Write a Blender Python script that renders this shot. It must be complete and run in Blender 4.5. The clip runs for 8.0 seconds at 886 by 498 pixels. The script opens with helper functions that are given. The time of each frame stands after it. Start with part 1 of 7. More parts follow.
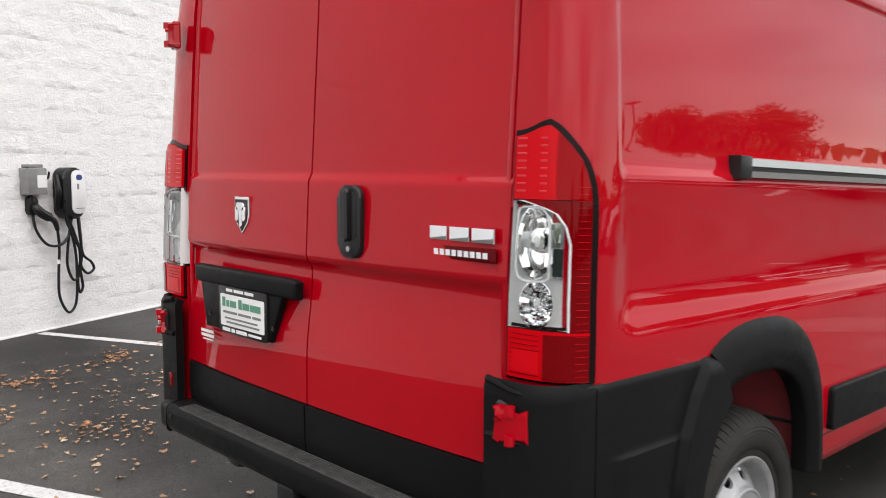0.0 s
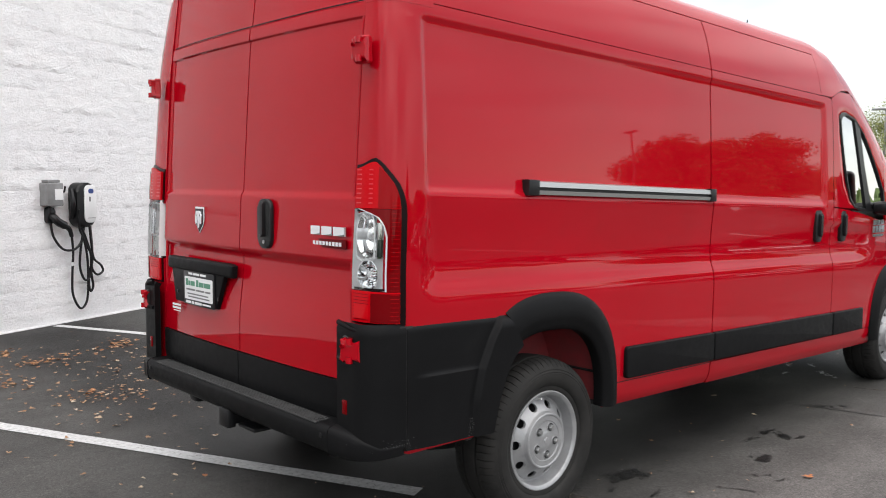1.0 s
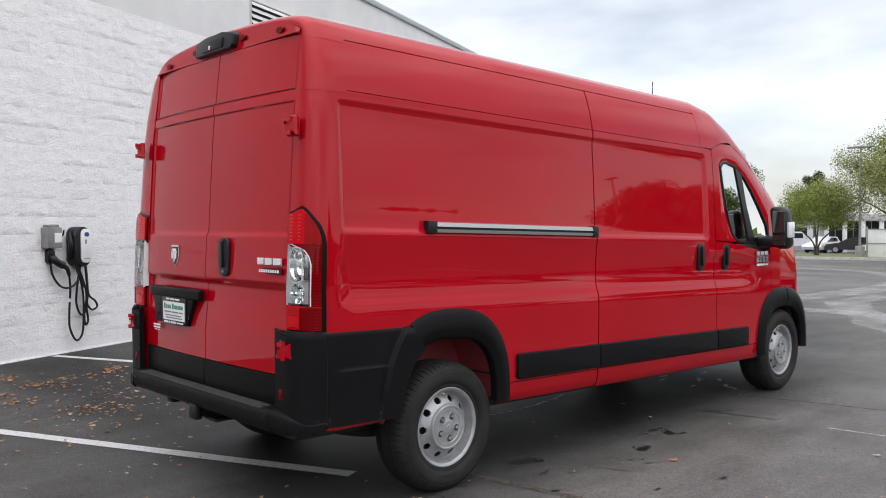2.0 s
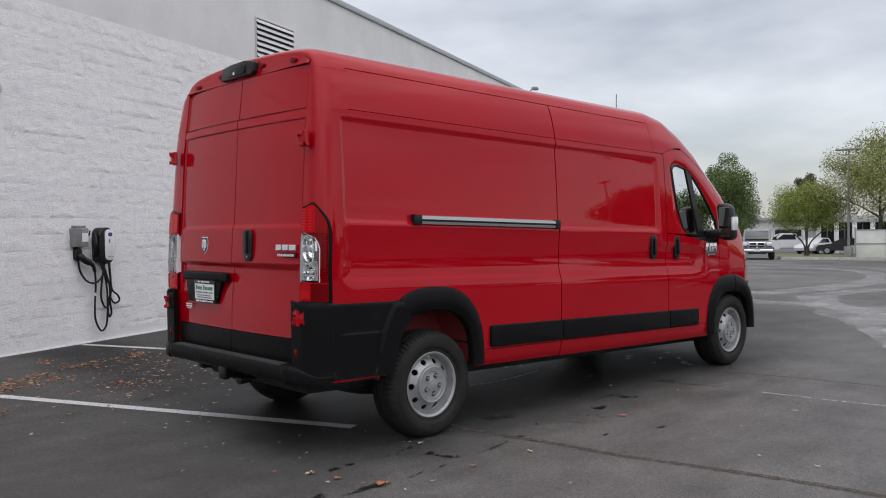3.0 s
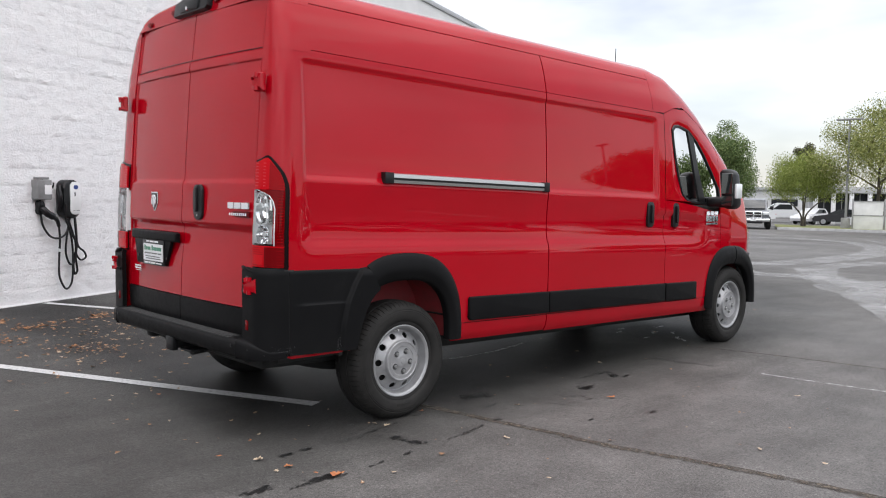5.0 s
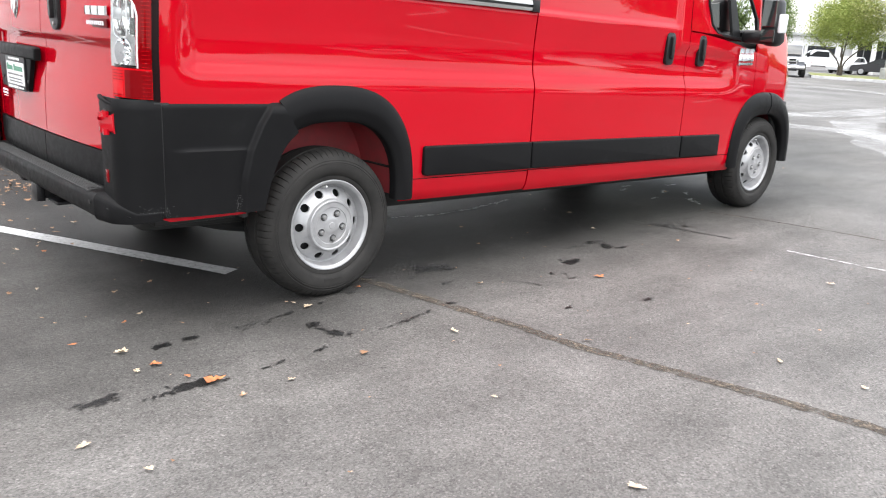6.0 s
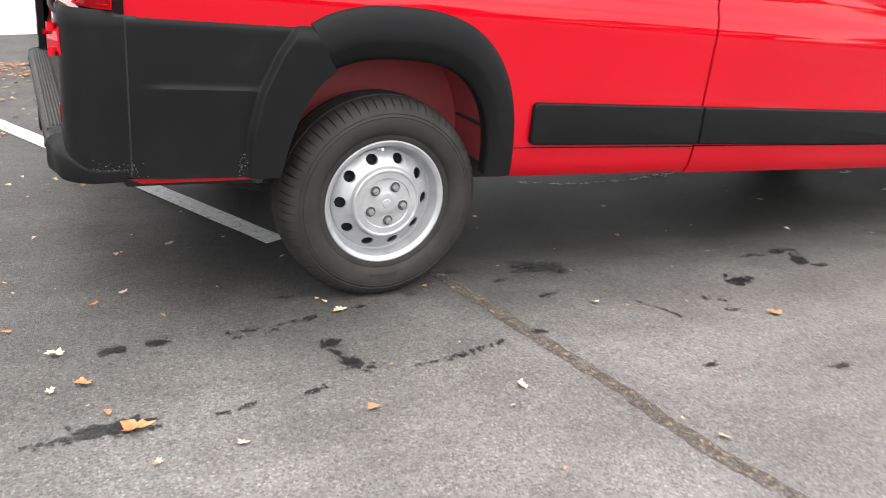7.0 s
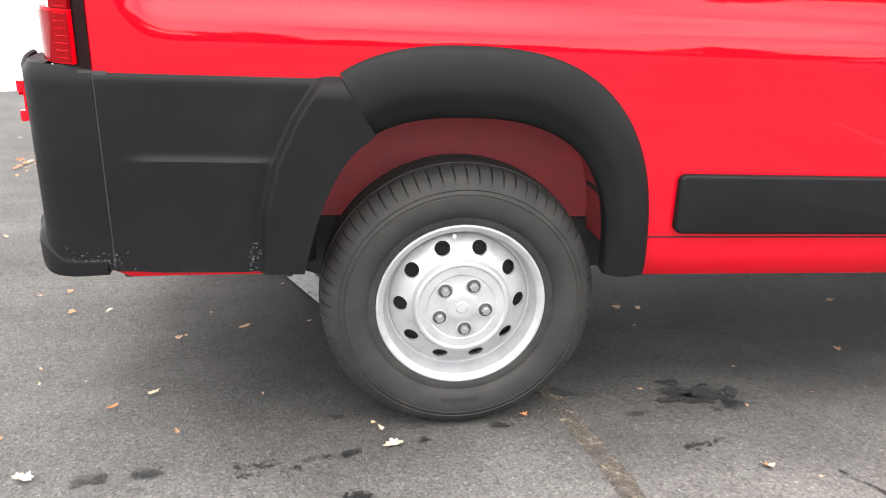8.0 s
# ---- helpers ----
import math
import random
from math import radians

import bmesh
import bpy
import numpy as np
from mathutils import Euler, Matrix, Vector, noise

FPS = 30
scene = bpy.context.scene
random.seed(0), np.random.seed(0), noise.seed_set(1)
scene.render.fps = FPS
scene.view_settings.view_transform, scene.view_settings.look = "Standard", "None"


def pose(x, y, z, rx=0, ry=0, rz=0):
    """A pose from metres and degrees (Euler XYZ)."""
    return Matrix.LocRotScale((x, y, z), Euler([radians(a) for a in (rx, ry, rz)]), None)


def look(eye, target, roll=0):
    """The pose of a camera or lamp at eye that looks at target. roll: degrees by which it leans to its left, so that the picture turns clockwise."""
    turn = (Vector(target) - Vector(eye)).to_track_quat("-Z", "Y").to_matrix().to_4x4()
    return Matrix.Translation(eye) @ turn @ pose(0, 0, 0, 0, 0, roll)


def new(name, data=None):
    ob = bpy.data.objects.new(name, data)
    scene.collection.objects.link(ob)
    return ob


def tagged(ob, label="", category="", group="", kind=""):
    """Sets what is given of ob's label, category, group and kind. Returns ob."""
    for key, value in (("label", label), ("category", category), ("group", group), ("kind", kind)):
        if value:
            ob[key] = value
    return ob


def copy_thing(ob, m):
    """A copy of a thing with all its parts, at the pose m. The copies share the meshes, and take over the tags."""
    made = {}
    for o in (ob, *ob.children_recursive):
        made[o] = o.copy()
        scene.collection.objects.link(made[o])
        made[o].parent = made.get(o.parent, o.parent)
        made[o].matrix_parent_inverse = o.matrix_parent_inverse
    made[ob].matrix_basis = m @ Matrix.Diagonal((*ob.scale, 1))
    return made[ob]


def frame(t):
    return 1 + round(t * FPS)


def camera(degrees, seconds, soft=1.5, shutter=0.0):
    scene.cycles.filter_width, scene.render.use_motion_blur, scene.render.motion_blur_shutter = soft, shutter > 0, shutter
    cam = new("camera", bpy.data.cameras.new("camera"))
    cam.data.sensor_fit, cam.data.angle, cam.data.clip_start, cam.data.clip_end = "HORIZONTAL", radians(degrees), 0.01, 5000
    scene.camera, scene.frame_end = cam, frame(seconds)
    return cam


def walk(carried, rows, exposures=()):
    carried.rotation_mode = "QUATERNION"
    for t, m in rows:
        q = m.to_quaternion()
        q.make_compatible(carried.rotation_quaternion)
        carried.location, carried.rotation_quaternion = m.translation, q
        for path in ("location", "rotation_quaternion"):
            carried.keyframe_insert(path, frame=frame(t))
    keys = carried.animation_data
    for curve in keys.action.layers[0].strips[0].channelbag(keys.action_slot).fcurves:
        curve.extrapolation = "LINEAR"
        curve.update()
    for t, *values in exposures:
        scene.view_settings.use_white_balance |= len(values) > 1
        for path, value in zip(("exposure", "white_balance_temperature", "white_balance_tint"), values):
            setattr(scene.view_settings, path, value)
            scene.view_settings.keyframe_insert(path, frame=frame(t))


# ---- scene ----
cam = camera(56.1, 8.0, 1.0, 0.2)
PATH = [
    (0, (-2.384, -2.121, 1.457), (-1.015, -0.674, 1.268), 0.1),
    (0.5, (-2.533, -2.722, 1.474), (-1.197, -1.244, 1.299), 0.4),
    (1, (-2.756, -3.293, 1.48), (-1.409, -1.822, 1.324), 0.3),
    (1.5, (-2.954, -3.847, 1.484), (-1.6, -2.379, 1.383), 0.1),
    (2.8, (-3.581, -4.941, 1.434), (-2.217, -3.479, 1.397), -0.7),
    (3, (-3.739, -5.098, 1.402), (-2.377, -3.634, 1.354), -0.7),
    (3.5, (-3.875, -5.253, 1.432), (-2.508, -3.796, 1.351), -0.1),
    (4, (-3.885, -5.253, 1.424), (-2.513, -3.799, 1.347), 0.1),
    (4.2, (-3.845, -5.207, 1.419), (-2.471, -3.755, 1.346), 0.3),
    (5.3, (-2.968, -4.588, 1.377), (-1.608, -3.139, 1.146), 1.1),
    (5.5, (-2.767, -4.467, 1.361), (-1.411, -3.033, 1.035), 1.3),
    (5.8, (-2.43, -4.295, 1.335), (-1.101, -2.878, 0.858), 2.2),
    (6, (-2.204, -4.176, 1.31), (-0.903, -2.749, 0.788), 2.7),
    (6.5, (-1.661, -3.813, 1.282), (-0.489, -2.326, 0.639), 4.8),
    (7, (-1.112, -3.471, 1.263), (-0.228, -1.828, 0.543), 5.4),
    (7.5, (-0.723, -3.125, 1.206), (-0.13, -1.346, 0.509), 5.3),
    (7.8, (-0.48, -2.94, 1.3), (-0.087, -1.125, 0.558), 3.2),
    (8, (-0.333, -2.891, 1.24), (-0.063, -1.035, 0.545), 1.3),
]
EXPOSURES = [(0, 0.86, 6900, 10), (1, 0.76, 6750, 10), (1.5, 0.72, 6600, 10), (3, 0.0, 6500, 12), (3.5, 0.28, 6500, 12), (4, 0.38, 6500, 12), (5.5, 1.10, 6600, 11), (5.8, 1.54, 6600, 10), (6, 1.66, 6650, 10), (6.5, 1.78, 6800, 10), (7.5, 2.14, 6800, 10), (8, 2.42, 6850, 10)]
SKY, SUN = 0.76, 0.5
walk(cam, [(t, look(eye, target, roll)) for t, eye, target, roll in PATH], EXPOSURES)

# ---- world, sun ----
world = bpy.data.worlds.new("overcast_sky")
scene.world = world
world.use_nodes = True
wn, wl = world.node_tree.nodes, world.node_tree.links
wn.clear()
w_out = wn.new("ShaderNodeOutputWorld")
w_bg = wn.new("ShaderNodeBackground")
w_bg2 = wn.new("ShaderNodeBackground")
w_add = wn.new("ShaderNodeAddShader")
w_sky = wn.new("ShaderNodeTexSky")
w_sky.sky_type, w_sky.sun_disc = "NISHITA", False
w_sky.sun_elevation, w_sky.sun_rotation = radians(70), radians(205)
w_bg2.inputs["Strength"].default_value = 0.05
wl.new(w_sky.outputs["Color"], w_bg2.inputs["Color"])
w_tc = wn.new("ShaderNodeTexCoord")
w_map = wn.new("ShaderNodeMapping")
w_map.inputs["Scale"].default_value = (1.0, 1.0, 3.2)
w_map.inputs["Location"].default_value = (0.35, 0.2, 0.1)
w_noise = wn.new("ShaderNodeTexNoise")
w_noise.inputs["Scale"].default_value = 2.1
w_noise.inputs["Detail"].default_value = 5
w_noise.inputs["Roughness"].default_value = 0.5
w_ramp = wn.new("ShaderNodeValToRGB")
w_ramp.color_ramp.elements[0].position, w_ramp.color_ramp.elements[0].color = 0.34, (0.440, 0.446, 0.460, 1)
w_ramp.color_ramp.elements[1].position, w_ramp.color_ramp.elements[1].color = 0.63, (1.0, 0.988, 0.966, 1)
wl.new(w_tc.outputs["Generated"], w_map.inputs["Vector"])
wl.new(w_map.outputs["Vector"], w_noise.inputs["Vector"])
wl.new(w_noise.outputs["Fac"], w_ramp.inputs["Fac"])
w_sep = wn.new("ShaderNodeSeparateXYZ")
w_gain = wn.new("ShaderNodeMath")
w_gain.operation = "MULTIPLY_ADD"
w_gain.inputs[1].default_value, w_gain.inputs[2].default_value = 0.70, 0.90
w_gain.use_clamp = False
w_pos = wn.new("ShaderNodeMath")
w_pos.operation = "MAXIMUM"
w_pos.inputs[1].default_value = 0.0
w_mul = wn.new("ShaderNodeVectorMath")
w_mul.operation = "MULTIPLY"
wl.new(w_tc.outputs["Generated"], w_sep.inputs[0])
wl.new(w_sep.outputs["Z"], w_pos.inputs[0])
wl.new(w_pos.outputs[0], w_gain.inputs[0])
wl.new(w_ramp.outputs["Color"], w_mul.inputs[0])
# the hidden sun brightens the cloud round it
w_dot = wn.new("ShaderNodeVectorMath")
w_dot.operation = "DOT_PRODUCT"
w_dot.inputs[1].default_value = Vector((-5, -11, 31)).normalized()
wl.new(w_tc.outputs["Generated"], w_dot.inputs[0])
w_near = wn.new("ShaderNodeMath")
w_near.operation = "MAXIMUM"
w_near.inputs[1].default_value = 0.0
wl.new(w_dot.outputs["Value"], w_near.inputs[0])
w_pow = wn.new("ShaderNodeMath")
w_pow.operation = "POWER"
w_pow.inputs[1].default_value = 4.0
wl.new(w_near.outputs[0], w_pow.inputs[0])
w_glow = wn.new("ShaderNodeMath")
w_glow.operation = "MULTIPLY_ADD"
w_glow.inputs[1].default_value = 0.9
wl.new(w_pow.outputs[0], w_glow.inputs[0])
wl.new(w_gain.outputs[0], w_glow.inputs[2])
wl.new(w_glow.outputs[0], w_mul.inputs[1])
wl.new(w_mul.outputs[0], w_bg.inputs["Color"])
w_bg.inputs["Strength"].default_value = SKY
wl.new(w_bg.outputs[0], w_add.inputs[0])
wl.new(w_bg2.outputs[0], w_add.inputs[1])
wl.new(w_add.outputs[0], w_out.inputs["Surface"])

sun_data = bpy.data.lights.new("sun", "SUN")
sun_data.energy, sun_data.angle, sun_data.color = SUN, radians(110), (1.0, 0.96, 0.90)
sun = new("sun", sun_data)
sun.matrix_basis = look((-5, -11, 31), (0, 0, 0))


# ---- materials ----
def material(name, color, rough=0.5, metal=0.0, coat=0.0, coat_rough=0.03, spec=0.5):
    m = bpy.data.materials.new(name)
    m.use_nodes = True
    b = m.node_tree.nodes["Principled BSDF"]
    b.inputs["Base Color"].default_value = (*color, 1)
    b.inputs["Roughness"].default_value = rough
    b.inputs["Metallic"].default_value = metal
    b.inputs["Coat Weight"].default_value = coat
    b.inputs["Coat Roughness"].default_value = coat_rough
    b.inputs["Specular IOR Level"].default_value = spec
    return m


def nodes_of(m):
    return m.node_tree.nodes, m.node_tree.links, m.node_tree.nodes["Principled BSDF"]


def noise_node(m, scale, detail=4, rough=0.55, space="Object", squeeze=None):
    n, l, b = nodes_of(m)
    tc = n.new("ShaderNodeNewGeometry" if space == "Position" else "ShaderNodeTexCoord")
    t = n.new("ShaderNodeTexNoise")
    t.inputs["Scale"].default_value, t.inputs["Detail"].default_value, t.inputs["Roughness"].default_value = scale, detail, rough
    if squeeze:
        mp = n.new("ShaderNodeMapping")
        mp.inputs["Scale"].default_value = squeeze
        l.new(tc.outputs[space], mp.inputs["Vector"])
        l.new(mp.outputs["Vector"], t.inputs["Vector"])
    else:
        l.new(tc.outputs[space], t.inputs["Vector"])
    return t.outputs["Fac"]


def ramp(m, fac, stops):
    n, l, b = nodes_of(m)
    r = n.new("ShaderNodeValToRGB")
    e = r.color_ramp.elements
    while len(e) < len(stops):
        e.new(0.5)
    for k, (p, c) in enumerate(stops):
        e[k].position = p
        e[k].color = (*c, 1) if isinstance(c, tuple) else (c, c, c, 1)
    l.new(fac, r.inputs["Fac"])
    return r.outputs["Color"]


def mix(m, fac, a, b_, mode="MIX"):
    n, l, b = nodes_of(m)
    x = n.new("ShaderNodeMix")
    x.data_type, x.blend_type = "RGBA", mode
    for sock, v in ((x.inputs[0], fac), (x.inputs[6], a), (x.inputs[7], b_)):
        if isinstance(v, (int, float)):
            sock.default_value = v
        elif isinstance(v, tuple):
            sock.default_value = (*v, 1)
        else:
            l.new(v, sock)
    return x.outputs[2]


def bump(m, height, strength=0.3, distance=0.01):
    n, l, b = nodes_of(m)
    k = n.new("ShaderNodeBump")
    k.inputs["Strength"].default_value, k.inputs["Distance"].default_value = strength, distance
    l.new(height, k.inputs["Height"])
    l.new(k.outputs["Normal"], b.inputs["Normal"])


def to(m, out, socket):
    n, l, b = nodes_of(m)
    l.new(out, b.inputs[socket])


def fade(m, scale, stops):
    """Lets the ground show through where the layer is worn."""
    n, l, b = nodes_of(m)
    tr, mx = n.new("ShaderNodeBsdfTransparent"), n.new("ShaderNodeMixShader")
    l.new(ramp(m, noise_node(m, scale, 7, 0.72), stops), mx.inputs[0])
    l.new(tr.outputs[0], mx.inputs[1])
    l.new(b.outputs[0], mx.inputs[2])
    l.new(mx.outputs[0], n["Material Output"].inputs["Surface"])


PAINT = material("red_car_paint", (0.385, 0.0027, 0.0105), 0.45, 0.0, 1.0, 0.02, 0.0)
PAINT.node_tree.nodes["Principled BSDF"].inputs["Coat IOR"].default_value = 1.385
to(PAINT, ramp(PAINT, noise_node(PAINT, 1.3, 3), [(0.35, (0.375, 0.0012, 0.0078)), (0.7, (0.415, 0.0016, 0.0104))]), "Base Color")
to(PAINT, ramp(PAINT, noise_node(PAINT, 9, 6), [(0.3, 0.40), (0.75, 0.5)]), "Roughness")
bump(PAINT, noise_node(PAINT, 2.2, 1), 0.03, 0.02)

UNDER = material("red_primer_inner_arch", (0.30, 0.02, 0.025), 0.7)
to(UNDER, ramp(UNDER, noise_node(UNDER, 14, 6), [(0.3, (0.27, 0.052, 0.056)), (0.65, (0.38, 0.048, 0.055))]), "Base Color")

PLASTIC = material("grained_black_plastic", (0.022, 0.023, 0.026), 0.5, spec=0.09)
to(PLASTIC, ramp(PLASTIC, noise_node(PLASTIC, 5, 6), [(0.3, (0.0062, 0.0062, 0.0067)), (0.62, (0.0080, 0.0080, 0.0085)), (0.80, (0.0145, 0.0145, 0.0150))]), "Base Color")
to(PLASTIC, ramp(PLASTIC, noise_node(PLASTIC, 30, 4), [(0.3, 0.36), (0.7, 0.50)]), "Roughness")
bump(PLASTIC, noise_node(PLASTIC, 900, 2), 0.25, 0.001)

BLACK = material("satin_black", (0.009, 0.009, 0.010), 0.35, spec=0.35)
DARK = material("underbody_dark", (0.015, 0.015, 0.016), 0.8)
to(DARK, ramp(DARK, noise_node(DARK, 8, 5), [(0.3, 0.010), (0.7, 0.028)]), "Base Color")
RUBBER = material("tyre_rubber", (0.02, 0.019, 0.018), 0.72, spec=0.25)
RIM_AND_SHADE = material("dark_red_rim_and_shade", (0.008, 0.002, 0.0025), 0.25, spec=0.15)
to(RUBBER, ramp(RUBBER, noise_node(RUBBER, 11, 7, 0.65), [(0.3, (0.0130, 0.0126, 0.0122)), (0.7, (0.027, 0.0256, 0.0240))]), "Base Color")
bump(RUBBER, noise_node(RUBBER, 160, 3), 0.15, 0.001)
STEEL = material("silver_painted_steel", (0.5, 0.5, 0.52), 0.32, 0.35)
to(STEEL, ramp(STEEL, noise_node(STEEL, 16, 6), [(0.25, (0.24, 0.24, 0.245)), (0.42, (0.325, 0.327, 0.333)), (0.7, (0.38, 0.382, 0.388))]), "Base Color")
NUT = material("lug_nut_steel", (0.45, 0.45, 0.45), 0.3, 0.9)
ALU = material("brushed_aluminium", (0.52, 0.52, 0.51), 0.34, 0.85)
CHROME = material("chrome", (0.85, 0.86, 0.88), 0.07, 1.0)
LENS_RED = material("red_lamp_lens", (0.52, 0.0012, 0.0060), 0.35, 0.0, 1.0, 0.01, 0.0)
LENS_DARK = material("deep_red_lamp_lens", (0.095, 0.0008, 0.0022), 0.35, 0.0, 1.0, 0.01, 0.0)
LENS_MID = material("mid_red_lamp_lens", (0.15, 0.0008, 0.0026), 0.35, 0.0, 1.0, 0.01, 0.0)
LENS_BRIGHT = material("bright_red_lamp_reflector", (0.56, 0.003, 0.008), 0.3, 0.0, 1.0, 0.01, 0.0)
LENS_OUT = material("red_outer_lens", (0.27, 0.0010, 0.0035), 0.35, 0.0, 1.0, 0.01, 0.0)
LENS_PINK = material("pale_red_lens_prism", (0.60, 0.045, 0.06), 0.2, 0.0, 1.0, 0.01, 0.0)
for _m in (LENS_RED, LENS_MID, LENS_OUT, LENS_DARK, LENS_BRIGHT):
    _m.node_tree.nodes["Principled BSDF"].inputs["Coat IOR"].default_value = 1.22
SILVER = material("lamp_bowl_silver", (0.97, 0.97, 0.97), 0.22, 0.0)
FROST = material("clear_lamp_plastic", (0.80, 0.82, 0.83), 0.14, 0.15, 1.0, 0.01)
WHITE = material("white_plastic", (0.80, 0.80, 0.80), 0.35)
to(WHITE, ramp(WHITE, noise_node(WHITE, 6, 4), [(0.3, 0.74), (0.7, 0.82)]), "Base Color")
GREYBOX = material("grey_enamel_box", (0.22, 0.23, 0.24), 0.45, 0.1)
to(GREYBOX, ramp(GREYBOX, noise_node(GREYBOX, 12, 5), [(0.3, 0.19), (0.7, 0.26)]), "Base Color")
BLUE = material("blue_print", (0.03, 0.06, 0.22), 0.5)
GREEN = material("green_print", (0.08, 0.25, 0.16), 0.5)
INK = material("grey_print", (0.18, 0.18, 0.18), 0.6)
# paler grey than the bumper plastic round it
STEPTOP = material("grey_step_plastic", (0.02, 0.02, 0.021), 0.6, spec=0.3)
to(STEPTOP, ramp(STEPTOP, noise_node(STEPTOP, 25, 6), [(0.3, 0.026), (0.7, 0.055)]), "Base Color")
SEAT = material("dark_seat_cloth", (0.035, 0.035, 0.037), 0.9)
to(SEAT, ramp(SEAT, noise_node(SEAT, 60, 3), [(0.3, 0.026), (0.7, 0.046)]), "Base Color")

def thin_glass(name, tint, ior):
    """A thin clear sheet: straight through, with a gloss that grows towards grazing angles."""
    m = material(name, tint, 0.0)
    n, l, b = nodes_of(m)
    clear, gloss, fres, mx = n.new("ShaderNodeBsdfTransparent"), n.new("ShaderNodeBsdfGlossy"), n.new("ShaderNodeFresnel"), n.new("ShaderNodeMixShader")
    clear.inputs["Color"].default_value = (*tint, 1)
    gloss.inputs["Roughness"].default_value = 0.01
    fres.inputs["IOR"].default_value = ior
    l.new(fres.outputs[0], mx.inputs[0])
    l.new(clear.outputs[0], mx.inputs[1])
    l.new(gloss.outputs[0], mx.inputs[2])
    l.new(mx.outputs[0], n["Material Output"].inputs["Surface"])
    return m


GLASS = thin_glass("tinted_window_glass", (0.84, 0.92, 0.88), 1.40)
LAMPGLASS = thin_glass("clear_lamp_cover", (0.97, 0.98, 0.98), 1.35)
BOWL = material("satin_silver_bowl", (0.97, 0.97, 0.97), 0.07, 1.0)
NUTSHADE = material("nut_recess_shade", (0.05, 0.05, 0.05), 0.6, 0.3)
PRIVACY = material("dark_glass", (0.02, 0.025, 0.025), 0.03, 0, 1.0)

ASPHALT = material("asphalt", (0.05, 0.05, 0.052), 0.8, spec=0.14)
# dark sealcoat along the building, worn pale towards the lane; shade painted in too
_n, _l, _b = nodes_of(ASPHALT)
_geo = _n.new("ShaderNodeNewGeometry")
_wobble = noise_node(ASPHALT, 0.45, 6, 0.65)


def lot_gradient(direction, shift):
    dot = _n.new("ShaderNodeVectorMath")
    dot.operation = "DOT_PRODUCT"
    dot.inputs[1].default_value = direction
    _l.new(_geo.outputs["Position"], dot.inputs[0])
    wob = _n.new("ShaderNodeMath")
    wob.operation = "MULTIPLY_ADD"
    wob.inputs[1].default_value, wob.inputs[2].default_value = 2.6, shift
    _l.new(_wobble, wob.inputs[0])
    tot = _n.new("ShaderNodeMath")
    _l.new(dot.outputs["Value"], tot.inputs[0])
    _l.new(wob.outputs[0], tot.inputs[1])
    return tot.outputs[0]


# dark under and beside the van, paler behind: its shade put into the colour
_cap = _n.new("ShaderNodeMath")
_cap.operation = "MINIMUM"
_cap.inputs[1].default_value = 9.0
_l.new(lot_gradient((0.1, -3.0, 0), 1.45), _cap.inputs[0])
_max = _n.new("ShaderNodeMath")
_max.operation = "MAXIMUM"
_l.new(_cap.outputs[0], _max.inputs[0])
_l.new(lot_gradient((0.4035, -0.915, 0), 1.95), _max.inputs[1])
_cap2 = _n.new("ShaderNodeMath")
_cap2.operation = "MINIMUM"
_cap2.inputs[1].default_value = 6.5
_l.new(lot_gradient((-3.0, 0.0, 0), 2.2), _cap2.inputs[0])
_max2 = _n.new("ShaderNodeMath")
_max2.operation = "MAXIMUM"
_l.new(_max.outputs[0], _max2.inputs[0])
# the far lot is painted paler in place of its low-angle sheen
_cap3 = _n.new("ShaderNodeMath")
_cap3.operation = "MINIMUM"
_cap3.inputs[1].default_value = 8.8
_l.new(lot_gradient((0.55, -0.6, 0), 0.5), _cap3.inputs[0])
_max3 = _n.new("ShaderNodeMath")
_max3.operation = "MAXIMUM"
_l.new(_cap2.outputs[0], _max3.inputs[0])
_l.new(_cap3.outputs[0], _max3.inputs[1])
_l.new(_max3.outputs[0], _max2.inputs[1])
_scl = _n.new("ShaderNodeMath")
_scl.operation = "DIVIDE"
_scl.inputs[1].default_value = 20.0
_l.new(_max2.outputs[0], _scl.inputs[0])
# wear tones with the van's shade and the lane's brightness mixed in
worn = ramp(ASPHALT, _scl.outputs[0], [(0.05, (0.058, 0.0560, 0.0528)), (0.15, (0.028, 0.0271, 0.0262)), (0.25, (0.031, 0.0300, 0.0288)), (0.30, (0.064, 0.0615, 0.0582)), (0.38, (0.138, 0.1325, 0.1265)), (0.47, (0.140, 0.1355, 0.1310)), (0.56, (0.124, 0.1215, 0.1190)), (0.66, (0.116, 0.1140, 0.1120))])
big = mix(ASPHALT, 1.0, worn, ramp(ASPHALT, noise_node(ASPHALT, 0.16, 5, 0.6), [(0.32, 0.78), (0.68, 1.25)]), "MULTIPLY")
mid = ramp(ASPHALT, noise_node(ASPHALT, 1.7, 7, 0.62), [(0.30, 0.74), (0.70, 1.18)])
grit = ramp(ASPHALT, noise_node(ASPHALT, 110, 5, 0.78), [(0.32, 0.56), (0.50, 0.95), (0.62, 1.12), (0.74, 1.45)])
pits = ramp(ASPHALT, noise_node(ASPHALT, 28, 6, 0.75), [(0.30, 0.66), (0.46, 1.0), (0.70, 1.12)])
mid = mix(ASPHALT, 1.0, mid, pits, "MULTIPLY")
_vor = _n.new("ShaderNodeTexVoronoi")
_vor.inputs["Scale"].default_value = 150
_tco = _n.new("ShaderNodeTexCoord")
_l.new(_tco.outputs["Object"], _vor.inputs["Vector"])
_sep = _n.new("ShaderNodeSeparateColor")
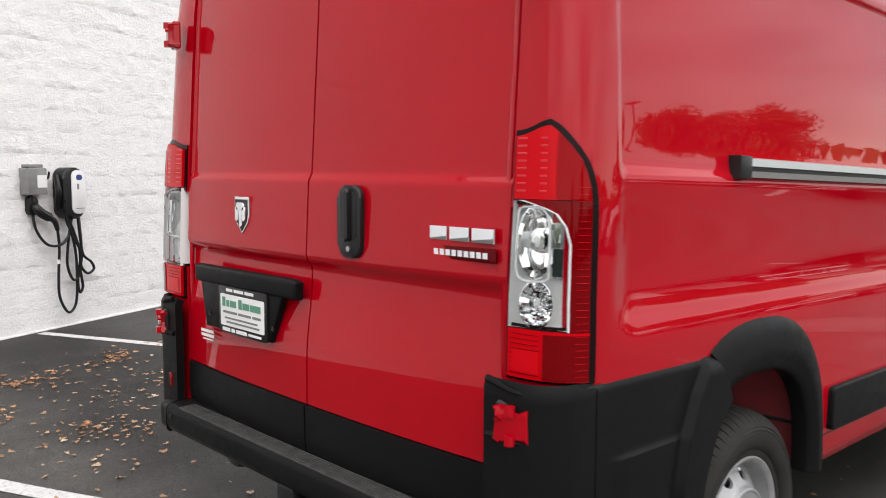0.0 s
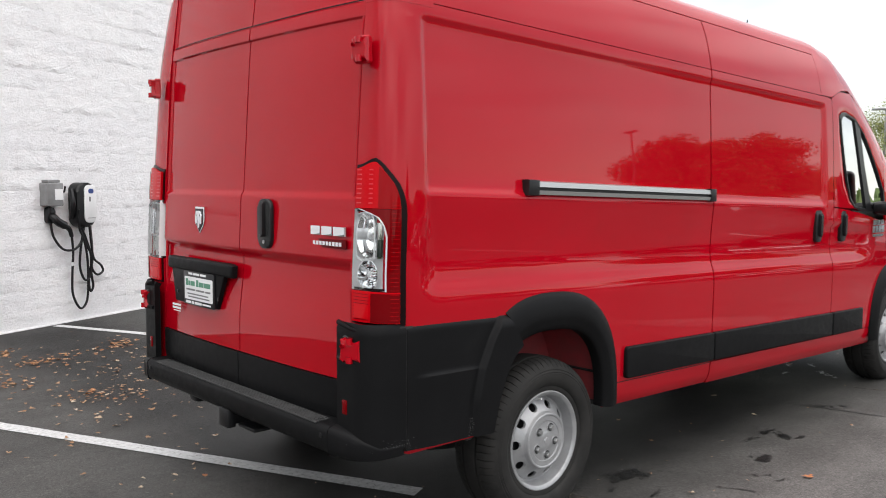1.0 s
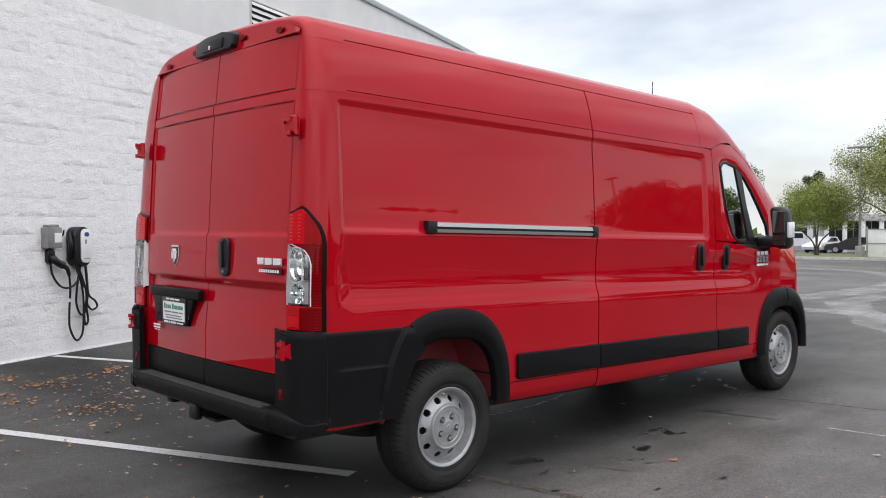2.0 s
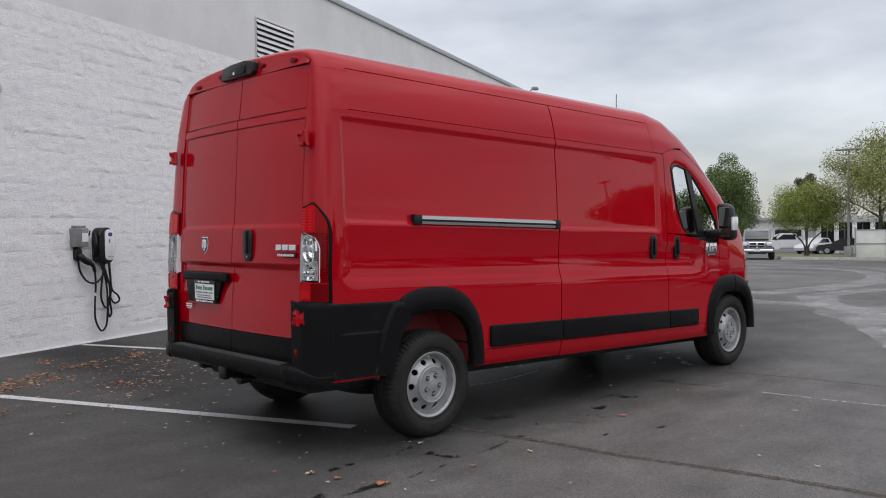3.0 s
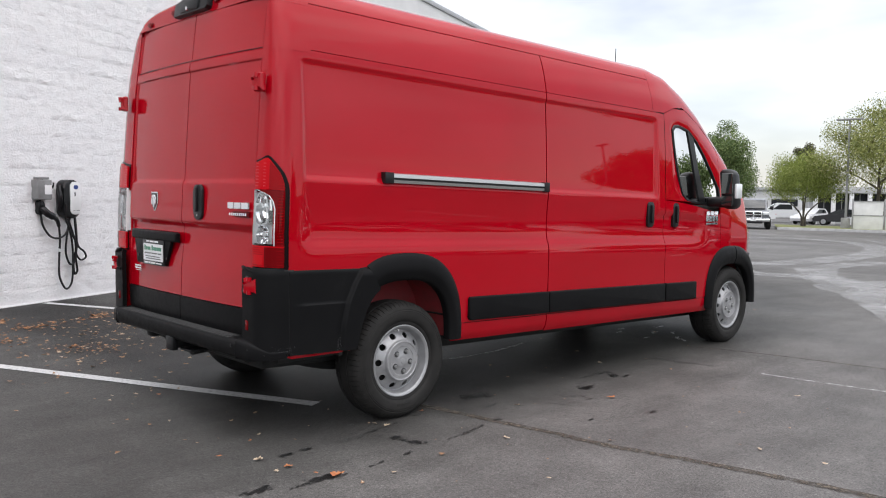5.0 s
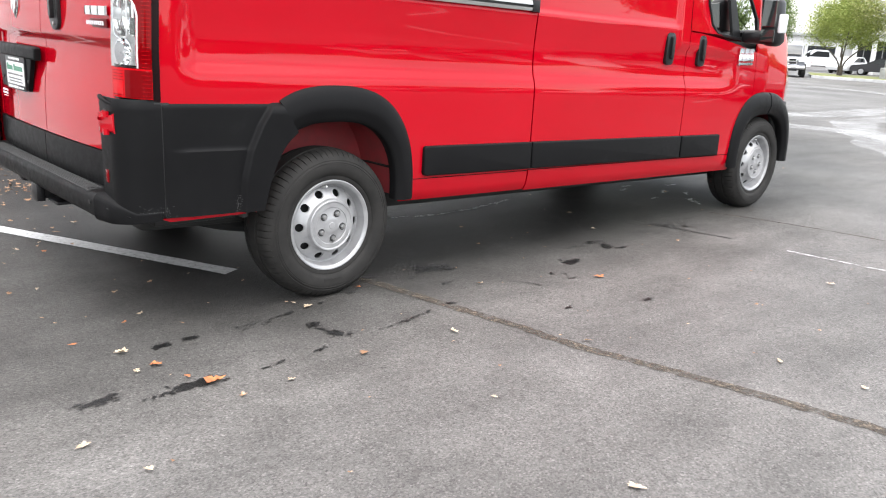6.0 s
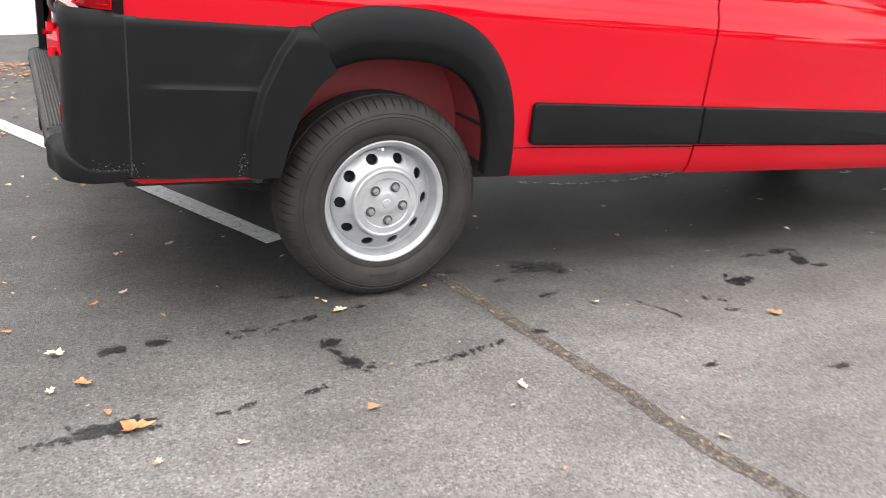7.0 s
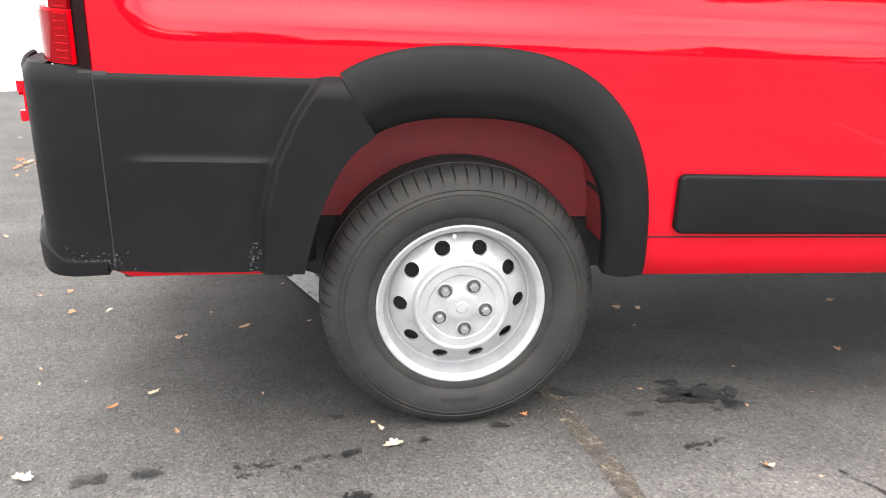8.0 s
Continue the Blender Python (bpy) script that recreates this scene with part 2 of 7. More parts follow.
_l.new(_vor.outputs["Color"], _sep.inputs[0])
streaks = ramp(ASPHALT, noise_node(ASPHALT, 0.9, 6, 0.6, "Object", (1.0, 5.0, 1.0)), [(0.30, 0.82), (0.70, 1.14)])
mid = mix(ASPHALT, 1.0, mid, streaks, "MULTIPLY")
stones = ramp(ASPHALT, _sep.outputs[0], [(0.0, 0.60), (0.30, 0.89), (0.70, 1.0), (0.90, 1.14), (1.0, 1.5)])
mid = mix(ASPHALT, 1.0, mid, stones, "MULTIPLY")
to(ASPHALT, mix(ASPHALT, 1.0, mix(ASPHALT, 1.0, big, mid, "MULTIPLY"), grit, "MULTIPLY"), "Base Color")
to(ASPHALT, ramp(ASPHALT, noise_node(ASPHALT, 0.35, 6, 0.6), [(0.34, 0.44), (0.64, 0.62)]), "Roughness")
bump(ASPHALT, noise_node(ASPHALT, 130, 4, 0.7), 0.75, 0.008)

LINEPAINT = material("worn_white_line_paint", (0.6, 0.6, 0.6), 0.7)
to(LINEPAINT, ramp(LINEPAINT, noise_node(LINEPAINT, 38, 8, 0.75), [(0.30, 0.12), (0.44, 0.50), (0.7, 0.68)]), "Base Color")
bump(LINEPAINT, noise_node(LINEPAINT, 130, 4, 0.7), 0.4, 0.005)
FADEDLINE = material("faded_line_paint", (0.3, 0.3, 0.3), 0.75)
to(FADEDLINE, ramp(FADEDLINE, noise_node(FADEDLINE, 22, 8, 0.8), [(0.40, 0.20), (0.56, 0.62)]), "Base Color")
fade(FADEDLINE, 16, [(0.36, 0.1), (0.54, 0.95)])
SEALER = material("crack_filler", (0.06, 0.055, 0.05), 0.85)
to(SEALER, ramp(SEALER, noise_node(SEALER, 45, 8, 0.8), [(0.32, (0.034, 0.028, 0.023)), (0.52, (0.080, 0.065, 0.050)), (0.66, (0.34, 0.28, 0.21))]), "Base Color")
fade(SEALER, 11, [(0.36, 0.15), (0.58, 0.9)])
bump(SEALER, noise_node(SEALER, 90, 5, 0.8), 0.8, 0.01)
# paler tone for the curved tracks, broken up by noise
PALE_TRACK = material("pale_track_asphalt", (0.2, 0.2, 0.2), 0.6)
to(PALE_TRACK, ramp(PALE_TRACK, noise_node(PALE_TRACK, 60, 6, 0.75), [(0.3, 0.30), (0.7, 0.44)]), "Base Color")
fade(PALE_TRACK, 1.1, [(0.28, 0.0), (0.72, 0.78)])
SCUFF = material("pale_scuffed_plastic", (0.15, 0.15, 0.15), 0.8)
to(SCUFF, ramp(SCUFF, noise_node(SCUFF, 300, 4), [(0.3, 0.045), (0.7, 0.13)]), "Base Color")
STAIN = material("dark_oil_stain", (0.012, 0.012, 0.013), 0.45)
to(STAIN, ramp(STAIN, noise_node(STAIN, 60, 6, 0.7), [(0.3, 0.005), (0.75, 0.020)]), "Base Color")
fade(STAIN, 55, [(0.31, 0.2), (0.45, 0.97)])
bump(STAIN, noise_node(STAIN, 130, 4, 0.7), 0.5, 0.006)

STAIN_WET = material("fresh_oil_spot", (0.008, 0.008, 0.009), 0.35)
to(STAIN_WET, ramp(STAIN_WET, noise_node(STAIN_WET, 60, 6, 0.7), [(0.3, 0.005), (0.75, 0.016)]), "Base Color")
bump(STAIN_WET, noise_node(STAIN_WET, 130, 4, 0.7), 0.4, 0.005)

BLOCK = material("white_painted_split_block", (0.78, 0.78, 0.79), 0.7)
_n, _l, _b = nodes_of(BLOCK)
_oi = _n.new("ShaderNodeObjectInfo")
fine = ramp(BLOCK, noise_node(BLOCK, 26, 8, 0.72, "Position", (1, 1, 2.0)), [(0.26, 0.54), (0.37, 0.86), (0.62, 0.955)])
tone = ramp(BLOCK, _oi.outputs["Random"], [(0.0, (0.955, 0.955, 0.965)), (1.0, (1.0, 1.0, 1.0))])
to(BLOCK, mix(BLOCK, 1.0, fine, tone, "MULTIPLY"), "Base Color")
bump(BLOCK, noise_node(BLOCK, 30, 8, 0.72, "Position", (1, 1, 1.5)), 0.5, 0.035)
MORTAR = material("painted_mortar", (0.7, 0.7, 0.7), 0.8)
to(MORTAR, ramp(MORTAR, noise_node(MORTAR, 18, 6), [(0.3, 0.62), (0.7, 0.80)]), "Base Color")
RENDERED = material("painted_smooth_block", (0.70, 0.70, 0.71), 0.65)
to(RENDERED, ramp(RENDERED, noise_node(RENDERED, 1.1, 7, 0.65), [(0.3, (0.66, 0.66, 0.66)), (0.7, (0.78, 0.78, 0.775))]), "Base Color")
bump(RENDERED, noise_node(RENDERED, 70, 4), 0.2, 0.004)
COPING = material("grey_metal_coping", (0.42, 0.43, 0.44), 0.45, 0.4)
LOUVER = material("beige_louver_metal", (0.55, 0.54, 0.51), 0.5, 0.1)

GRASS = material("dull_grass", (0.15, 0.15, 0.055), 0.9)
to(GRASS, ramp(GRASS, noise_node(GRASS, 1.2, 6, 0.7), [(0.3, (0.15, 0.19, 0.05)), (0.7, (0.30, 0.29, 0.11))]), "Base Color")
KERBSTONE = material("kerb_concrete", (0.36, 0.35, 0.33), 0.8)
to(KERBSTONE, ramp(KERBSTONE, noise_node(KERBSTONE, 4, 6), [(0.3, 0.28), (0.7, 0.42)]), "Base Color")
BARK = material("grey_bark", (0.09, 0.075, 0.06), 0.9)
to(BARK, ramp(BARK, noise_node(BARK, 9, 6), [(0.3, (0.05, 0.042, 0.035)), (0.7, (0.13, 0.11, 0.09))]), "Base Color")


def foliage(name, a, b_, c):
    m = material(name, a, 0.7)
    n, l, b = nodes_of(m)
    g = n.new("ShaderNodeNewGeometry")
    to(m, ramp(m, g.outputs["Random Per Island"], [(0.0, a), (0.6, b_), (1.0, c)]), "Base Color")
    b.inputs["Subsurface Weight"].default_value = 0.0
    return m


LEAF_GREEN = foliage("leaves_mid_green", (0.075, 0.125, 0.034), (0.12, 0.180, 0.050), (0.20, 0.245, 0.085))
LEAF_YELLOW = foliage("leaves_yellow_green", (0.16, 0.195, 0.050), (0.26, 0.285, 0.075), (0.44, 0.43, 0.18))
LEAF_FRESH = foliage("leaves_fresh_green", (0.150, 0.205, 0.036), (0.235, 0.285, 0.055), (0.34, 0.37, 0.11))
LEAF_DARK = foliage("leaves_dark_olive", (0.055, 0.062, 0.030), (0.095, 0.100, 0.045), (0.17, 0.16, 0.08))
LEAF_OLIVE = foliage("leaves_olive", (0.10, 0.125, 0.040), (0.20, 0.22, 0.075), (0.34, 0.34, 0.15))
LITTER = foliage("dry_leaf_litter", (0.22, 0.11, 0.055), (0.38, 0.23, 0.13), (0.54, 0.44, 0.33))
DRIFT = foliage("damp_orange_leaves", (0.19, 0.075, 0.028), (0.36, 0.16, 0.065), (0.50, 0.33, 0.20))
LEAF_TAN = material("tan_dry_leaf", (0.55, 0.38, 0.20), 0.7)
LEAF_ORANGE = material("orange_dry_leaf", (0.56, 0.13, 0.035), 0.7)
for _m, _c1, _c2 in ((LEAF_TAN, (0.36, 0.26, 0.16), (0.62, 0.52, 0.40)), (LEAF_ORANGE, (0.34, 0.10, 0.035), (0.52, 0.22, 0.09))):
    to(_m, ramp(_m, noise_node(_m, 40, 5), [(0.3, _c1), (0.7, _c2)]), "Base Color")
FARWALL = material("far_pale_building", (0.55, 0.54, 0.52), 0.7)
to(FARWALL, ramp(FARWALL, noise_node(FARWALL, 0.6, 5), [(0.3, 0.48), (0.7, 0.62)]), "Base Color")
FARDARK = material("far_dark_glazing", (0.02, 0.022, 0.025), 0.3, spec=0.25)
PANELWHITE = material("white_fence_panel", (0.72, 0.73, 0.75), 0.6)
to(PANELWHITE, ramp(PANELWHITE, noise_node(PANELWHITE, 1.5, 6), [(0.3, 0.60), (0.7, 0.76)]), "Base Color")
CAR_SILVER = material("silver_car_paint", (0.17, 0.18, 0.20), 0.3, 0.5, 1.0)
CAR_WHITE = material("white_car_paint", (0.72, 0.73, 0.74), 0.35, 0, 1.0)
CAR_BLACK = material("black_car_paint", (0.012, 0.012, 0.014), 0.3, 0, 1.0)
POLEMETAL = material("grey_pole_metal", (0.30, 0.30, 0.30), 0.5, 0.4)


# ---- mesh helpers ----
def finish(ob, mat, parent, label, angle=35):
    me = ob.data
    if mat is not None and not me.materials:
        me.materials.append(mat)
    me.polygons.foreach_set("use_smooth", [True] * len(me.polygons))
    me.set_sharp_from_angle(angle=radians(angle))
    if parent is not None:
        ob.parent = parent
    if label:
        ob["label"] = label
    return ob


def part(name, bm, material_, parent=None, label="", angle=35):
    me = bpy.data.meshes.new(name)
    bmesh.ops.recalc_face_normals(bm, faces=bm.faces)
    bm.to_mesh(me)
    bm.free()
    return finish(new(name, me), material_, parent, label, angle)


def mesh_part(name, verts, faces, material_, parent=None, label="", angle=35):
    me = bpy.data.meshes.new(name)
    me.from_pydata([tuple(map(float, v)) for v in verts], [], faces)
    me.update()
    return finish(new(name, me), material_, parent, label, angle)


def thing(name, label, category, group="", kind="", at=(0, 0, 0)):
    ob = new(name)
    ob.location = at
    ob.empty_display_size = 0.2
    return tagged(ob, label, category, group, kind)


def box(x0, x1, y0, y1, z0, z1, bevel=0.0, seg=2, m=None, bm=None):
    bm = bm or bmesh.new()
    c = Matrix.Translation(((x0 + x1) / 2, (y0 + y1) / 2, (z0 + z1) / 2)) @ Matrix.Diagonal((abs(x1 - x0), abs(y1 - y0), abs(z1 - z0), 1))
    r = bmesh.ops.create_cube(bm, size=1, matrix=(m or Matrix()) @ c)
    if bevel:
        edges = list({e for v in r["verts"] for e in v.link_edges})
        bmesh.ops.bevel(bm, geom=edges, offset=bevel, segments=seg, affect="EDGES", profile=0.5)
    return bm


def prism(points, depth, axis_m=None, bevel=0.0, seg=2, bm=None):
    """A polygon in local x, y pushed out along local z from 0 to depth."""
    bm = bm or bmesh.new()
    m = axis_m or Matrix()
    lo = [bm.verts.new(m @ Vector((x, y, 0))) for x, y in points]
    hi = [bm.verts.new(m @ Vector((x, y, depth))) for x, y in points]
    n = len(points)
    bm.faces.new(lo[::-1])
    top = bm.faces.new(hi)
    for k in range(n):
        bm.faces.new((lo[k], lo[(k + 1) % n], hi[(k + 1) % n], hi[k]))
    if bevel:
        bmesh.ops.bevel(bm, geom=list(top.edges), offset=bevel, segments=seg, affect="EDGES", profile=0.5)
    return bm


def rounded(w, h, r, n=5, cx=0.0, cy=0.0):
    out = []
    for sx, sy, a in ((1, 1, 0), (-1, 1, 90), (-1, -1, 180), (1, -1, 270)):
        for k in range(n + 1):
            t = radians(a + 90 * k / n)
            out.append((cx + sx * (w / 2 - r) + r * math.cos(t), cy + sy * (h / 2 - r) + r * math.sin(t)))
    return out


def lathe(profile, n=48, bm=None, center=(0, 0, 0)):
    """Turns (radius, y) round the y axis."""
    bm = bm or bmesh.new()
    rings = []
    for r, y in profile:
        if r < 1e-5:
            rings.append([bm.verts.new((center[0], center[1] + y, center[2]))])
        else:
            rings.append([bm.verts.new((center[0] + r * math.cos(2 * math.pi * k / n), center[1] + y, center[2] + r * math.sin(2 * math.pi * k / n))) for k in range(n)])
    for a, b in zip(rings, rings[1:]):
        for k in range(n):
            q = [a[k % len(a)], a[(k + 1) % len(a)], b[(k + 1) % len(b)], b[k % len(b)]]
            q = list(dict.fromkeys(q))
            if len(q) > 2:
                bm.faces.new(q)
    return bm


def smooth_path(points, per=8):
    pts = [Vector(p) for p in points]
    pts = [2 * pts[0] - pts[1], *pts, 2 * pts[-1] - pts[-2]]
    out = []
    for a, b, c, d in zip(pts, pts[1:], pts[2:], pts[3:]):
        for k in range(per):
            t = k / per
            out.append(0.5 * ((2 * b) + (c - a) * t + (2 * a - 5 * b + 4 * c - d) * t * t + (3 * b - a - 3 * c + d) * t**3))
    return out + [pts[-2]]


def tube(points, r, n=8, per=8, bm=None, taper=None):
    bm = bm or bmesh.new()
    path = smooth_path(points, per) if per > 1 else [Vector(p) for p in points]
    side = None
    rings = []
    for k, p in enumerate(path):
        d = (path[min(k + 1, len(path) - 1)] - path[max(k - 1, 0)]).normalized()
        if side is None:
            side = d.orthogonal().normalized()
        side = (side - d * side.dot(d)).normalized()
        up = d.cross(side)
        rr = r if taper is None else r + (taper - r) * k / (len(path) - 1)
        rings.append([bm.verts.new(p + rr * (math.cos(2 * math.pi * j / n) * side + math.sin(2 * math.pi * j / n) * up)) for j in range(n)])
    for a, b in zip(rings, rings[1:]):
        for j in range(n):
            bm.faces.new((a[j], a[(j + 1) % n], b[(j + 1) % n], b[j]))
    bm.faces.new(rings[0][::-1])
    bm.faces.new(rings[-1])
    return bm


def panel(name, P, mat, parent, label="", lip=0.014, center=(1.5, 0, 1.4), keep=None, angle=35):
    """A sheet from a grid of places, its rim folded inwards by lip."""
    P = np.asarray(P, float)
    n, m = P.shape[:2]
    du, dv = np.gradient(P, axis=0), np.gradient(P, axis=1)
    N = np.cross(du, dv)
    N /= np.linalg.norm(N, axis=2, keepdims=True) + 1e-12
    flip = (N * (P - np.array(center))).sum() < 0
    if flip:
        N = -N
    verts = list(P.reshape(-1, 3))
    faces = []
    for i in range(n - 1):
        for j in range(m - 1):
            if keep is not None and not keep(P[i : i + 2, j : j + 2].mean((0, 1))):
                continue
            q = [i * m + j, (i + 1) * m + j, (i + 1) * m + j + 1, i * m + j + 1]
            faces.append(q[::-1] if flip else q)
    if lip:
        rim = [(i, 0) for i in range(n)] + [(n - 1, j) for j in range(1, m)] + [(i, m - 1) for i in range(n - 2, -1, -1)] + [(0, j) for j in range(m - 2, 0, -1)]
        base = len(verts)
        verts += [P[i, j] - N[i, j] * lip for i, j in rim]
        for k, (i, j) in enumerate(rim):
            k2 = (k + 1) % len(rim)
            i2, j2 = rim[k2]
            if keep is not None and not keep((P[i, j] + P[i2, j2]) / 2):
                continue
            faces.append([i * m + j, i2 * m + j2, base + k2, base + k])
    ob = mesh_part(name, verts, faces, mat, parent, label, angle)
    if keep is not None:
        bm = bmesh.new()
        bm.from_mesh(ob.data)
        bmesh.ops.delete(bm, geom=[v for v in bm.verts if not v.link_faces], context="VERTS")
        bm.to_mesh(ob.data)
        bm.free()
    return ob


def text_bars(rows, m, mat, parent, name="print_bar", t=0.0015):
    """Rows of (x0, x1, y, height): small raised bars, each a part."""
    for x0, x1, y, h_ in rows:
        part(name, box(x0, x1, y - h_ / 2, y + h_ / 2, 0, t, m=m), mat, parent)


# ---- the setting: ground, lines, wall ----
def ground_z(x, y):
    """The lot is level round the van and falls away slowly ahead of it."""
    t = np.maximum(0.0, np.asarray(x, float) - 5.0)
    return -0.0195 * np.where(t < 8, t * t / 16.0, t - 4.0) * np.clip(1.0 - (t - 90) / 400, 0.4, 1)


gx = np.unique(np.concatenate([np.linspace(-600, -20, 12), np.linspace(-20, 20, 61), np.linspace(20, 120, 41), np.linspace(120, 900, 14)]))
gy = np.unique(np.concatenate([np.linspace(-700, -20, 12), np.linspace(-20, 30, 41), np.linspace(30, 700, 16)]))
gv = [(x, y, float(ground_z(x, y))) for x in gx for y in gy]
gf = [(i * len(gy) + j, (i + 1) * len(gy) + j, (i + 1) * len(gy) + j + 1, i * len(gy) + j + 1) for i in range(len(gx) - 1) for j in range(len(gy) - 1)]
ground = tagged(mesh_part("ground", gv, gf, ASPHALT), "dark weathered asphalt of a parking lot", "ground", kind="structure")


def ribbon(name, pts, width, mat, lift, jitter=0.0, seed=1, parent=ground, label=""):
    rnd = random.Random(seed)
    path = smooth_path([(x, y, 0) for x, y in pts], 10) if len(pts) > 2 else [Vector((*pts[0], 0)).lerp(Vector((*pts[1], 0)), k / 40) for k in range(41)]
    verts, faces = [], []
    for k, p in enumerate(path):
        d = path[min(k + 1, len(path) - 1)] - path[max(k - 1, 0)]
        s = Vector((-d.y, d.x, 0)).normalized()
        ends = min(1.0, (k + 0.3) / 8, (len(path) - 0.7 - k) / 8) if name == "dusty_track" else 1.0
        a, b = (width / 2 * ends * (1 + rnd.uniform(-jitter, jitter)) for _ in "ab")
        for q in (p + s * a, p - s * b):
            verts.append((q.x, q.y, float(ground_z(q.x, q.y)) + lift))
    for k in range(len(path) - 1):
        faces.append((2 * k, 2 * k + 2, 2 * k + 3, 2 * k + 1))
    return mesh_part(name, verts, faces, mat, parent, label)


WALL_AT, WALL_TURN = Vector((0.03, 5.735, 0)), 23.8
wall_m = Matrix.Translation(WALL_AT) @ Matrix.Rotation(radians(WALL_TURN), 4, "Z")
wu = wall_m.to_3x3() @ Vector((1, 0, 0))
line_dir = Vector((-0.427, 0.904, 0)).normalized()
end1 = Vector((-0.207, -0.345, 0))
line_len = 6.55
ribbon("parking_line", [tuple(end1[:2]), tuple((end1 + line_dir * line_len)[:2])], 0.105, LINEPAINT, 0.004, 0.05, 2, label="worn white parking stall line")
start2 = Vector((0.04, 5.66, 0))
ribbon("parking_line", [tuple(start2[:2]), tuple((start2 - line_dir * 5.6)[:2])], 0.10, LINEPAINT, 0.004, 0.05, 3, label="worn white parking stall line")
start3 = start2 + wu * 2.75
ribbon("parking_line", [tuple(start3[:2]), tuple((start3 - line_dir * 5.6)[:2])], 0.10, LINEPAINT, 0.004, 0.05, 4, label="worn white parking stall line")
ribbon("faded_line", [(2.93, -1.83), (3.0, -2.4), (3.10, -3.0), (3.3, -4.6)], 0.022, FADEDLINE, 0.004, 0.4, 5, label="faint worn paint line")
ribbon("sealed_crack", [(0.27, -0.72), (0.315, -0.95), (0.395, -1.44), (0.455, -1.79), (0.495, -2.12), (0.585, -2.45), (0.70, -2.95), (0.78, -3.4), (0.90, -4.6), (1.02, -6.2)], 0.060, SEALER, 0.003, 0.24, 6, label="old brown filled pavement crack")
ribbon("sealed_crack", [(2.75, -0.75), (2.83, -1.1), (2.91, -1.45)], 0.015, STAIN, 0.003, 0.5, 7, label="thin dark pavement crack")
ribbon("sealed_crack", [(3.55, -0.9), (3.69, -1.33), (3.80, -1.9), (3.90, -2.6), (4.1, -4.0)], 0.02, SEALER, 0.003, 0.5, 8, label="thin pavement crack")


def blot(x, y, a, b, turn, seed, mat=STAIN, lift=0.0035):
    """A dried spot: a ragged heart with flecks round it, in one flat sheet."""
    rnd = random.Random(seed)
    verts, faces = [], []
    c, s = math.cos(radians(turn)), math.sin(radians(turn))
    spots = [(0.0, 0.0, 0.66, 0.74)] if a < 3 * b else []
    n_spot = 16 if a < 3 * b else 20
    for _ in range(n_spot):
        spots.append((rnd.uniform(-1.15, 1.15), rnd.gauss(0, 0.65), rnd.uniform(0.06, 0.27) * (1 if a < 3 * b else 0.5), rnd.uniform(0.08, 0.34) * (1 if a < 3 * b else 1.7)))
    for ox, oy, ra, rb in spots:
        n = 22
        ph = [rnd.uniform(0, 6.28) for _ in range(4)]
        base = len(verts)
        k_lift = lift + 0.0001 * len(faces) / n
        verts.append((ox * a, oy * b, k_lift))
        for k in range(n):
            t = 2 * math.pi * k / n
            r = 1 + 0.22 * math.sin(2 * t + ph[0]) + 0.2 * math.sin(3 * t + ph[1]) + 0.18 * math.sin(5 * t + ph[2]) + rnd.uniform(-0.22, 0.22)
            verts.append((ox * a + ra * a * r * math.cos(t), oy * b + rb * b * r * math.sin(t), k_lift))
        faces += [(base, base + k + 1, base + (k + 1) % n + 1) for k in range(n)]
    verts = [(x + u * c - v * s, y + u * s + v * c, z) for u, v, z in verts]
    return mesh_part("stain", verts, faces, mat, ground)


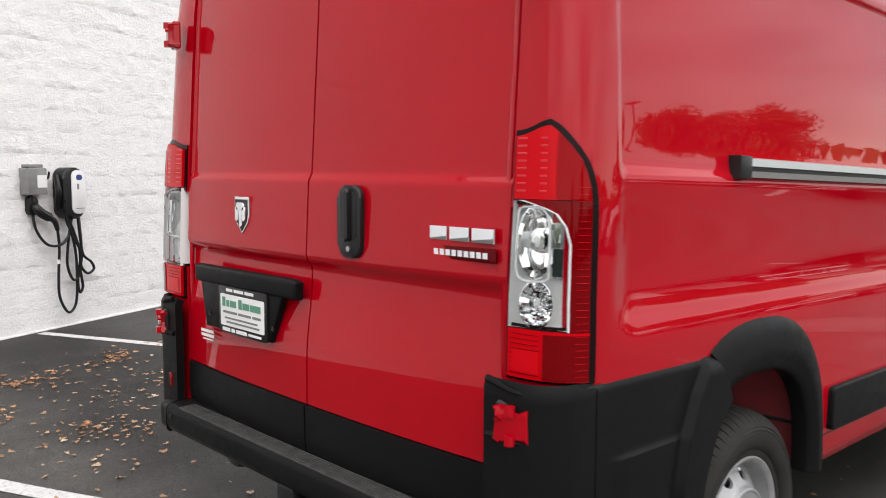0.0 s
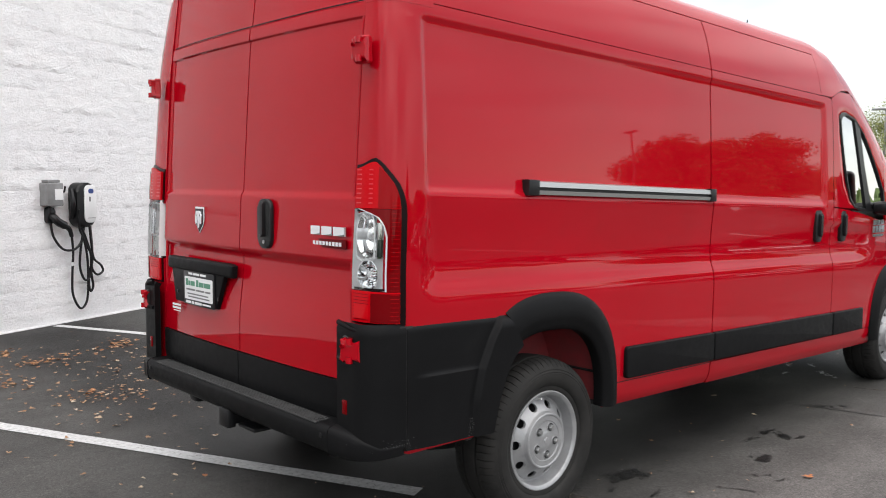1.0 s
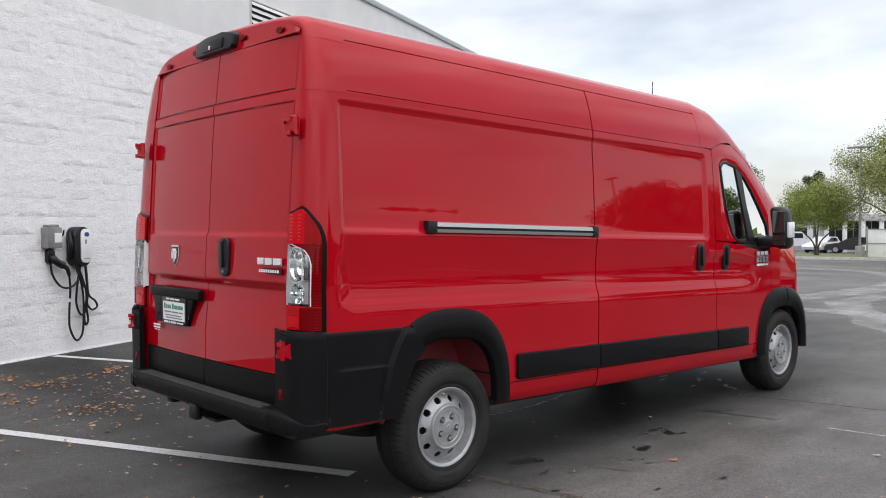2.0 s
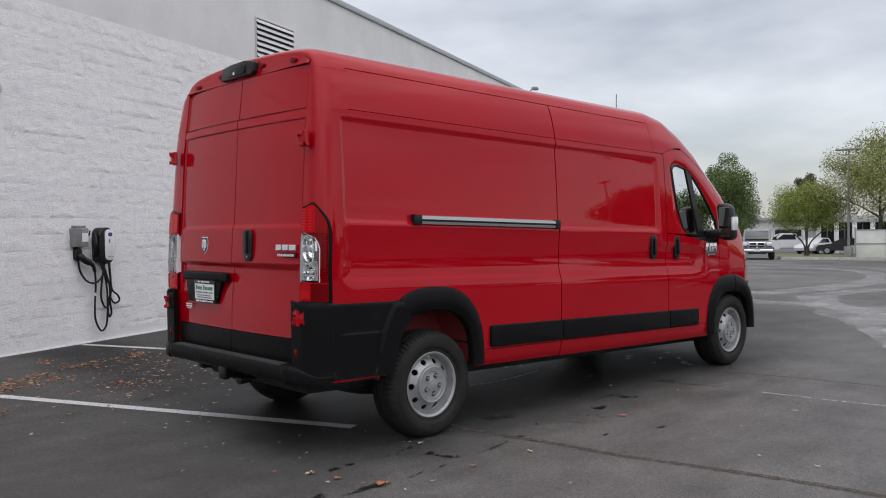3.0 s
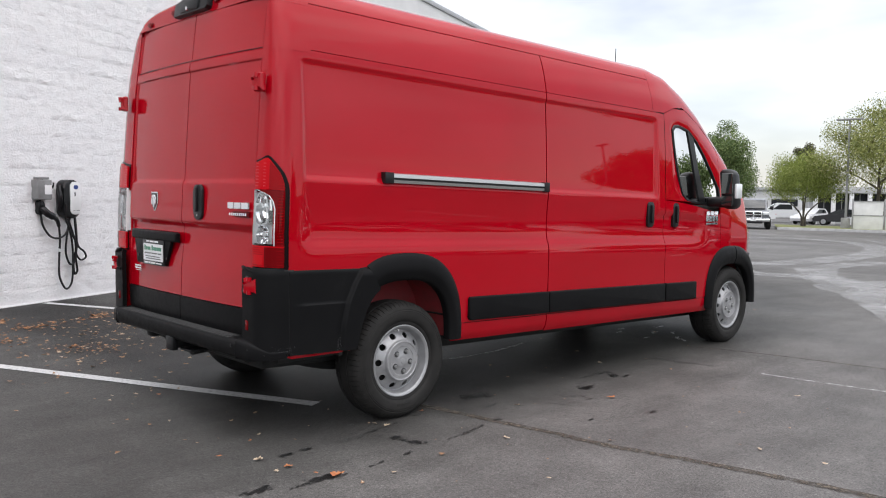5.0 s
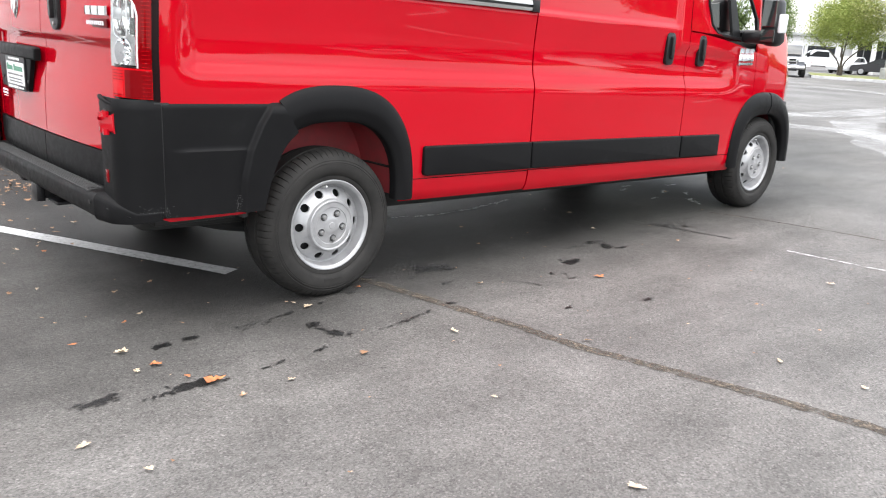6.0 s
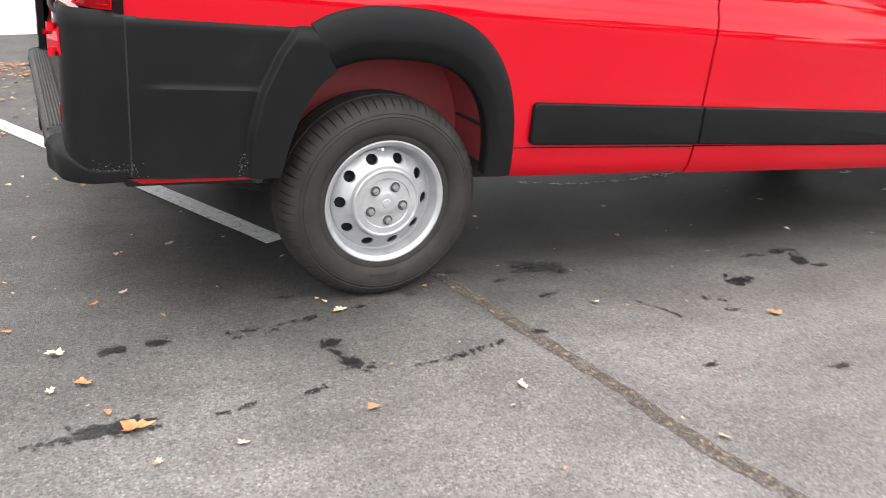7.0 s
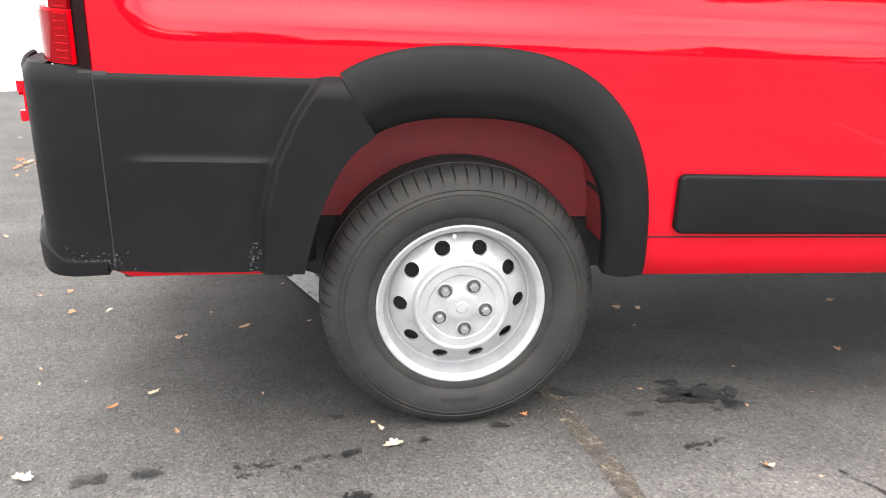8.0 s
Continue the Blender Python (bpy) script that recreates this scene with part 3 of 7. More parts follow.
STAINS = [
    (-0.925, -1.107, 0.035, 0.022, 0), (-0.79, -1.094, 0.035, 0.018, 10), (-0.285, -1.247, 0.035, 0.024, 0), (-0.262, -1.385, 0.055, 0.026, -50), (-0.29, -1.31, 0.03, 0.012, -60),
    (-0.53, -1.091, 0.05, 0.010, 5), (-0.375, -1.073, 0.035, 0.010, 10), (-0.293, -1.058, 0.03, 0.012, 10), (-0.421, -1.506, 0.03, 0.012, 20),
    (-0.628, -1.525, 0.03, 0.010, 10), (-0.692, -1.539, 0.02, 0.008, 0), (-0.051, -1.462, 0.04, 0.010, 10), (0.04, -1.45, 0.03, 0.010, 15), (0.111, -1.437, 0.045, 0.014, 8), (0.18, -1.42, 0.03, 0.010, 20),
    (0.234, -1.406, 0.03, 0.010, 20), (0.424, -1.375, 0.03, 0.016, 0), (0.732, -0.874, 0.105, 0.060, 0), (0.65, -1.112, 0.06, 0.014, 15), (1.509, -1.217, 0.07, 0.035, 0),
    (2.0, -1.10, 0.07, 0.035, 60), (1.97, -1.0, 0.12, 0.015, 5), (1.78, -1.0, 0.05, 0.012, 0), (2.05, -1.18, 0.04, 0.02, 0), (1.236, -1.314, 0.07, 0.010, -40), (0.99, -1.375, 0.10, 0.008, -62), (1.245, -1.428, 0.04, 0.012, -30),
    (-0.994, -1.528, 0.085, 0.032, 8), (-0.91, -1.52, 0.05, 0.03, 0), (-1.12, -1.55, 0.05, 0.015, 0), (1.30, -1.90, 0.04, 0.018, 0), (0.33, -0.815, 0.06, 0.025, -10),
    (-1.30, -1.465, 0.075, 0.025, 5), (2.885, -1.002, 0.10, 0.03, -50), (-0.33, -0.88, 0.02, 0.012, 0), (0.12, -0.97, 0.03, 0.012, 0), (-0.10, -1.02, 0.018, 0.010, 0), (-0.45, -1.12, 0.03, 0.008, 20), (-0.55, -1.13, 0.03, 0.007, 0), (0.52, -0.95, 0.03, 0.01, 0), (0.85, -1.75, 0.03, 0.012, 0),
]
for k, (x, y, a, b, r) in enumerate(STAINS):
    blot(x, y, a, b, r, 100 + k)
for k, (x, y, a, b) in enumerate(((0.732, -0.874, 0.075, 0.055), (-0.79, -1.094, 0.030, 0.016), (-0.925, -1.107, 0.030, 0.018), (1.509, -1.217, 0.045, 0.026), (2.0, -1.10, 0.040, 0.028), (1.97, -0.99, 0.050, 0.018), (-0.262, -1.385, 0.030, 0.022), (-0.285, -1.247, 0.022, 0.018), (-0.96, -1.53, 0.040, 0.024))):
    blot(x, y, a, b, 0, 300 + k, STAIN_WET, 0.0038)
for k, (x, y, a, b, r) in enumerate([(1.42, 0.17, 0.11, 0.010, -20), (1.60, 0.13, 0.12, 0.009, -8), (1.80, 0.13, 0.10, 0.010, 4), (1.99, 0.14, 0.12, 0.012, 8), (2.16, 0.17, 0.09, 0.010, 12), (2.36, 0.20, 0.10, 0.010, 15), (2.70, 0.60, 0.12, 0.012, 20), (3.85, 0.11, 0.06, 0.014, 0), (3.94, -0.22, 0.07, 0.016, 30), (3.86, -0.53, 0.06, 0.020, 20), (3.80, -0.62, 0.07, 0.018, 50), (4.30, -0.06, 0.06, 0.014, 0), (3.62, -0.34, 0.04, 0.012, 0), (3.70, 0.02, 0.06, 0.012, 10), (4.06, -0.36, 0.05, 0.014, 40), (3.99, -0.83, 0.05, 0.02, 0)]):
    blot(x, y, a, b * 1.2, r, 200 + k, LINEPAINT)

for k_, (pts_, w_) in enumerate((([(10.5, 5.0), (13.6, 3.7), (15.2, 3.4), (20.0, 3.7), (24.4, 4.7), (29.8, 7.6), (31.3, 10.3), (29.6, 12.5)], 0.9), ([(12.5, 3.6), (11.3, 2.5), (11.5, 1.6), (11.2, 0.8), (10.0, -1.0)], 0.8), ([(22.0, 1.6), (18.4, 2.0), (16.7, 2.3), (13.8, 2.2), (10.5, 0.6), (6.0, -2.6)], 0.7), ([(13.5, -0.2), (11.7, 0.0), (9.4, -0.4), (6.5, -2.0), (3.4, -4.4)], 0.8), ([(34, 9.0), (28, 4.0), (22, 0.5), (15, -2.0)], 1.1))):
    ribbon("dusty_track", pts_, w_, PALE_TRACK, 0.003 + 0.0007 * k_, 0.25, 30 + k_, label="pale wheel track on asphalt")

# stall lines across the lot, which the paint mirrors
for k_, (a_, b_) in enumerate((((7.0, -9.0), (11.5, -10.6)), ((8.4, -12.4), (13.2, -14.2)), ((12.5, -6.8), (16.6, -7.6)))):
    ribbon("parking_line", [a_, b_], 0.10, LINEPAINT, 0.004, 0.05, 60 + k_, label="worn white parking stall line")

# the building wall: split-face block courses below, smooth block above, coping, louver
W_LEN0, W_LEN1, W_SPLIT, W_TOP = -14.0, 20.6, 4.20, 5.86
wall_north = tagged(new("wall_north"), "white painted split-face block wall of a building", "wall", kind="structure")
wall_north.matrix_world = wall_m
part("wall_backing", box(W_LEN0, W_LEN1, 0.03, 0.30, -0.3, W_SPLIT - 0.002), MORTAR, wall_north)
part("wall_upper", box(W_LEN0, W_LEN1, 0.012, 0.30, W_SPLIT, W_TOP), RENDERED, wall_north, "smooth painted upper block wall")
part("side_wall", box(W_LEN1 - 0.3, W_LEN1 - 0.001, 0.301, 18.0, -1.5, W_TOP - 0.01), RENDERED, wall_north)
part("roof_deck", box(W_LEN0, W_LEN1 - 0.31, 0.31, 18.0, W_TOP - 0.35, W_TOP - 0.15), COPING, wall_north)
part("coping", box(W_LEN0 - 0.02, W_LEN1 + 0.03, -0.03, 0.36, W_TOP, W_TOP + 0.11, 0.012), COPING, wall_north, "grey metal roof edge coping")


# ---- the van ----
RAKE = 0.027
van = thing("cargo_van", "red high-roof cargo van parked across the stall lines", "van")

Zt = [0.44, 0.47, 0.55, 0.75, 0.95, 1.045, 1.110, 1.24, 1.40, 1.428, 1.452, 1.60, 1.85, 2.062, 2.076, 2.13, 2.22, 2.32, 2.40, 2.470, 2.520, 2.545, 2.562, 2.570]
Yr = [0.950, 0.972, 0.984, 0.988, 0.990, 0.991, 0.962, 0.961, 0.975, 0.978, 0.956, 0.954, 0.944, 0.930, 0.944, 0.938, 0.922, 0.896, 0.865, 0.828, 0.755, 0.60, 0.30, 0.0]
Yp = [0.950, 0.972, 0.984, 0.988, 0.990, 0.990, 0.989, 0.986, 0.981, 0.980, 0.979, 0.972, 0.959, 0.946, 0.943, 0.938, 0.922, 0.896, 0.865, 0.828, 0.755, 0.60, 0.30, 0.0]


def cut_corners(a, b, rounds=2):
    p = np.stack([a, b], 1)
    for _ in range(rounds):
        q = [p[0]]
        for u, v in zip(p, p[1:]):
            q += [0.75 * u + 0.25 * v, 0.25 * u + 0.75 * v]
        p = np.array(q + [p[-1]])
    return p[:, 0], p[:, 1]


Zr2, Yr2 = cut_corners(Zt, Yr)
Zp2, Yp2 = cut_corners(Zt, Yp)


def sstep(a, b, x):
    t = np.clip((x - a) / (b - a), 0, 1)
    return t * t * (3 - 2 * t)


def half_width(z0, x):
    """Half the body's width at a level z0 of its own profile, with creases and recessed side panels where it has them."""
    plain = np.interp(z0, Zp2, Yp2)
    rel = np.interp(z0, Zr2, Yr2)
    creased = sstep(-0.775, -0.655, x) * (1 - sstep(3.25, 3.6, x))
    deep = creased if z0 < 1.3 else sstep(-0.732, -0.694, x) * (1 - sstep(2.72, 2.76, x))
    taper = np.interp(x, [-1, 3.2, 3.6, 4.0, 4.4, 4.7, 4.9, 5.0], [1, 1, 0.995, 0.985, 0.945, 0.81, 0.58, 0.30])
    return (plain + (rel - plain) * deep) * taper


def top_at(x):
    return np.interp(x, [-1, 2.6, 2.8, 3.03, 3.3, 3.54, 4.0, 4.46, 4.6, 4.9, 5.0], [2.570, 2.575, 2.575, 2.54, 2.425, 2.285, 1.94, 1.56, 1.45, 1.25, 1.10])


def squash(z0, x):
    """The profile's upper part is lowered towards the windscreen and bonnet."""
    g = (top_at(x) - 1.10) / (2.570 - 1.10)
    return 1.10 + (z0 - 1.10) * g if z0 > 1.10 else z0


def rear_x(z0):
    return np.interp(z0, [0.4, 0.70, 1.13, 1.43, 2.0, 2.41, 2.54], [-0.95, -0.942, -0.938, -0.922, -0.885, -0.836, -0.832])


def door_edge(z0):
    return np.interp(z0, [0.4, 0.7, 1.4, 2.0, 2.41], [0.80, 0.805, 0.815, 0.815, 0.805])


CORNER = 0.155


def turn_in(t):
    """The rear corner's quarter round, squarer than a circle: how far out of the side's line and the door's line it is, each 0 to 1."""
    a = min(max(t / CORNER, 0.0), 1.0) * math.pi / 2
    return 1 - max(0.0, math.cos(a)) ** 0.667, math.sin(a) ** 0.667


LEFT_OUT = 0.085


def V(x, y, z0):
    return (x, y, z0 - RAKE * x)


def side_point(x, z0, sign=-1, out=0.0):
    return V(x, sign * (half_width(z0, x) + out) + (LEFT_OUT * (1 - sstep(2.35, 2.5, z0)) if sign > 0 else 0.0), squash(z0, x))


def shell_point(t, z0, sign=-1, out=0.0):
    """A place on side or rear corner: t metres ahead of the rear doors."""
    if t >= CORNER:
        return side_point(rear_x(z0) + t, z0, sign, out)
    w = np.interp(z0, Zp2, Yp2)
    ex, ey = turn_in(t)
    x = rear_x(z0) + CORNER * ex
    e = min(w, door_edge(z0))
    y = e + (w - e) * ey
    drop = 0.06 * (1 - ey) * sstep(2.40, 2.50, z0)
    a = t / CORNER * math.pi / 2
    more = LEFT_OUT * min(1.0, 2.5 * t / CORNER) * (1 - sstep(2.35, 2.5, z0)) if sign > 0 else 0.0
    return V(x - out * math.cos(a), sign * (y + out * math.sin(a)) + more, z0 - drop)


def arch(cx, cz=0.50):
    def keep(p):
        return ((p[0] - cx) / 0.415) ** 2 + ((p[2] + RAKE * p[0] - cz) / 0.455) ** 2 > 1 or p[2] > 1.1
    return keep


keep_rear, keep_front = arch(0.0), arch(4.02)


def lamp_well(p):
    """The hollow of the rear corner in which the clear lamps sit."""
    z0 = p[2] + RAKE * p[0]
    edge = np.interp(z0, [1.07, 1.265, 1.31, 1.34, 1.362], [0.036, 0.036, 0.028, 0.014, 0.002])
    return 1.074 < z0 < 1.358 and p[0] < rear_x(z0) + edge and abs(p[1]) > 0.79

CUT1, CUT2, CUT3 = 1.338, 2.862, 3.80
T_CORNER = [CORNER * k / 14 for k in range(14)]

for sign in (-1, 1):
    # side panel with its rear corner
    zs = np.unique(np.concatenate([np.linspace(0.44, 1.04, 22), np.linspace(1.04, 1.15, 9), np.linspace(1.15, 1.38, 8), np.linspace(1.38, 1.47, 9), np.linspace(1.47, 2.04, 15), np.linspace(2.04, 2.129, 14)]))
    rows = []
    for z0 in zs:
        x0 = rear_x(z0)
        ts = T_CORNER + list(CORNER + (CUT1 - 0.0055 - x0 - CORNER) * np.concatenate([np.linspace(0, 0.10, 22), np.linspace(0.115, 1, 50)]))
        rows.append([shell_point(t, z0, sign) for t in ts])
    panel("side_panel", rows, PAINT, van, "glossy red pressed side panel", keep=lambda p: keep_rear(p) and not lamp_well(p) and not (p[0] < -0.38 and p[2] + RAKE * p[0] < 0.50))
    # sliding door
    xs = np.concatenate([np.linspace(CUT1 + 0.0055, 2.68, 34), np.linspace(2.70, CUT2 - 0.004, 12)])
    zs2 = np.concatenate([[0.562], zs[zs > 0.57]])
    panel("sliding_door", [[side_point(x, z0, sign) for x in xs] for z0 in zs2], PAINT, van, "red sliding side door")
    zs3 = np.concatenate([zs[zs <= 0.555], [0.562]])
    panel("sill", [[side_point(x, z0 - 0.005, sign) for x in np.linspace(CUT1 + 0.0055, 3.62, 40)] for z0 in zs3], PAINT, van, "red door sill", keep=keep_front)
    # upper side bands
    zb = np.linspace(2.133, 2.394, 12)
    rows = []
    for z0 in zb:
        x0 = rear_x(z0)
        ts = T_CORNER + list(np.linspace(CORNER, CUT1 - 0.0055 - x0, 40))
        rows.append([shell_point(t, z0, sign) for t in ts])
    panel("upper_panel", rows, PAINT, van)
    panel("upper_panel", [[side_point(x, z0, sign) for x in np.linspace(CUT1 + 0.0055, 2.70, 30)] for z0 in zb], PAINT, van)

# the rear corner posts run unbroken past the pressed seams
for sign in (-1, 1):
    for z0 in (2.131, 2.397):
        panel("corner_post", [[shell_point(t, z, sign, 0.0012) for t in T_CORNER + [CORNER, CORNER + 0.03, CORNER + 0.06]] for z in np.linspace(z0 - 0.016, z0 + 0.016, 5)], PAINT, van, lip=0.001)

# roof, across both sides
zr = [2.400, 2.42, 2.44, 2.46, 2.48, 2.50, 2.515, 2.528, 2.54, 2.548, 2.556, 2.563, 2.570]
ts = T_CORNER + list(np.linspace(CORNER, 2.70 + 0.836, 60))
left_half = [[shell_point(t, z0, -1) for t in ts] for z0 in zr]
right_half = [[shell_point(t, z0, 1) for t in ts] for z0 in zr[-2::-1]]
panel("roof", left_half + right_half, PAINT, van, "red high roof panel")

rear_rim = [row[0] for row in left_half] + [row[0] for row in right_half]
header = []
for k in (0.0, 0.35, 0.7, 1.0):
    header.append([(rear_x(2.42) - 0.010 * (1 - k) - 0.004, y, (2.413 + RAKE * 0.836) * (1 - k) + (z - 0.001) * k) for x, y, z in rear_rim])
panel("roof_header", header, PAINT, van, "red roof header over the rear doors", lip=0.01)

# cab roof, windscreen pillars, bonnet
uu = lambda x: np.interp(x, [2.7, 2.86, 3.2, 4.2], [2.134, 2.14, 2.30, 2.30])
xs = np.concatenate([np.linspace(2.704, 3.2, 14), np.linspace(3.24, 4.46, 30), np.linspace(4.5, 4.995, 12)])
zc = [0.0, 0.12, 0.25, 0.38, 0.5, 0.6, 0.7, 0.78, 0.86, 0.93, 1.0]


def cab_point(x, k, sign):
    lo = uu(x) if x < 4.46 else np.interp(x, [4.46, 4.6], [2.30, 2.30])
    z0 = lo + (2.570 - lo) * k
    return side_point(x, z0, sign)


def no_glass(p):
    return not (3.14 < p[0] < 4.40 and abs(p[1]) < 0.70)


panel("cab_roof", [[cab_point(x, k, -1) for x in xs] for k in zc] + [[cab_point(x, k, 1) for x in xs] for k in zc[-2::-1]], PAINT, van, "red cab roof and pillars", keep=no_glass)
panel("windscreen", [[V(x, y, squash(float(np.interp(abs(y), Yp2[::-1], Zp2[::-1])), x) - 0.006) for x in np.linspace(3.10, 4.44, 20)] for y in np.linspace(-0.735, 0.735, 25)], GLASS, van, "curved windscreen glass", lip=0)

# front doors with side windows, and wings
for sign in (-1, 1):
    door_low = [0.562] + [z for z in zs if 0.57 < z <= 1.42]
    panel("front_wing", [[side_point(x, z0, sign) for x in np.concatenate([np.linspace(CUT3 + 0.003, 4.55, 24), np.linspace(4.58, 4.995, 12)])] for z0 in np.concatenate([np.linspace(0.46, 1.5, 40), np.linspace(1.54, 2.295, 20)])], PAINT, van, keep=lambda p: keep_front(p) and not (p[0] > 4.30 and p[2] + RAKE * p[0] < 0.93))
    panel("front_bumper", [[side_point(x, z0, sign, 0.012) for x in np.concatenate([np.linspace(4.40, 4.6, 8), np.linspace(4.64, 4.995, 12)])] for z0 in np.linspace(0.44, 0.94, 18)], PLASTIC, van, "black plastic front bumper corner")
    fd = panel("front_door", [[side_point(x, z0, sign) for x in np.linspace(CUT2 + 0.004, CUT3 - 0.003, 30)] for z0 in door_low], PAINT, van, "red passenger door with open view window", keep=keep_front)
    # frame round the window, as a ring between the door's rim and the window's rim; levels are world levels
    def on_body(x, z, out=0.0):
        zz = z + RAKE * x
        g = (top_at(x) - 1.10) / (2.570 - 1.10)
        z0 = 1.10 + (zz - 1.10) / g
        return V(x, sign * (half_width(z0, x) + out), zz)
    win = [(2.985, 1.93), (3.02, 1.965), (3.10, 1.972), (3.26, 1.94), (3.40, 1.852), (3.52, 1.74), (3.66, 1.59), (3.78, 1.445), (3.80, 1.36), (3.74, 1.302), (3.62, 1.296), (3.45, 1.304), (3.30, 1.318), (3.20, 1.335), (3.13, 1.39), (3.075, 1.52), (3.03, 1.68), (3.0, 1.82)]
    topz = lambda x: float(squash(uu(x), x) - RAKE * x - 0.004)
    outer = []
    for x, z in win:
        c = Vector((3.30, 1.62))
        d = (Vector((x, z)) - c)
        k = 1.0
        while True:
            k += 0.01
            q = c + d * k
            if q.x < CUT2 + 0.004 or q.x > 4.25 or q.y > topz(q.x) or q.y < 1.388 - RAKE * (q.x - 1.0) or k > 3:
                break
        outer.append((max(CUT2 + 0.004, q.x), q.y))
    def corner_in(ring, x, z):
        k = min(range(len(ring)), key=lambda i: (ring[i][0] - x) ** 2 + (ring[i][1] - z) ** 2)
        ring[k] = (x, z)
    corner_in(outer, CUT2 + 0.004, topz(CUT2 + 0.004))
    corner_in(outer, CUT2 + 0.004, 1.343)
    n = len(win)
    verts, faces = [], []
    for ring in range(5):
        k = ring / 4
        verts += [on_body(o[0] + (w[0] - o[0]) * k, o[1] + (w[1] - o[1]) * k, -0.012 if ring == 4 else 0.0) for o, w in zip(outer, win)]
    for ring in range(4):
        for j in range(n):
            faces.append((ring * n + j, ring * n + (j + 1) % n, (ring + 1) * n + (j + 1) % n, (ring + 1) * n + j))
    mesh_part("window_frame", verts, faces, PAINT, fd)
    seal_v, seal_f = [], []
    cw = Vector((3.33, 1.62))
    for ring, (k, o) in enumerate(((1.02, -0.004), (1.0, 0.004), (0.955, 0.002), (0.94, -0.014))):
        seal_v += [on_body(cw.x + (x - cw.x) * k, cw.y + (z - cw.y) * k, o) for x, z in win]
    for ring in range(3):
        for j in range(n):
            seal_f.append((ring * n + j, ring * n + (j + 1) % n, (ring + 1) * n + (j + 1) % n, (ring + 1) * n + j))
    mesh_part("window_seal", seal_v, seal_f, BLACK, fd, "black rubber window seal")
    gl = [on_body(cw.x + (x - cw.x) * 0.96, cw.y + (z - cw.y) * 0.96, -0.010) for x, z in win] + [on_body(cw.x, cw.y, -0.010)]
    pane = mesh_part("window_glass", gl, [(j, (j + 1) % n, n) for j in range(n)], GLASS, fd, "clear side window glass")
    pane.visible_shadow = False
    bar = [(3.235, 1.950), (3.335, 1.895), (3.400, 1.62), (3.530, 1.302), (3.420, 1.302), (3.330, 1.60)]
    bar_v = [on_body(x, z, o) for o in (0.0005, -0.03) for x, z in bar]
    mesh_part("window_bar", bar_v, [(0, 1, 2, 5), (5, 2, 3, 4), (6, 11, 8, 7), (11, 10, 9, 8)] + [(k, 6 + k, 6 + (k + 1) % 6, (k + 1) % 6) for k in range(6)], BLACK, fd, "broad black window divider")

# backing strips added behind the panel gaps, so no light leaks through
for sign in (-1, 1):
    panel("gap_backing", [[side_point(x, uu(x) + o, sign, -0.022) for x in np.linspace(2.66, 4.1, 30)] for o in (-0.05, 0.0, 0.06)], DARK, van, lip=0)
    panel("gap_backing", [[side_point(x, z0, sign, -0.022) for x in (CUT2 - 0.05, CUT2, CUT2 + 0.05)] for z0 in np.linspace(0.5, 2.15, 30)], DARK, van, lip=0)
    panel("gap_backing", [[side_point(x, z0, sign, -0.024) for x in (CUT1 - 0.05, CUT1, CUT1 + 0.05)] for z0 in np.linspace(0.5, 2.38, 30)], DARK, van, lip=0)

    panel("gap_backing", [[side_point(x, z0, sign, -0.022) for x in np.linspace(-0.66, 2.74, 40)] for z0 in (2.09, 2.131, 2.17)], PAINT, van, lip=0)
    panel("gap_backing", [[side_point(x, z0, sign, -0.020) for x in np.linspace(-0.66, 2.74, 40)] for z0 in (2.36, 2.397, 2.44)], DARK, van, lip=0)

    panel("gap_backing", [[side_point(x, z0, sign, -0.022) for x in np.linspace(CUT1 - 0.02, 3.56, 30)] for z0 in (0.52, 0.56, 0.60)], DARK, van, lip=0)
    # hidden floor boxes close the hollow body and deepen the shade below
    part("floor_edge", box(0.50, 3.50, min(sign * 0.62, sign * 0.88), max(sign * 0.62, sign * 0.88), 0.470, 0.51, 0.01, m=Matrix.Rotation(radians(1.54), 4, "Y")), DARK, van)
    part("floor_edge", box(-0.84, -0.46, min(sign * 0.62, sign * 0.90), max(sign * 0.62, sign * 0.90), 0.44, 0.50, 0.01), DARK, van)

    bm = box(-0.45, -0.36, *sorted((sign * 0.66, sign * 0.88)), 0.545, 0.585, 0.010)
    box(-0.44, -0.37, *sorted((sign * 0.70, sign * 0.78)), 0.42, 0.55, 0.012, bm=bm)
    part("spring_hanger", bm, BLACK, van, "black spring hanger behind the wheel")
    part("mud_shield", box(-0.455, -0.425, *sorted((sign * 0.64, sign * 0.93)), 0.44, 0.545, 0.008), STEPTOP, van, "grey dusty mud shield")
    for a_ in (12, 168):
        part("liner_seam", tube([(0.424 * math.cos(radians(a_)), sign * y_, 0.50 + 0.452 * math.sin(radians(a_))) for y_ in (0.64, 0.80, 0.96)], 0.007, 6, 1), DARK, van)

# floor, bulkhead, cab furniture
part("underbody", box(-0.80, 4.75, -0.64, 0.64, 0.335, 0.50, 0.02, m=Matrix.Rotation(radians(1.54), 4, "Y")), DARK, van, "dark underbody")
part("bulkhead", box(2.80, 2.83, -0.85, 0.85, 0.42, 2.16), SEAT, van, "dark cab bulkhead")
part("cab_floor", box(2.83, 4.6, -0.90, 0.90, 0.42, 0.50), SEAT, van)
part("dashboard", box(3.72, 4.35, -0.88, 0.88, 0.80, 1.28, 0.08, 3), SEAT, van, "dark grey dashboard")
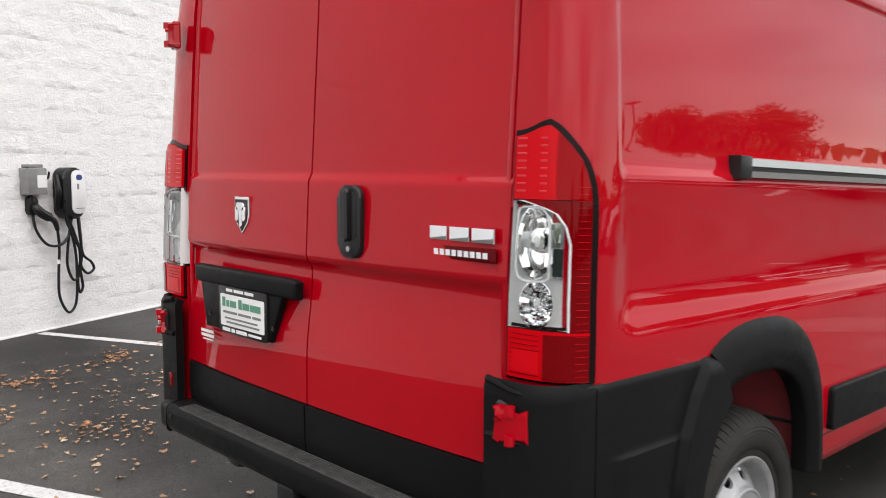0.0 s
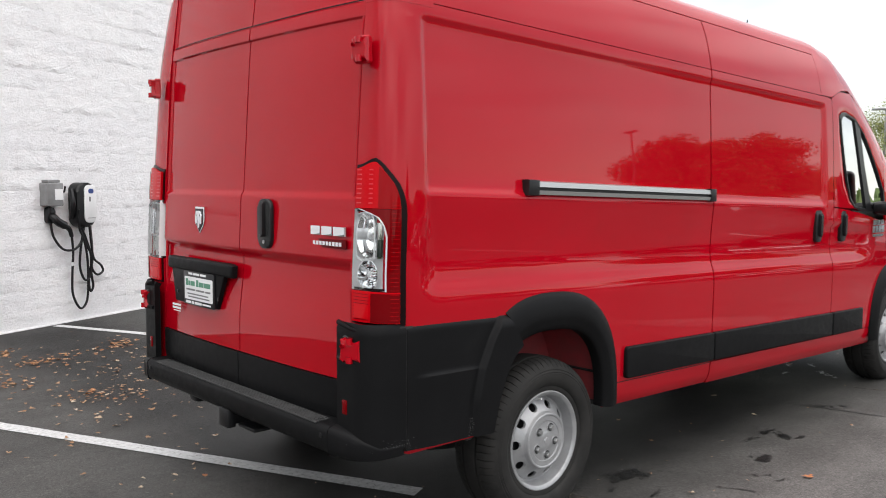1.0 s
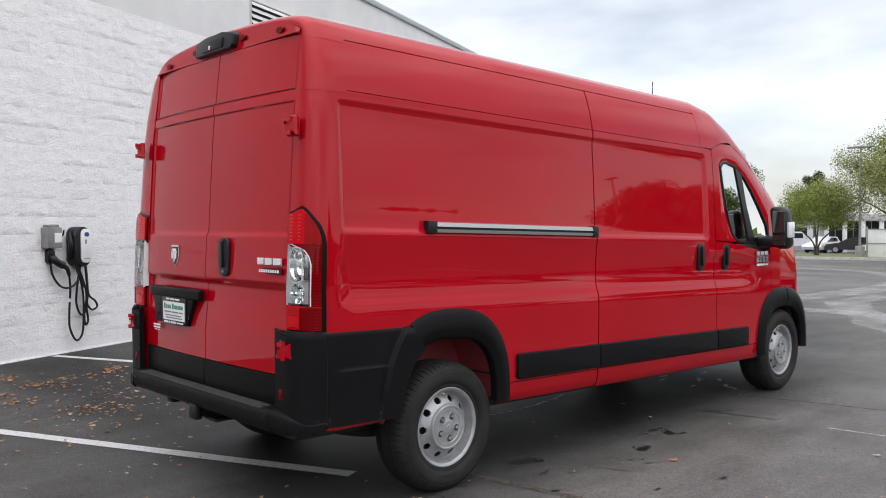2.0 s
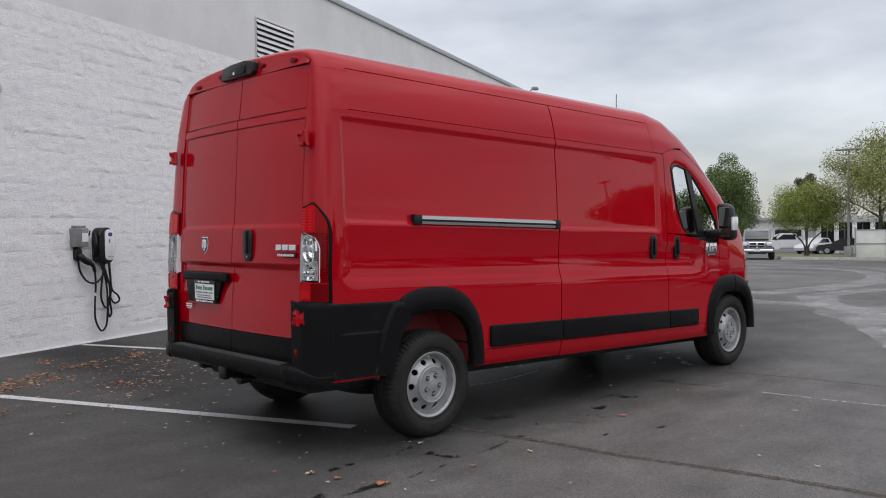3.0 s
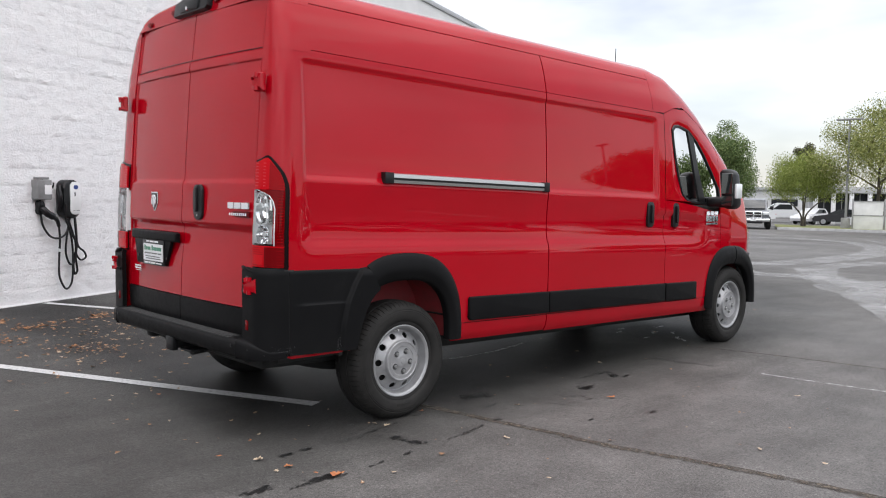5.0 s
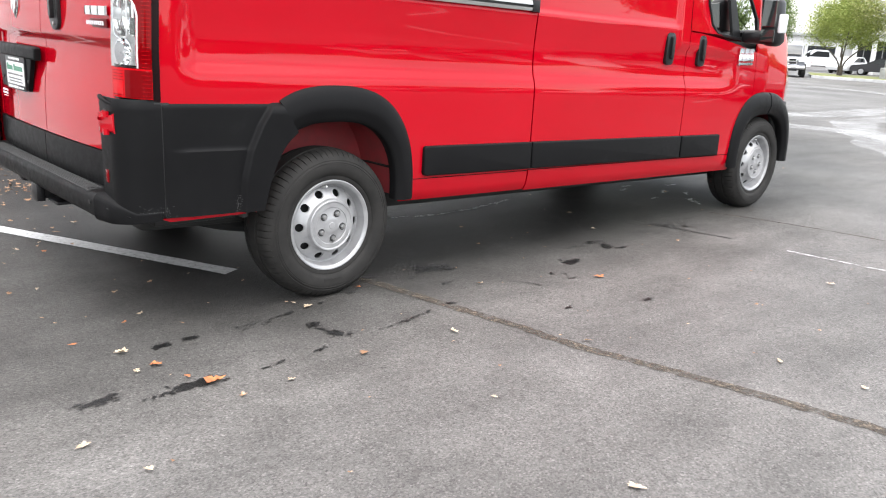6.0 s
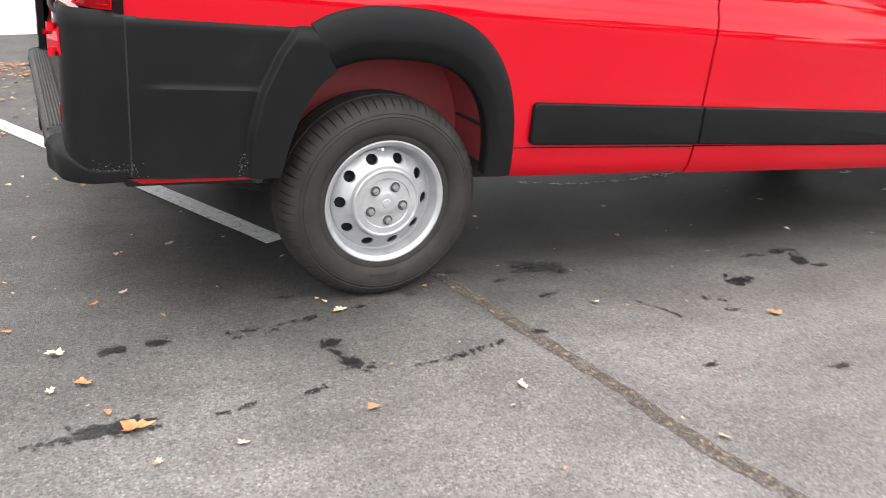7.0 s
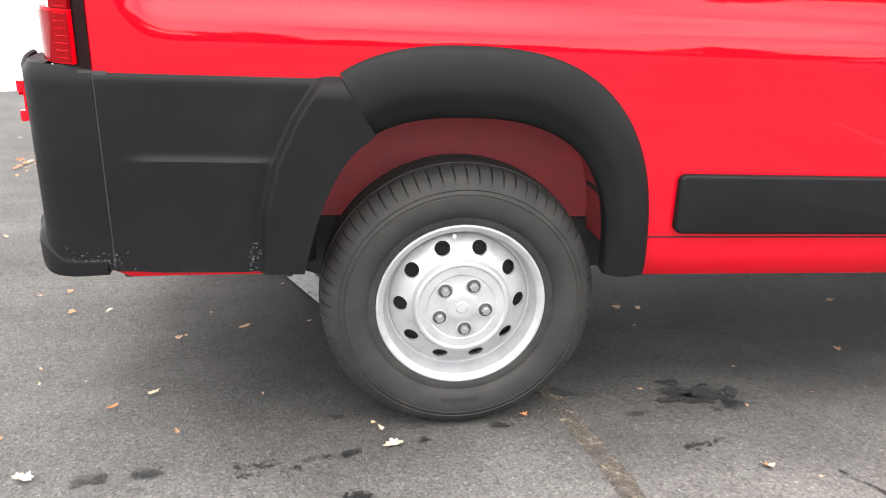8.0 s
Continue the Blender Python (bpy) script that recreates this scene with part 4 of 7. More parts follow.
for y in (-0.48, 0.48):
    bm = box(2.98, 3.50, y - 0.25, y + 0.25, 0.72, 0.90, 0.05, 3)
    box(2.90, 3.04, y - 0.24, y + 0.24, 0.85, 1.50, 0.05, 3, bm=bm)
    box(2.91, 3.01, y - 0.13, y + 0.13, 1.50, 1.74, 0.04, 3, bm=bm)
    box(3.05, 3.40, y - 0.18, y + 0.18, 0.50, 0.72, bm=bm)
    part("cab_seat", bm, SEAT, van, "dark cloth cab seat")
bm = bmesh.new()
wheel_m = Matrix.Translation((3.62, 0.48, 1.22)) @ Matrix.Rotation(radians(60), 4, "Y")
tube([wheel_m @ Vector((0.19 * math.cos(a), 0.19 * math.sin(a), 0)) for a in np.linspace(0, 2 * math.pi, 25)], 0.014, 8, 1, bm=bm)
tube([wheel_m @ Vector((-0.19, 0, 0)), wheel_m @ Vector((0.19, 0, 0))], 0.015, 6, 1, bm=bm)
part("steering_wheel", bm, BLACK, van)

# inner arches
for cx in (0.0, 4.02):
    for sign in (-1, 1):
        rows = []
        for a in np.linspace(-6, 184, 25):
            c, s = math.cos(radians(a)), math.sin(radians(a))
            ring = []
            for k, r in ((0.97, 0.405), (0.90, 0.43), (0.75, 0.43), (0.62, 0.42)):
                ring.append((cx + r * c, sign * k * float(np.interp(cx + r * c, [3.4, 4.0, 4.5], [1, 0.96, 0.86])), 0.50 - RAKE * cx + (r + 0.03) * s))
            rows.append(ring)
        panel("wheel_arch_liner", rows, UNDER, van, "dusty red inner wheel arch", lip=0, center=(cx, sign * 5, 0.5))
        part("arch_wall", prism([(cx + 0.425 * math.cos(a), 0.50 - RAKE * cx + 0.455 * math.sin(a)) for a in np.linspace(-0.2, math.pi + 0.2, 20)], 0.02, Matrix.Translation((0, sign * 0.61, 0)) @ Matrix.Rotation(radians(90), 4, "X")), UNDER, van)


# wheel arch flares
def flare(cx, sign, a0, a1, name="wheel_arch_flare"):
    rows = []
    for a in np.linspace(a0, a1, 44):
        c, s = math.cos(radians(a)), math.sin(radians(a))
        c2, s2 = math.copysign(abs(c) ** 0.77, c), abs(s) ** 0.77
        ring = []
        for rx, rz, y in ((0.472, 0.523, 0.978), (0.470, 0.520, 0.988), (0.465, 0.512, 0.998), (0.454, 0.498, 1.007), (0.436, 0.474, 1.0145), (0.412, 0.442, 1.0195), (0.398, 0.422, 1.0205), (0.390, 0.411, 1.0190), (0.382, 0.399, 1.0145), (0.370, 0.378, 1.0065), (0.360, 0.359, 0.9985), (0.357, 0.353, 0.990), (0.362, 0.356, 0.94)):
            x = cx + rx * c2
            z = 0.50 + rz * s2 if s >= 0 else 0.50 + 0.32 * s
            ring.append(V(x, sign * y * float(np.interp(x, [3.4, 4.0, 4.5], [1, 1.0, 0.985])), z))
        rows.append(ring)
    return panel(name, rows, PLASTIC, van, "grained black plastic wheel arch flare", lip=0.01, center=(cx, 0, 0.5), angle=50)


for sign in (-1, 1):
    flare(0.0, sign, -7, 124)
    flare(4.02, sign, -5, 88)
    flare(4.02, sign, 89, 187)


# bumper: two corners, side pieces, step
def bumper_side(sign):
    rows = []
    for z0 in np.concatenate([np.linspace(0.475, 0.735, 16), [0.743, 0.749, 0.756], np.linspace(0.766, 0.815, 11), np.linspace(0.825, 0.92, 8), [0.930, 0.936, 0.941, 0.944, 0.946]]):
        row = []
        zz = z0
        xr = np.interp(z0, [0.47, 0.51, 0.55, 0.60, 0.64, 0.68, 0.71, 0.74, 0.765, 0.785, 0.803, 0.815, 0.948], [-0.395, -0.386, -0.375, -0.361, -0.346, -0.329, -0.314, -0.296, -0.277, -0.257, -0.233, -0.222, -0.303])
        ridge = np.interp(z0, [0.44, 0.62, 0.74, 0.85, 0.948], [-0.495, -0.482, -0.452, -0.400, -0.335])
        for x in np.concatenate([np.linspace(-0.828, ridge - 0.020, 18), np.linspace(ridge - 0.016, ridge + 0.018, 11), np.linspace(ridge + 0.022, xr, 8)]):
            up = sstep(ridge - 0.012, ridge + 0.012, x) * 0.026 * (1 - 0.8 * sstep(0.900, 0.944, z0))
            crease = 0.009 * sstep(0.752, 0.744, z0) * sstep(-0.80, -0.70, x) * (1 - sstep(ridge - 0.05, ridge + 0.02, x))
            row.append(V(x, sign * (0.998 + up + crease - 0.016 * sstep(0.925, 0.946, z0)), zz))
        rows.append(row)
    return panel("bumper_side", rows, PLASTIC, van, "grained black plastic bumper side", lip=0.03)


def seam_backing(sign):
    panel("bumper_backing", [[V(x, sign * 0.9945, z) for x in (-0.86, -0.83, -0.80)] for z in (0.48, 0.7, 0.94)], DARK, van, lip=0)
    panel("bumper_backing", [[V(x + o, sign * 0.9955, z) for o in (-0.03, 0.0, 0.03)] for x, z in ((-0.240, 0.825), (-0.262, 0.875), (-0.300, 0.935))], DARK, van, lip=0)


def bumper_corner(sign):
    rows = []
    for k in np.linspace(0, 1, 22):
        z0 = 0.478 + (0.950 - 0.478) * k
        row = []
        soft = 0.012 * sstep(0.93, 0.95, z0)
        for y in (0.798, 0.812):
            row.append(V(-1.0 + soft, sign * y, z0))
        for a in np.linspace(0, 90, 10):
            c, s = math.cos(radians(a)), math.sin(radians(a))
            row.append(V(-0.895 - (0.105 - soft) * c, sign * (0.893 + (0.105 - soft) * s), z0))
        for x in (-0.87, -0.833):
            row.append(V(x, sign * (0.998 - soft), z0))
        rows.append(row)
    ob = panel("bumper_corner", rows, PLASTIC, van, "grained black plastic bumper corner", lip=0.03)
    # moulded lips over and under the hinge's recess
    for z_, lift_ in ((0.938, 0.010), (0.822, -0.006)):
        part("hinge_lip", tube([V(-1.001, sign * 0.812, z_ + lift_), V(-1.006, sign * 0.845, z_ + lift_ * 0.5), V(-1.003, sign * 0.885, z_ - 0.006), V(-0.985, sign * 0.935, z_ - 0.016)], 0.010, 8, 4, taper=0.004), PLASTIC, ob, "moulded lip")
    part("reflector", box(-1.003, -0.995, sign * 0.846 - 0.015, sign * 0.846 + 0.013, 0.637, 0.690, 0.0025), LENS_MID, ob, "small red reflector")
    return ob


for sign in (-1, 1):
    bumper_side(sign)
    seam_backing(sign)
    bumper_corner(sign)

def scuffs(cx, cz, sx, sz, n, seed, parent, y0=0.9992):
    """Fine pale scratches rubbed into the plastic near its lower rim."""
    rnd = random.Random(seed)
    verts, faces = [], []
    for _ in range(n):
        x, z = rnd.gauss(cx, sx), max(0.482, rnd.gauss(cz, sz))
        w, h_, tilt = rnd.uniform(0.0005, 0.004), rnd.uniform(0.0005, 0.0016), rnd.uniform(-0.9, 0.9)
        base = len(verts)
        for du, dv in ((-1, -0.3), (0.2, -1), (1, 0.2), (-0.1, 1)):
            px, pz = x + du * w - dv * h_ * tilt, z + dv * h_ + du * w * tilt
            over = max(0.0, -0.895 - px)
            verts.append(V(px, -(y0 - (0.105 - math.sqrt(max(0.0, 0.105**2 - over**2)))), pz))
        faces.append((base, base + 1, base + 2, base + 3))
    ob = mesh_part("scuff_mark", verts, faces, SCUFF, parent, "pale scuff marks")
    ob["kind"] = "stuff"
    return ob


scuffs(-0.885, 0.500, 0.035, 0.012, 55, 1, van, 0.9990)
scuffs(-0.80, 0.510, 0.10, 0.018, 25, 2, van, 0.9990)
scuffs(-0.512, 0.515, 0.009, 0.020, 36, 3, van, 1.0085)
scuffs(-0.425, 0.500, 0.014, 0.012, 30, 4, van, 1.0210)
STEP = [(-0.90, 0.498), (-0.99, 0.476), (-1.024, 0.480), (-1.038, 0.492), (-1.045, 0.512), (-1.046, 0.560), (-1.042, 0.574), (-1.032, 0.584), (-1.020, 0.587), (-0.90, 0.590)]
step = panel("rear_step", [[(x, y, z) for x, z in STEP] for y in np.linspace(-0.797, 0.797, 9)], PLASTIC, van, "black plastic rear step bumper", lip=0.02, center=(-0.95, 0, 0.53), angle=40)
for j in range(6):
    x = -0.980 - 0.0100 * j
    part("tread_rib", box(x - 0.0028, x + 0.0028, -0.70, 0.70, 0.584, 0.5925, 0.0015, 1), STEPTOP, step)
part("step_pad", box(-1.038, -0.968, -0.715, 0.715, 0.580, 0.5885, 0.002, 1), STEPTOP, step, "grey ribbed tread")
for sign in (-1, 1):
    stations = [(-1.0, y, -1.0, 0.0) for y in (0.802, 0.83, 0.86)]
    stations += [(-0.895 - 0.105 * math.cos(a), 0.893 + 0.105 * math.sin(a), -math.cos(a), math.sin(a)) for a in np.linspace(0, math.pi / 2, 14)]
    stations += [(x, 0.998, 0.0, 1.0) for x in (-0.87, -0.845)]
    rows = []
    for k, (x, y, nx_, ny_) in enumerate(stations):
        u = k / (len(stations) - 1)
        d = 0.045 * (1 - u) ** 4 + 0.0015
        zt, zb = 0.586 - 0.06 * min(1.0, 1.5 * u), 0.476 + 0.014 * u
        rows.append([(x + nx_ * o, sign * (y + ny_ * o), z) for o, z in ((-0.02, zb), (d * 0.70, zb), (d * 0.93, zb + 0.010), (d, zb + 0.030), (d, zt - 0.024), (d * 0.90, zt - 0.008), (d * 0.60, zt), (-0.004, zt + 0.006))])
    panel("step_end", rows, PLASTIC, step, "rounded black step end", lip=0.01, center=(-0.9, sign * 0.85, 0.53), angle=50)
    part("screw", lathe([(0, -0.004), (0.009, -0.004), (0.010, 0.004)], 12, center=(0, 0, 0)), BLACK, step).matrix_basis = Matrix.Translation((-1.046, sign * 0.76, 0.548)) @ Matrix.Rotation(radians(-90), 4, "Z")
part("bumper_lower_lip", prism([(-0.84, 0.490), (-0.80, 0.474), (-0.46, 0.470), (-0.44, 0.490)], 0.05, Matrix(((1, 0, 0, 0), (0, 0, 1, -0.972), (0, 1, 0, 0.0), (0, 0, 0, 1))), 0.006), PAINT, van, "red painted lower body edge")
part("bumper_lower_lip", box(-0.86, -0.40, 0.90, 0.955, 0.455, 0.49, 0.008), PAINT, van)

# a thin dark tube paints the crease's shade on the flat panel
for sign in (-1, 1):
    part("sill_crease_shade", tube([side_point(x, 0.556, sign, 0.0003) for x in np.linspace(0.47, CUT1 - 0.008, 16)], 0.0022, 5, 1), RIM_AND_SHADE, van)

# rear doors
for sign in (-1, 1):
    rows = []
    zd = np.unique(np.concatenate([np.linspace(0.715, 1.10, 10), np.linspace(1.10, 1.20, 9), np.linspace(1.20, 1.38, 5), np.linspace(1.38, 1.44, 8), np.linspace(1.44, 2.05, 10), np.linspace(2.05, 2.15, 15), np.linspace(2.15, 2.408, 7)]))
    for z0 in zd:
        row = []
        e = door_edge(z0) - 0.004
        for y in np.concatenate([np.linspace(0.004, 0.10, 5), np.linspace(0.13, 0.72, 14), np.linspace(0.75, e, 5)]):
            rel = 0.012 * sstep(1.425, 1.395, z0) - 0.024 * sstep(1.172, 1.132, z0) + 0.022 * sstep(1.12, 0.85, z0)
            rel += 0.010 * (sstep(2.062, 2.074, z0) - sstep(2.122, 2.134, z0)) - 0.004
            crown = 0.030 * (y / 0.8) ** 2.5
            x = rear_x(z0) - 0.022 - rel + crown
            row.append(V(x, sign * y - 0.020 * (1 - y / 0.8), z0))
        rows.append(row)
    door = panel("rear_door", rows, PAINT, van, "red rear cargo door, closed", lip=0.02)
    rows = []
    for z0 in np.linspace(0.545, 0.711, 10):
        row = []
        for y in np.linspace(0.004, 0.795, 20):
            bulge = 0.008 * sstep(0.545, 0.60, z0)
            row.append(V(-0.972 - bulge + 0.030 * (y / 0.8) ** 2.5, sign * y - 0.020 * (1 - y / 0.8), z0))
        rows.append(row)
    panel("lower_trim", rows, PLASTIC, door, "black plastic lower door cladding", lip=0.02)

    # hinges
    for hz, hx in ((1.958, -0.935), (0.880, -0.992)):
        hm = Matrix.Translation((hx, sign * (0.868 if hz > 1 else 0.884) + (0.020 if sign > 0 else 0), hz)) @ Matrix.Rotation(radians(-18 * sign), 4, "Z") @ Matrix.Diagonal((0.84, 0.60 if hz > 1 else 0.84, 0.84, 1))
        part("hinge_pocket", box(-0.006, 0.03, -0.052, 0.052, -0.060, 0.060, 0.006, 1, m=hm), BLACK if hz < 1 else PAINT, door)
        bow = [(-0.052, 0.050), (-0.020, 0.030), (0.004, 0.034), (0.030, 0.054), (0.054, 0.046), (0.036, 0.0), (0.056, -0.044), (0.032, -0.056), (0.006, -0.034), (-0.020, -0.028), (-0.054, -0.050), (-0.050, 0.0)]
        bm = prism([(-y * sign, z) for y, z in bow][::-sign], 0.050, hm @ Matrix(((0, 0, -1, 0.026), (1, 0, 0, 0), (0, 1, 0, 0), (0, 0, 0, 1))), 0.007, 2)
        for zz in (-0.040, 0.040):
            tube([hm @ Vector((-0.024, 0.0, zz - 0.014)), hm @ Vector((-0.024, 0.0, zz + 0.014))], 0.013, 10, 1, bm=bm)
        part("hinge", bm, PAINT, door, "red painted door hinge")
        part("hinge_bolt", lathe([(0.009, -0.036), (0.009, -0.012)], 6), PAINT, door).matrix_basis = hm @ Matrix.Translation((0, sign * -0.034, 0.018)) @ Matrix.Rotation(radians(-90), 4, "Z")
    # dark red tubes stand in for the shade along the pressed band
    for z0 in (2.072, 2.132):
        part("pressed_line_shade", tube([V(rear_x(z0) - 0.0185 - 0.006 + 0.030 * (y / 0.8) ** 2.5, sign * y, z0) for y in np.linspace(0.0, 0.79, 14)], 0.0024, 5, 1), RIM_AND_SHADE, door)

    # rolled outer edge of the door
    part("door_edge", tube([V(rear_x(z0) - 0.022 + 0.033, sign * 0.797, z0) for z0 in np.linspace(0.73, 2.385, 24)], 0.0085, 8, 1), PAINT, door, "rolled door edge")

    # tail lamp on the corner
    def lamp_grid(z_lo, z_hi, t_lo, t_hi, out, nz=14, nt=10):
        rows_ = []
        for z in np.linspace(z_lo, z_hi, nz):
            ts_ = [t_lo + (t_hi(z) - t_lo) * k / nt for k in range(nt + 1)]
            rows_.append([shell_point(t, z - 0.024 * (1 - sstep(0.0, 0.048, t)) * sstep(1.42, 1.545, z), sign, out) for t in ts_])
        return rows_
    rim = lambda z: float(np.interp(z, [0.9, 1.34, 1.366, 1.40, 1.43, 1.458, 1.49, 1.52, 1.54, 1.55], [0.127, 0.127, 0.1262, 0.1230, 0.1165, 0.1070, 0.0880, 0.0665, 0.0490, 0.0340]))
    clear_rim = lambda z: float(np.interp(z, [1.07, 1.265, 1.305, 1.335, 1.352, 1.362], [0.086, 0.086, 0.078, 0.062, 0.036, 0.012]))
    lamp = panel("tail_lamp", lamp_grid(0.944, 1.548, 0.001, lambda z: rim(z) + 0.012, 0.005, 60, 24), RIM_AND_SHADE, van, "tall red and clear tail lamp on the rear corner", lip=0.02, keep=lambda p: not lamp_well(p))
    panel("upper_lens", lamp_grid(1.366, 1.533, 0.004, lambda z: rim(z) - 0.005, 0.016, 34), LENS_RED, lamp, "ribbed red upper lens")
    panel("lower_lens", lamp_grid(0.952, 1.066, 0.004, lambda z: rim(z) - 0.005, 0.016, 10), LENS_RED, lamp, "red lower lens")
    panel("side_lens", [[shell_point(clear_rim(z) + 0.001 + (rim(z) - 0.006 - clear_rim(z)) * k / 7, z, sign, 0.016) for k in range(8)] for z in np.linspace(1.0675, 1.3645, 26)], LENS_MID, lamp, "deep red side lens")
    panel("lamp_back", [[shell_point(0.004 + (clear_rim(z) - 0.004) * k / 8, z, sign, -0.046) for k in range(9)] for z in np.linspace(1.068, 1.364, 26)], SILVER, lamp, "silvered lamp back", lip=0.0)
    loop = [(0.004, z) for z in np.linspace(1.069, 1.363, 16)] + [(clear_rim(z), z) for z in np.linspace(1.362, 1.070, 40)]
    wall_v = [shell_point(t, z, sign, o) for o in (0.0165, -0.046) for t, z in loop]
    nl = len(loop)
    mesh_part("lamp_wall", wall_v, [(k, (k + 1) % nl, nl + (k + 1) % nl, nl + k) for k in range(nl)], SILVER, lamp, "silvered lamp side")
    cover = panel("reversing_lens", [[shell_point(0.004 + (clear_rim(z) - 0.005) * k / 8, z, sign, 0.018) for k in range(9)] for z in np.linspace(1.070, 1.362, 26)], LAMPGLASS, lamp, "clear reversing and turn lens", lip=0)
    cover.visible_shadow = False
    panel("bezel", [[shell_point(clear_rim(z) + o, z, sign, h_) for o, h_ in ((-0.002, 0.016), (-0.001, 0.0195), (0.0015, 0.0195), (0.003, 0.015))] for z in np.linspace(1.068, 1.364, 40)], FROST, lamp, "pale lens edge", lip=0)
    for z0 in np.linspace(0.965, 1.395, 29):
        part("lens_rib", tube([shell_point(0.098 + 0.020 * k / 3, z0, sign, 0.0190) for k in range(4)], 0.0005, 5, 1), LENS_BRIGHT, lamp)
    for z0 in np.linspace(1.385, 1.505, 8):
        for t0 in (0.006, 0.036):
            part("lens_rib", tube([shell_point(t0 + 0.010 * k / 2, z0, sign, 0.0150) for k in range(3)], 0.0030, 5, 1), LENS_PINK, lamp)
    panel("lens_ridge", [[shell_point(0.050 + 0.010 * k / 3, z, sign, 0.0175) for k in range(4)] for z in np.linspace(1.372, 1.500, 8)], LENS_RED, lamp, "red lens ridge", lip=0.002)
    panel("outer_lens", [[shell_point(0.062 + max(0.002, rim(z) - 0.068) * k / 6, z, sign, 0.0185) for k in range(7)] for z in np.linspace(1.369, 1.515, 30)], LENS_OUT, lamp, "red outer lens", lip=0)
    panel("outer_lens", [[shell_point(0.048 + (rim(z) - 0.054) * k / 6, z, sign, 0.0188) for k in range(7)] for z in np.linspace(0.955, 1.060, 8)], LENS_MID, lamp, "deep red outer lens", lip=0)
    for z0 in np.linspace(0.962, 1.055, 9):
        part("lens_rib", tube([shell_point(0.006 + 0.036 * k / 4, z0, sign, 0.0160) for k in range(5)], 0.0012, 5, 1), LENS_MID, lamp)
    panel("stop_reflector", [[shell_point(0.008 + 0.034 * k / 5, z, sign, 0.0172) for k in range(6)] for z in np.linspace(0.966, 1.018, 6)], LENS_BRIGHT, lamp, "bright red stop reflector", lip=0.001)
    # two bowls, their frames and bulbs behind the clear lens
    for zc0, rr, tt, wide in ((1.268, 0.082, 0.028, 0.52), (1.124, 0.054, 0.032, 0.72)):
        c = Vector(shell_point(tt, zc0, sign, -0.016))
        face_m = Matrix.Translation(c) @ Matrix.Rotation(radians(-62 if sign < 0 else -118), 4, "Z") @ Matrix.Diagonal((wide, 1, 1, 1))
        bm = lathe([(rr * 1.06, -0.010), (rr * 1.05, -0.017), (rr, -0.0175), (rr * 0.93, -0.008), (rr * 0.78, 0.006), (rr * 0.55, 0.016), (rr * 0.30, 0.021), (rr * 0.29, 0.010), (rr * 0.20, 0.009), (0.0, 0.009)], 32)
        bmesh.ops.transform(bm, matrix=face_m, verts=bm.verts)
        bowl = part("lamp_bowl", bm, BOWL, lamp, "silvered lamp bowl")
        bm = lathe([(rr * 0.15, 0.010), (rr * 0.17, -0.002), (rr * 0.14, -0.010), (rr * 0.06, -0.014), (0.0, -0.015)], 16)
        bmesh.ops.transform(bm, matrix=face_m, verts=bm.verts)
        part("bulb", bm, FROST, bowl, "pale bulb")
    frame_t = [(0.007 + 0.046 * u, 1.178 + 0.170 * v) for u, v in ((0.5, 0), (0.9, 0.02), (1, 0.12), (1, 0.5), (0.96, 0.82), (0.75, 0.97), (0.4, 1), (0.06, 0.98), (0, 0.8), (0, 0.4), (0.04, 0.08), (0.3, 0.0), (0.5, 0))]
    part("bowl_frame", tube([shell_point(t, z, sign, 0.008) for t, z in frame_t], 0.0034, 6, 4), FROST, lamp, "pale bowl frame")
    panel("dark_facet", [[shell_point(0.058 + 0.020 * k / 3, z, sign, -0.002 - 0.010 * (k % 2)) for k in range(4)] for z in np.linspace(1.185, 1.318, 9)], CHROME, lamp, "mirrored dark facet", lip=0.01)
    panel("facet_shade", [[shell_point(0.060 + 0.016 * k / 3, z, sign, 0.001) for k in range(4)] for z in np.linspace(1.192, 1.255, 5)], PRIVACY, lamp, "dark lamp facet", lip=0.004)
    for k in range(5):
        for j in range(3):
            c = Vector(shell_point(0.026 + 0.010 * j, 1.158 - 0.018 * k, sign, -0.020))
            part("reflector_flute", lathe([(0.0075, 0.004), (0.006, -0.004), (0.0, -0.008)], 6), CHROME, lamp).matrix_basis = Matrix.Translation(c) @ Matrix.Rotation(radians(-62 if sign < 0 else -118), 4, "Z")

# right rear door furniture
RX = lambda z0: rear_x(z0) - 0.034
zmat = lambda x, y, z: Matrix.Translation((x, y, z)) @ Matrix(((0, 0, -1, 0), (-1, 0, 0, 0), (0, 1, 0, 0), (0, 0, 0, 1)))  # local x to the right as seen from behind, y up, z to the rear
hx = RX(1.28)
handle = part("rear_door_handle", prism(rounded(0.105, 0.205, 0.036, 7), 0.016, zmat(hx + 0.004, -0.246, 1.312), 0.008, 3), BLACK, van, "black rear door handle")
part("handle_recess", prism(rounded(0.070, 0.140, 0.030, 7), 0.003, zmat(hx - 0.0105, -0.246, 1.330)), DARK, handle, "dark handle recess")
part("handle_grip", prism(rounded(0.026, 0.150, 0.012), 0.020, zmat(hx - 0.0105, -0.250, 1.332), 0.008, 3), BLACK, handle)
part("key_lock", lathe([(0.008, 0), (0.008, 0.004), (0.0, 0.004)], 16), NUT, handle).matrix_basis = zmat(hx - 0.012, -0.246, 1.236) @ Matrix.Rotation(radians(90), 4, "X")
# badge: plain chrome blocks over a bar
bx = RX(1.29) + 0.002 + 0.020
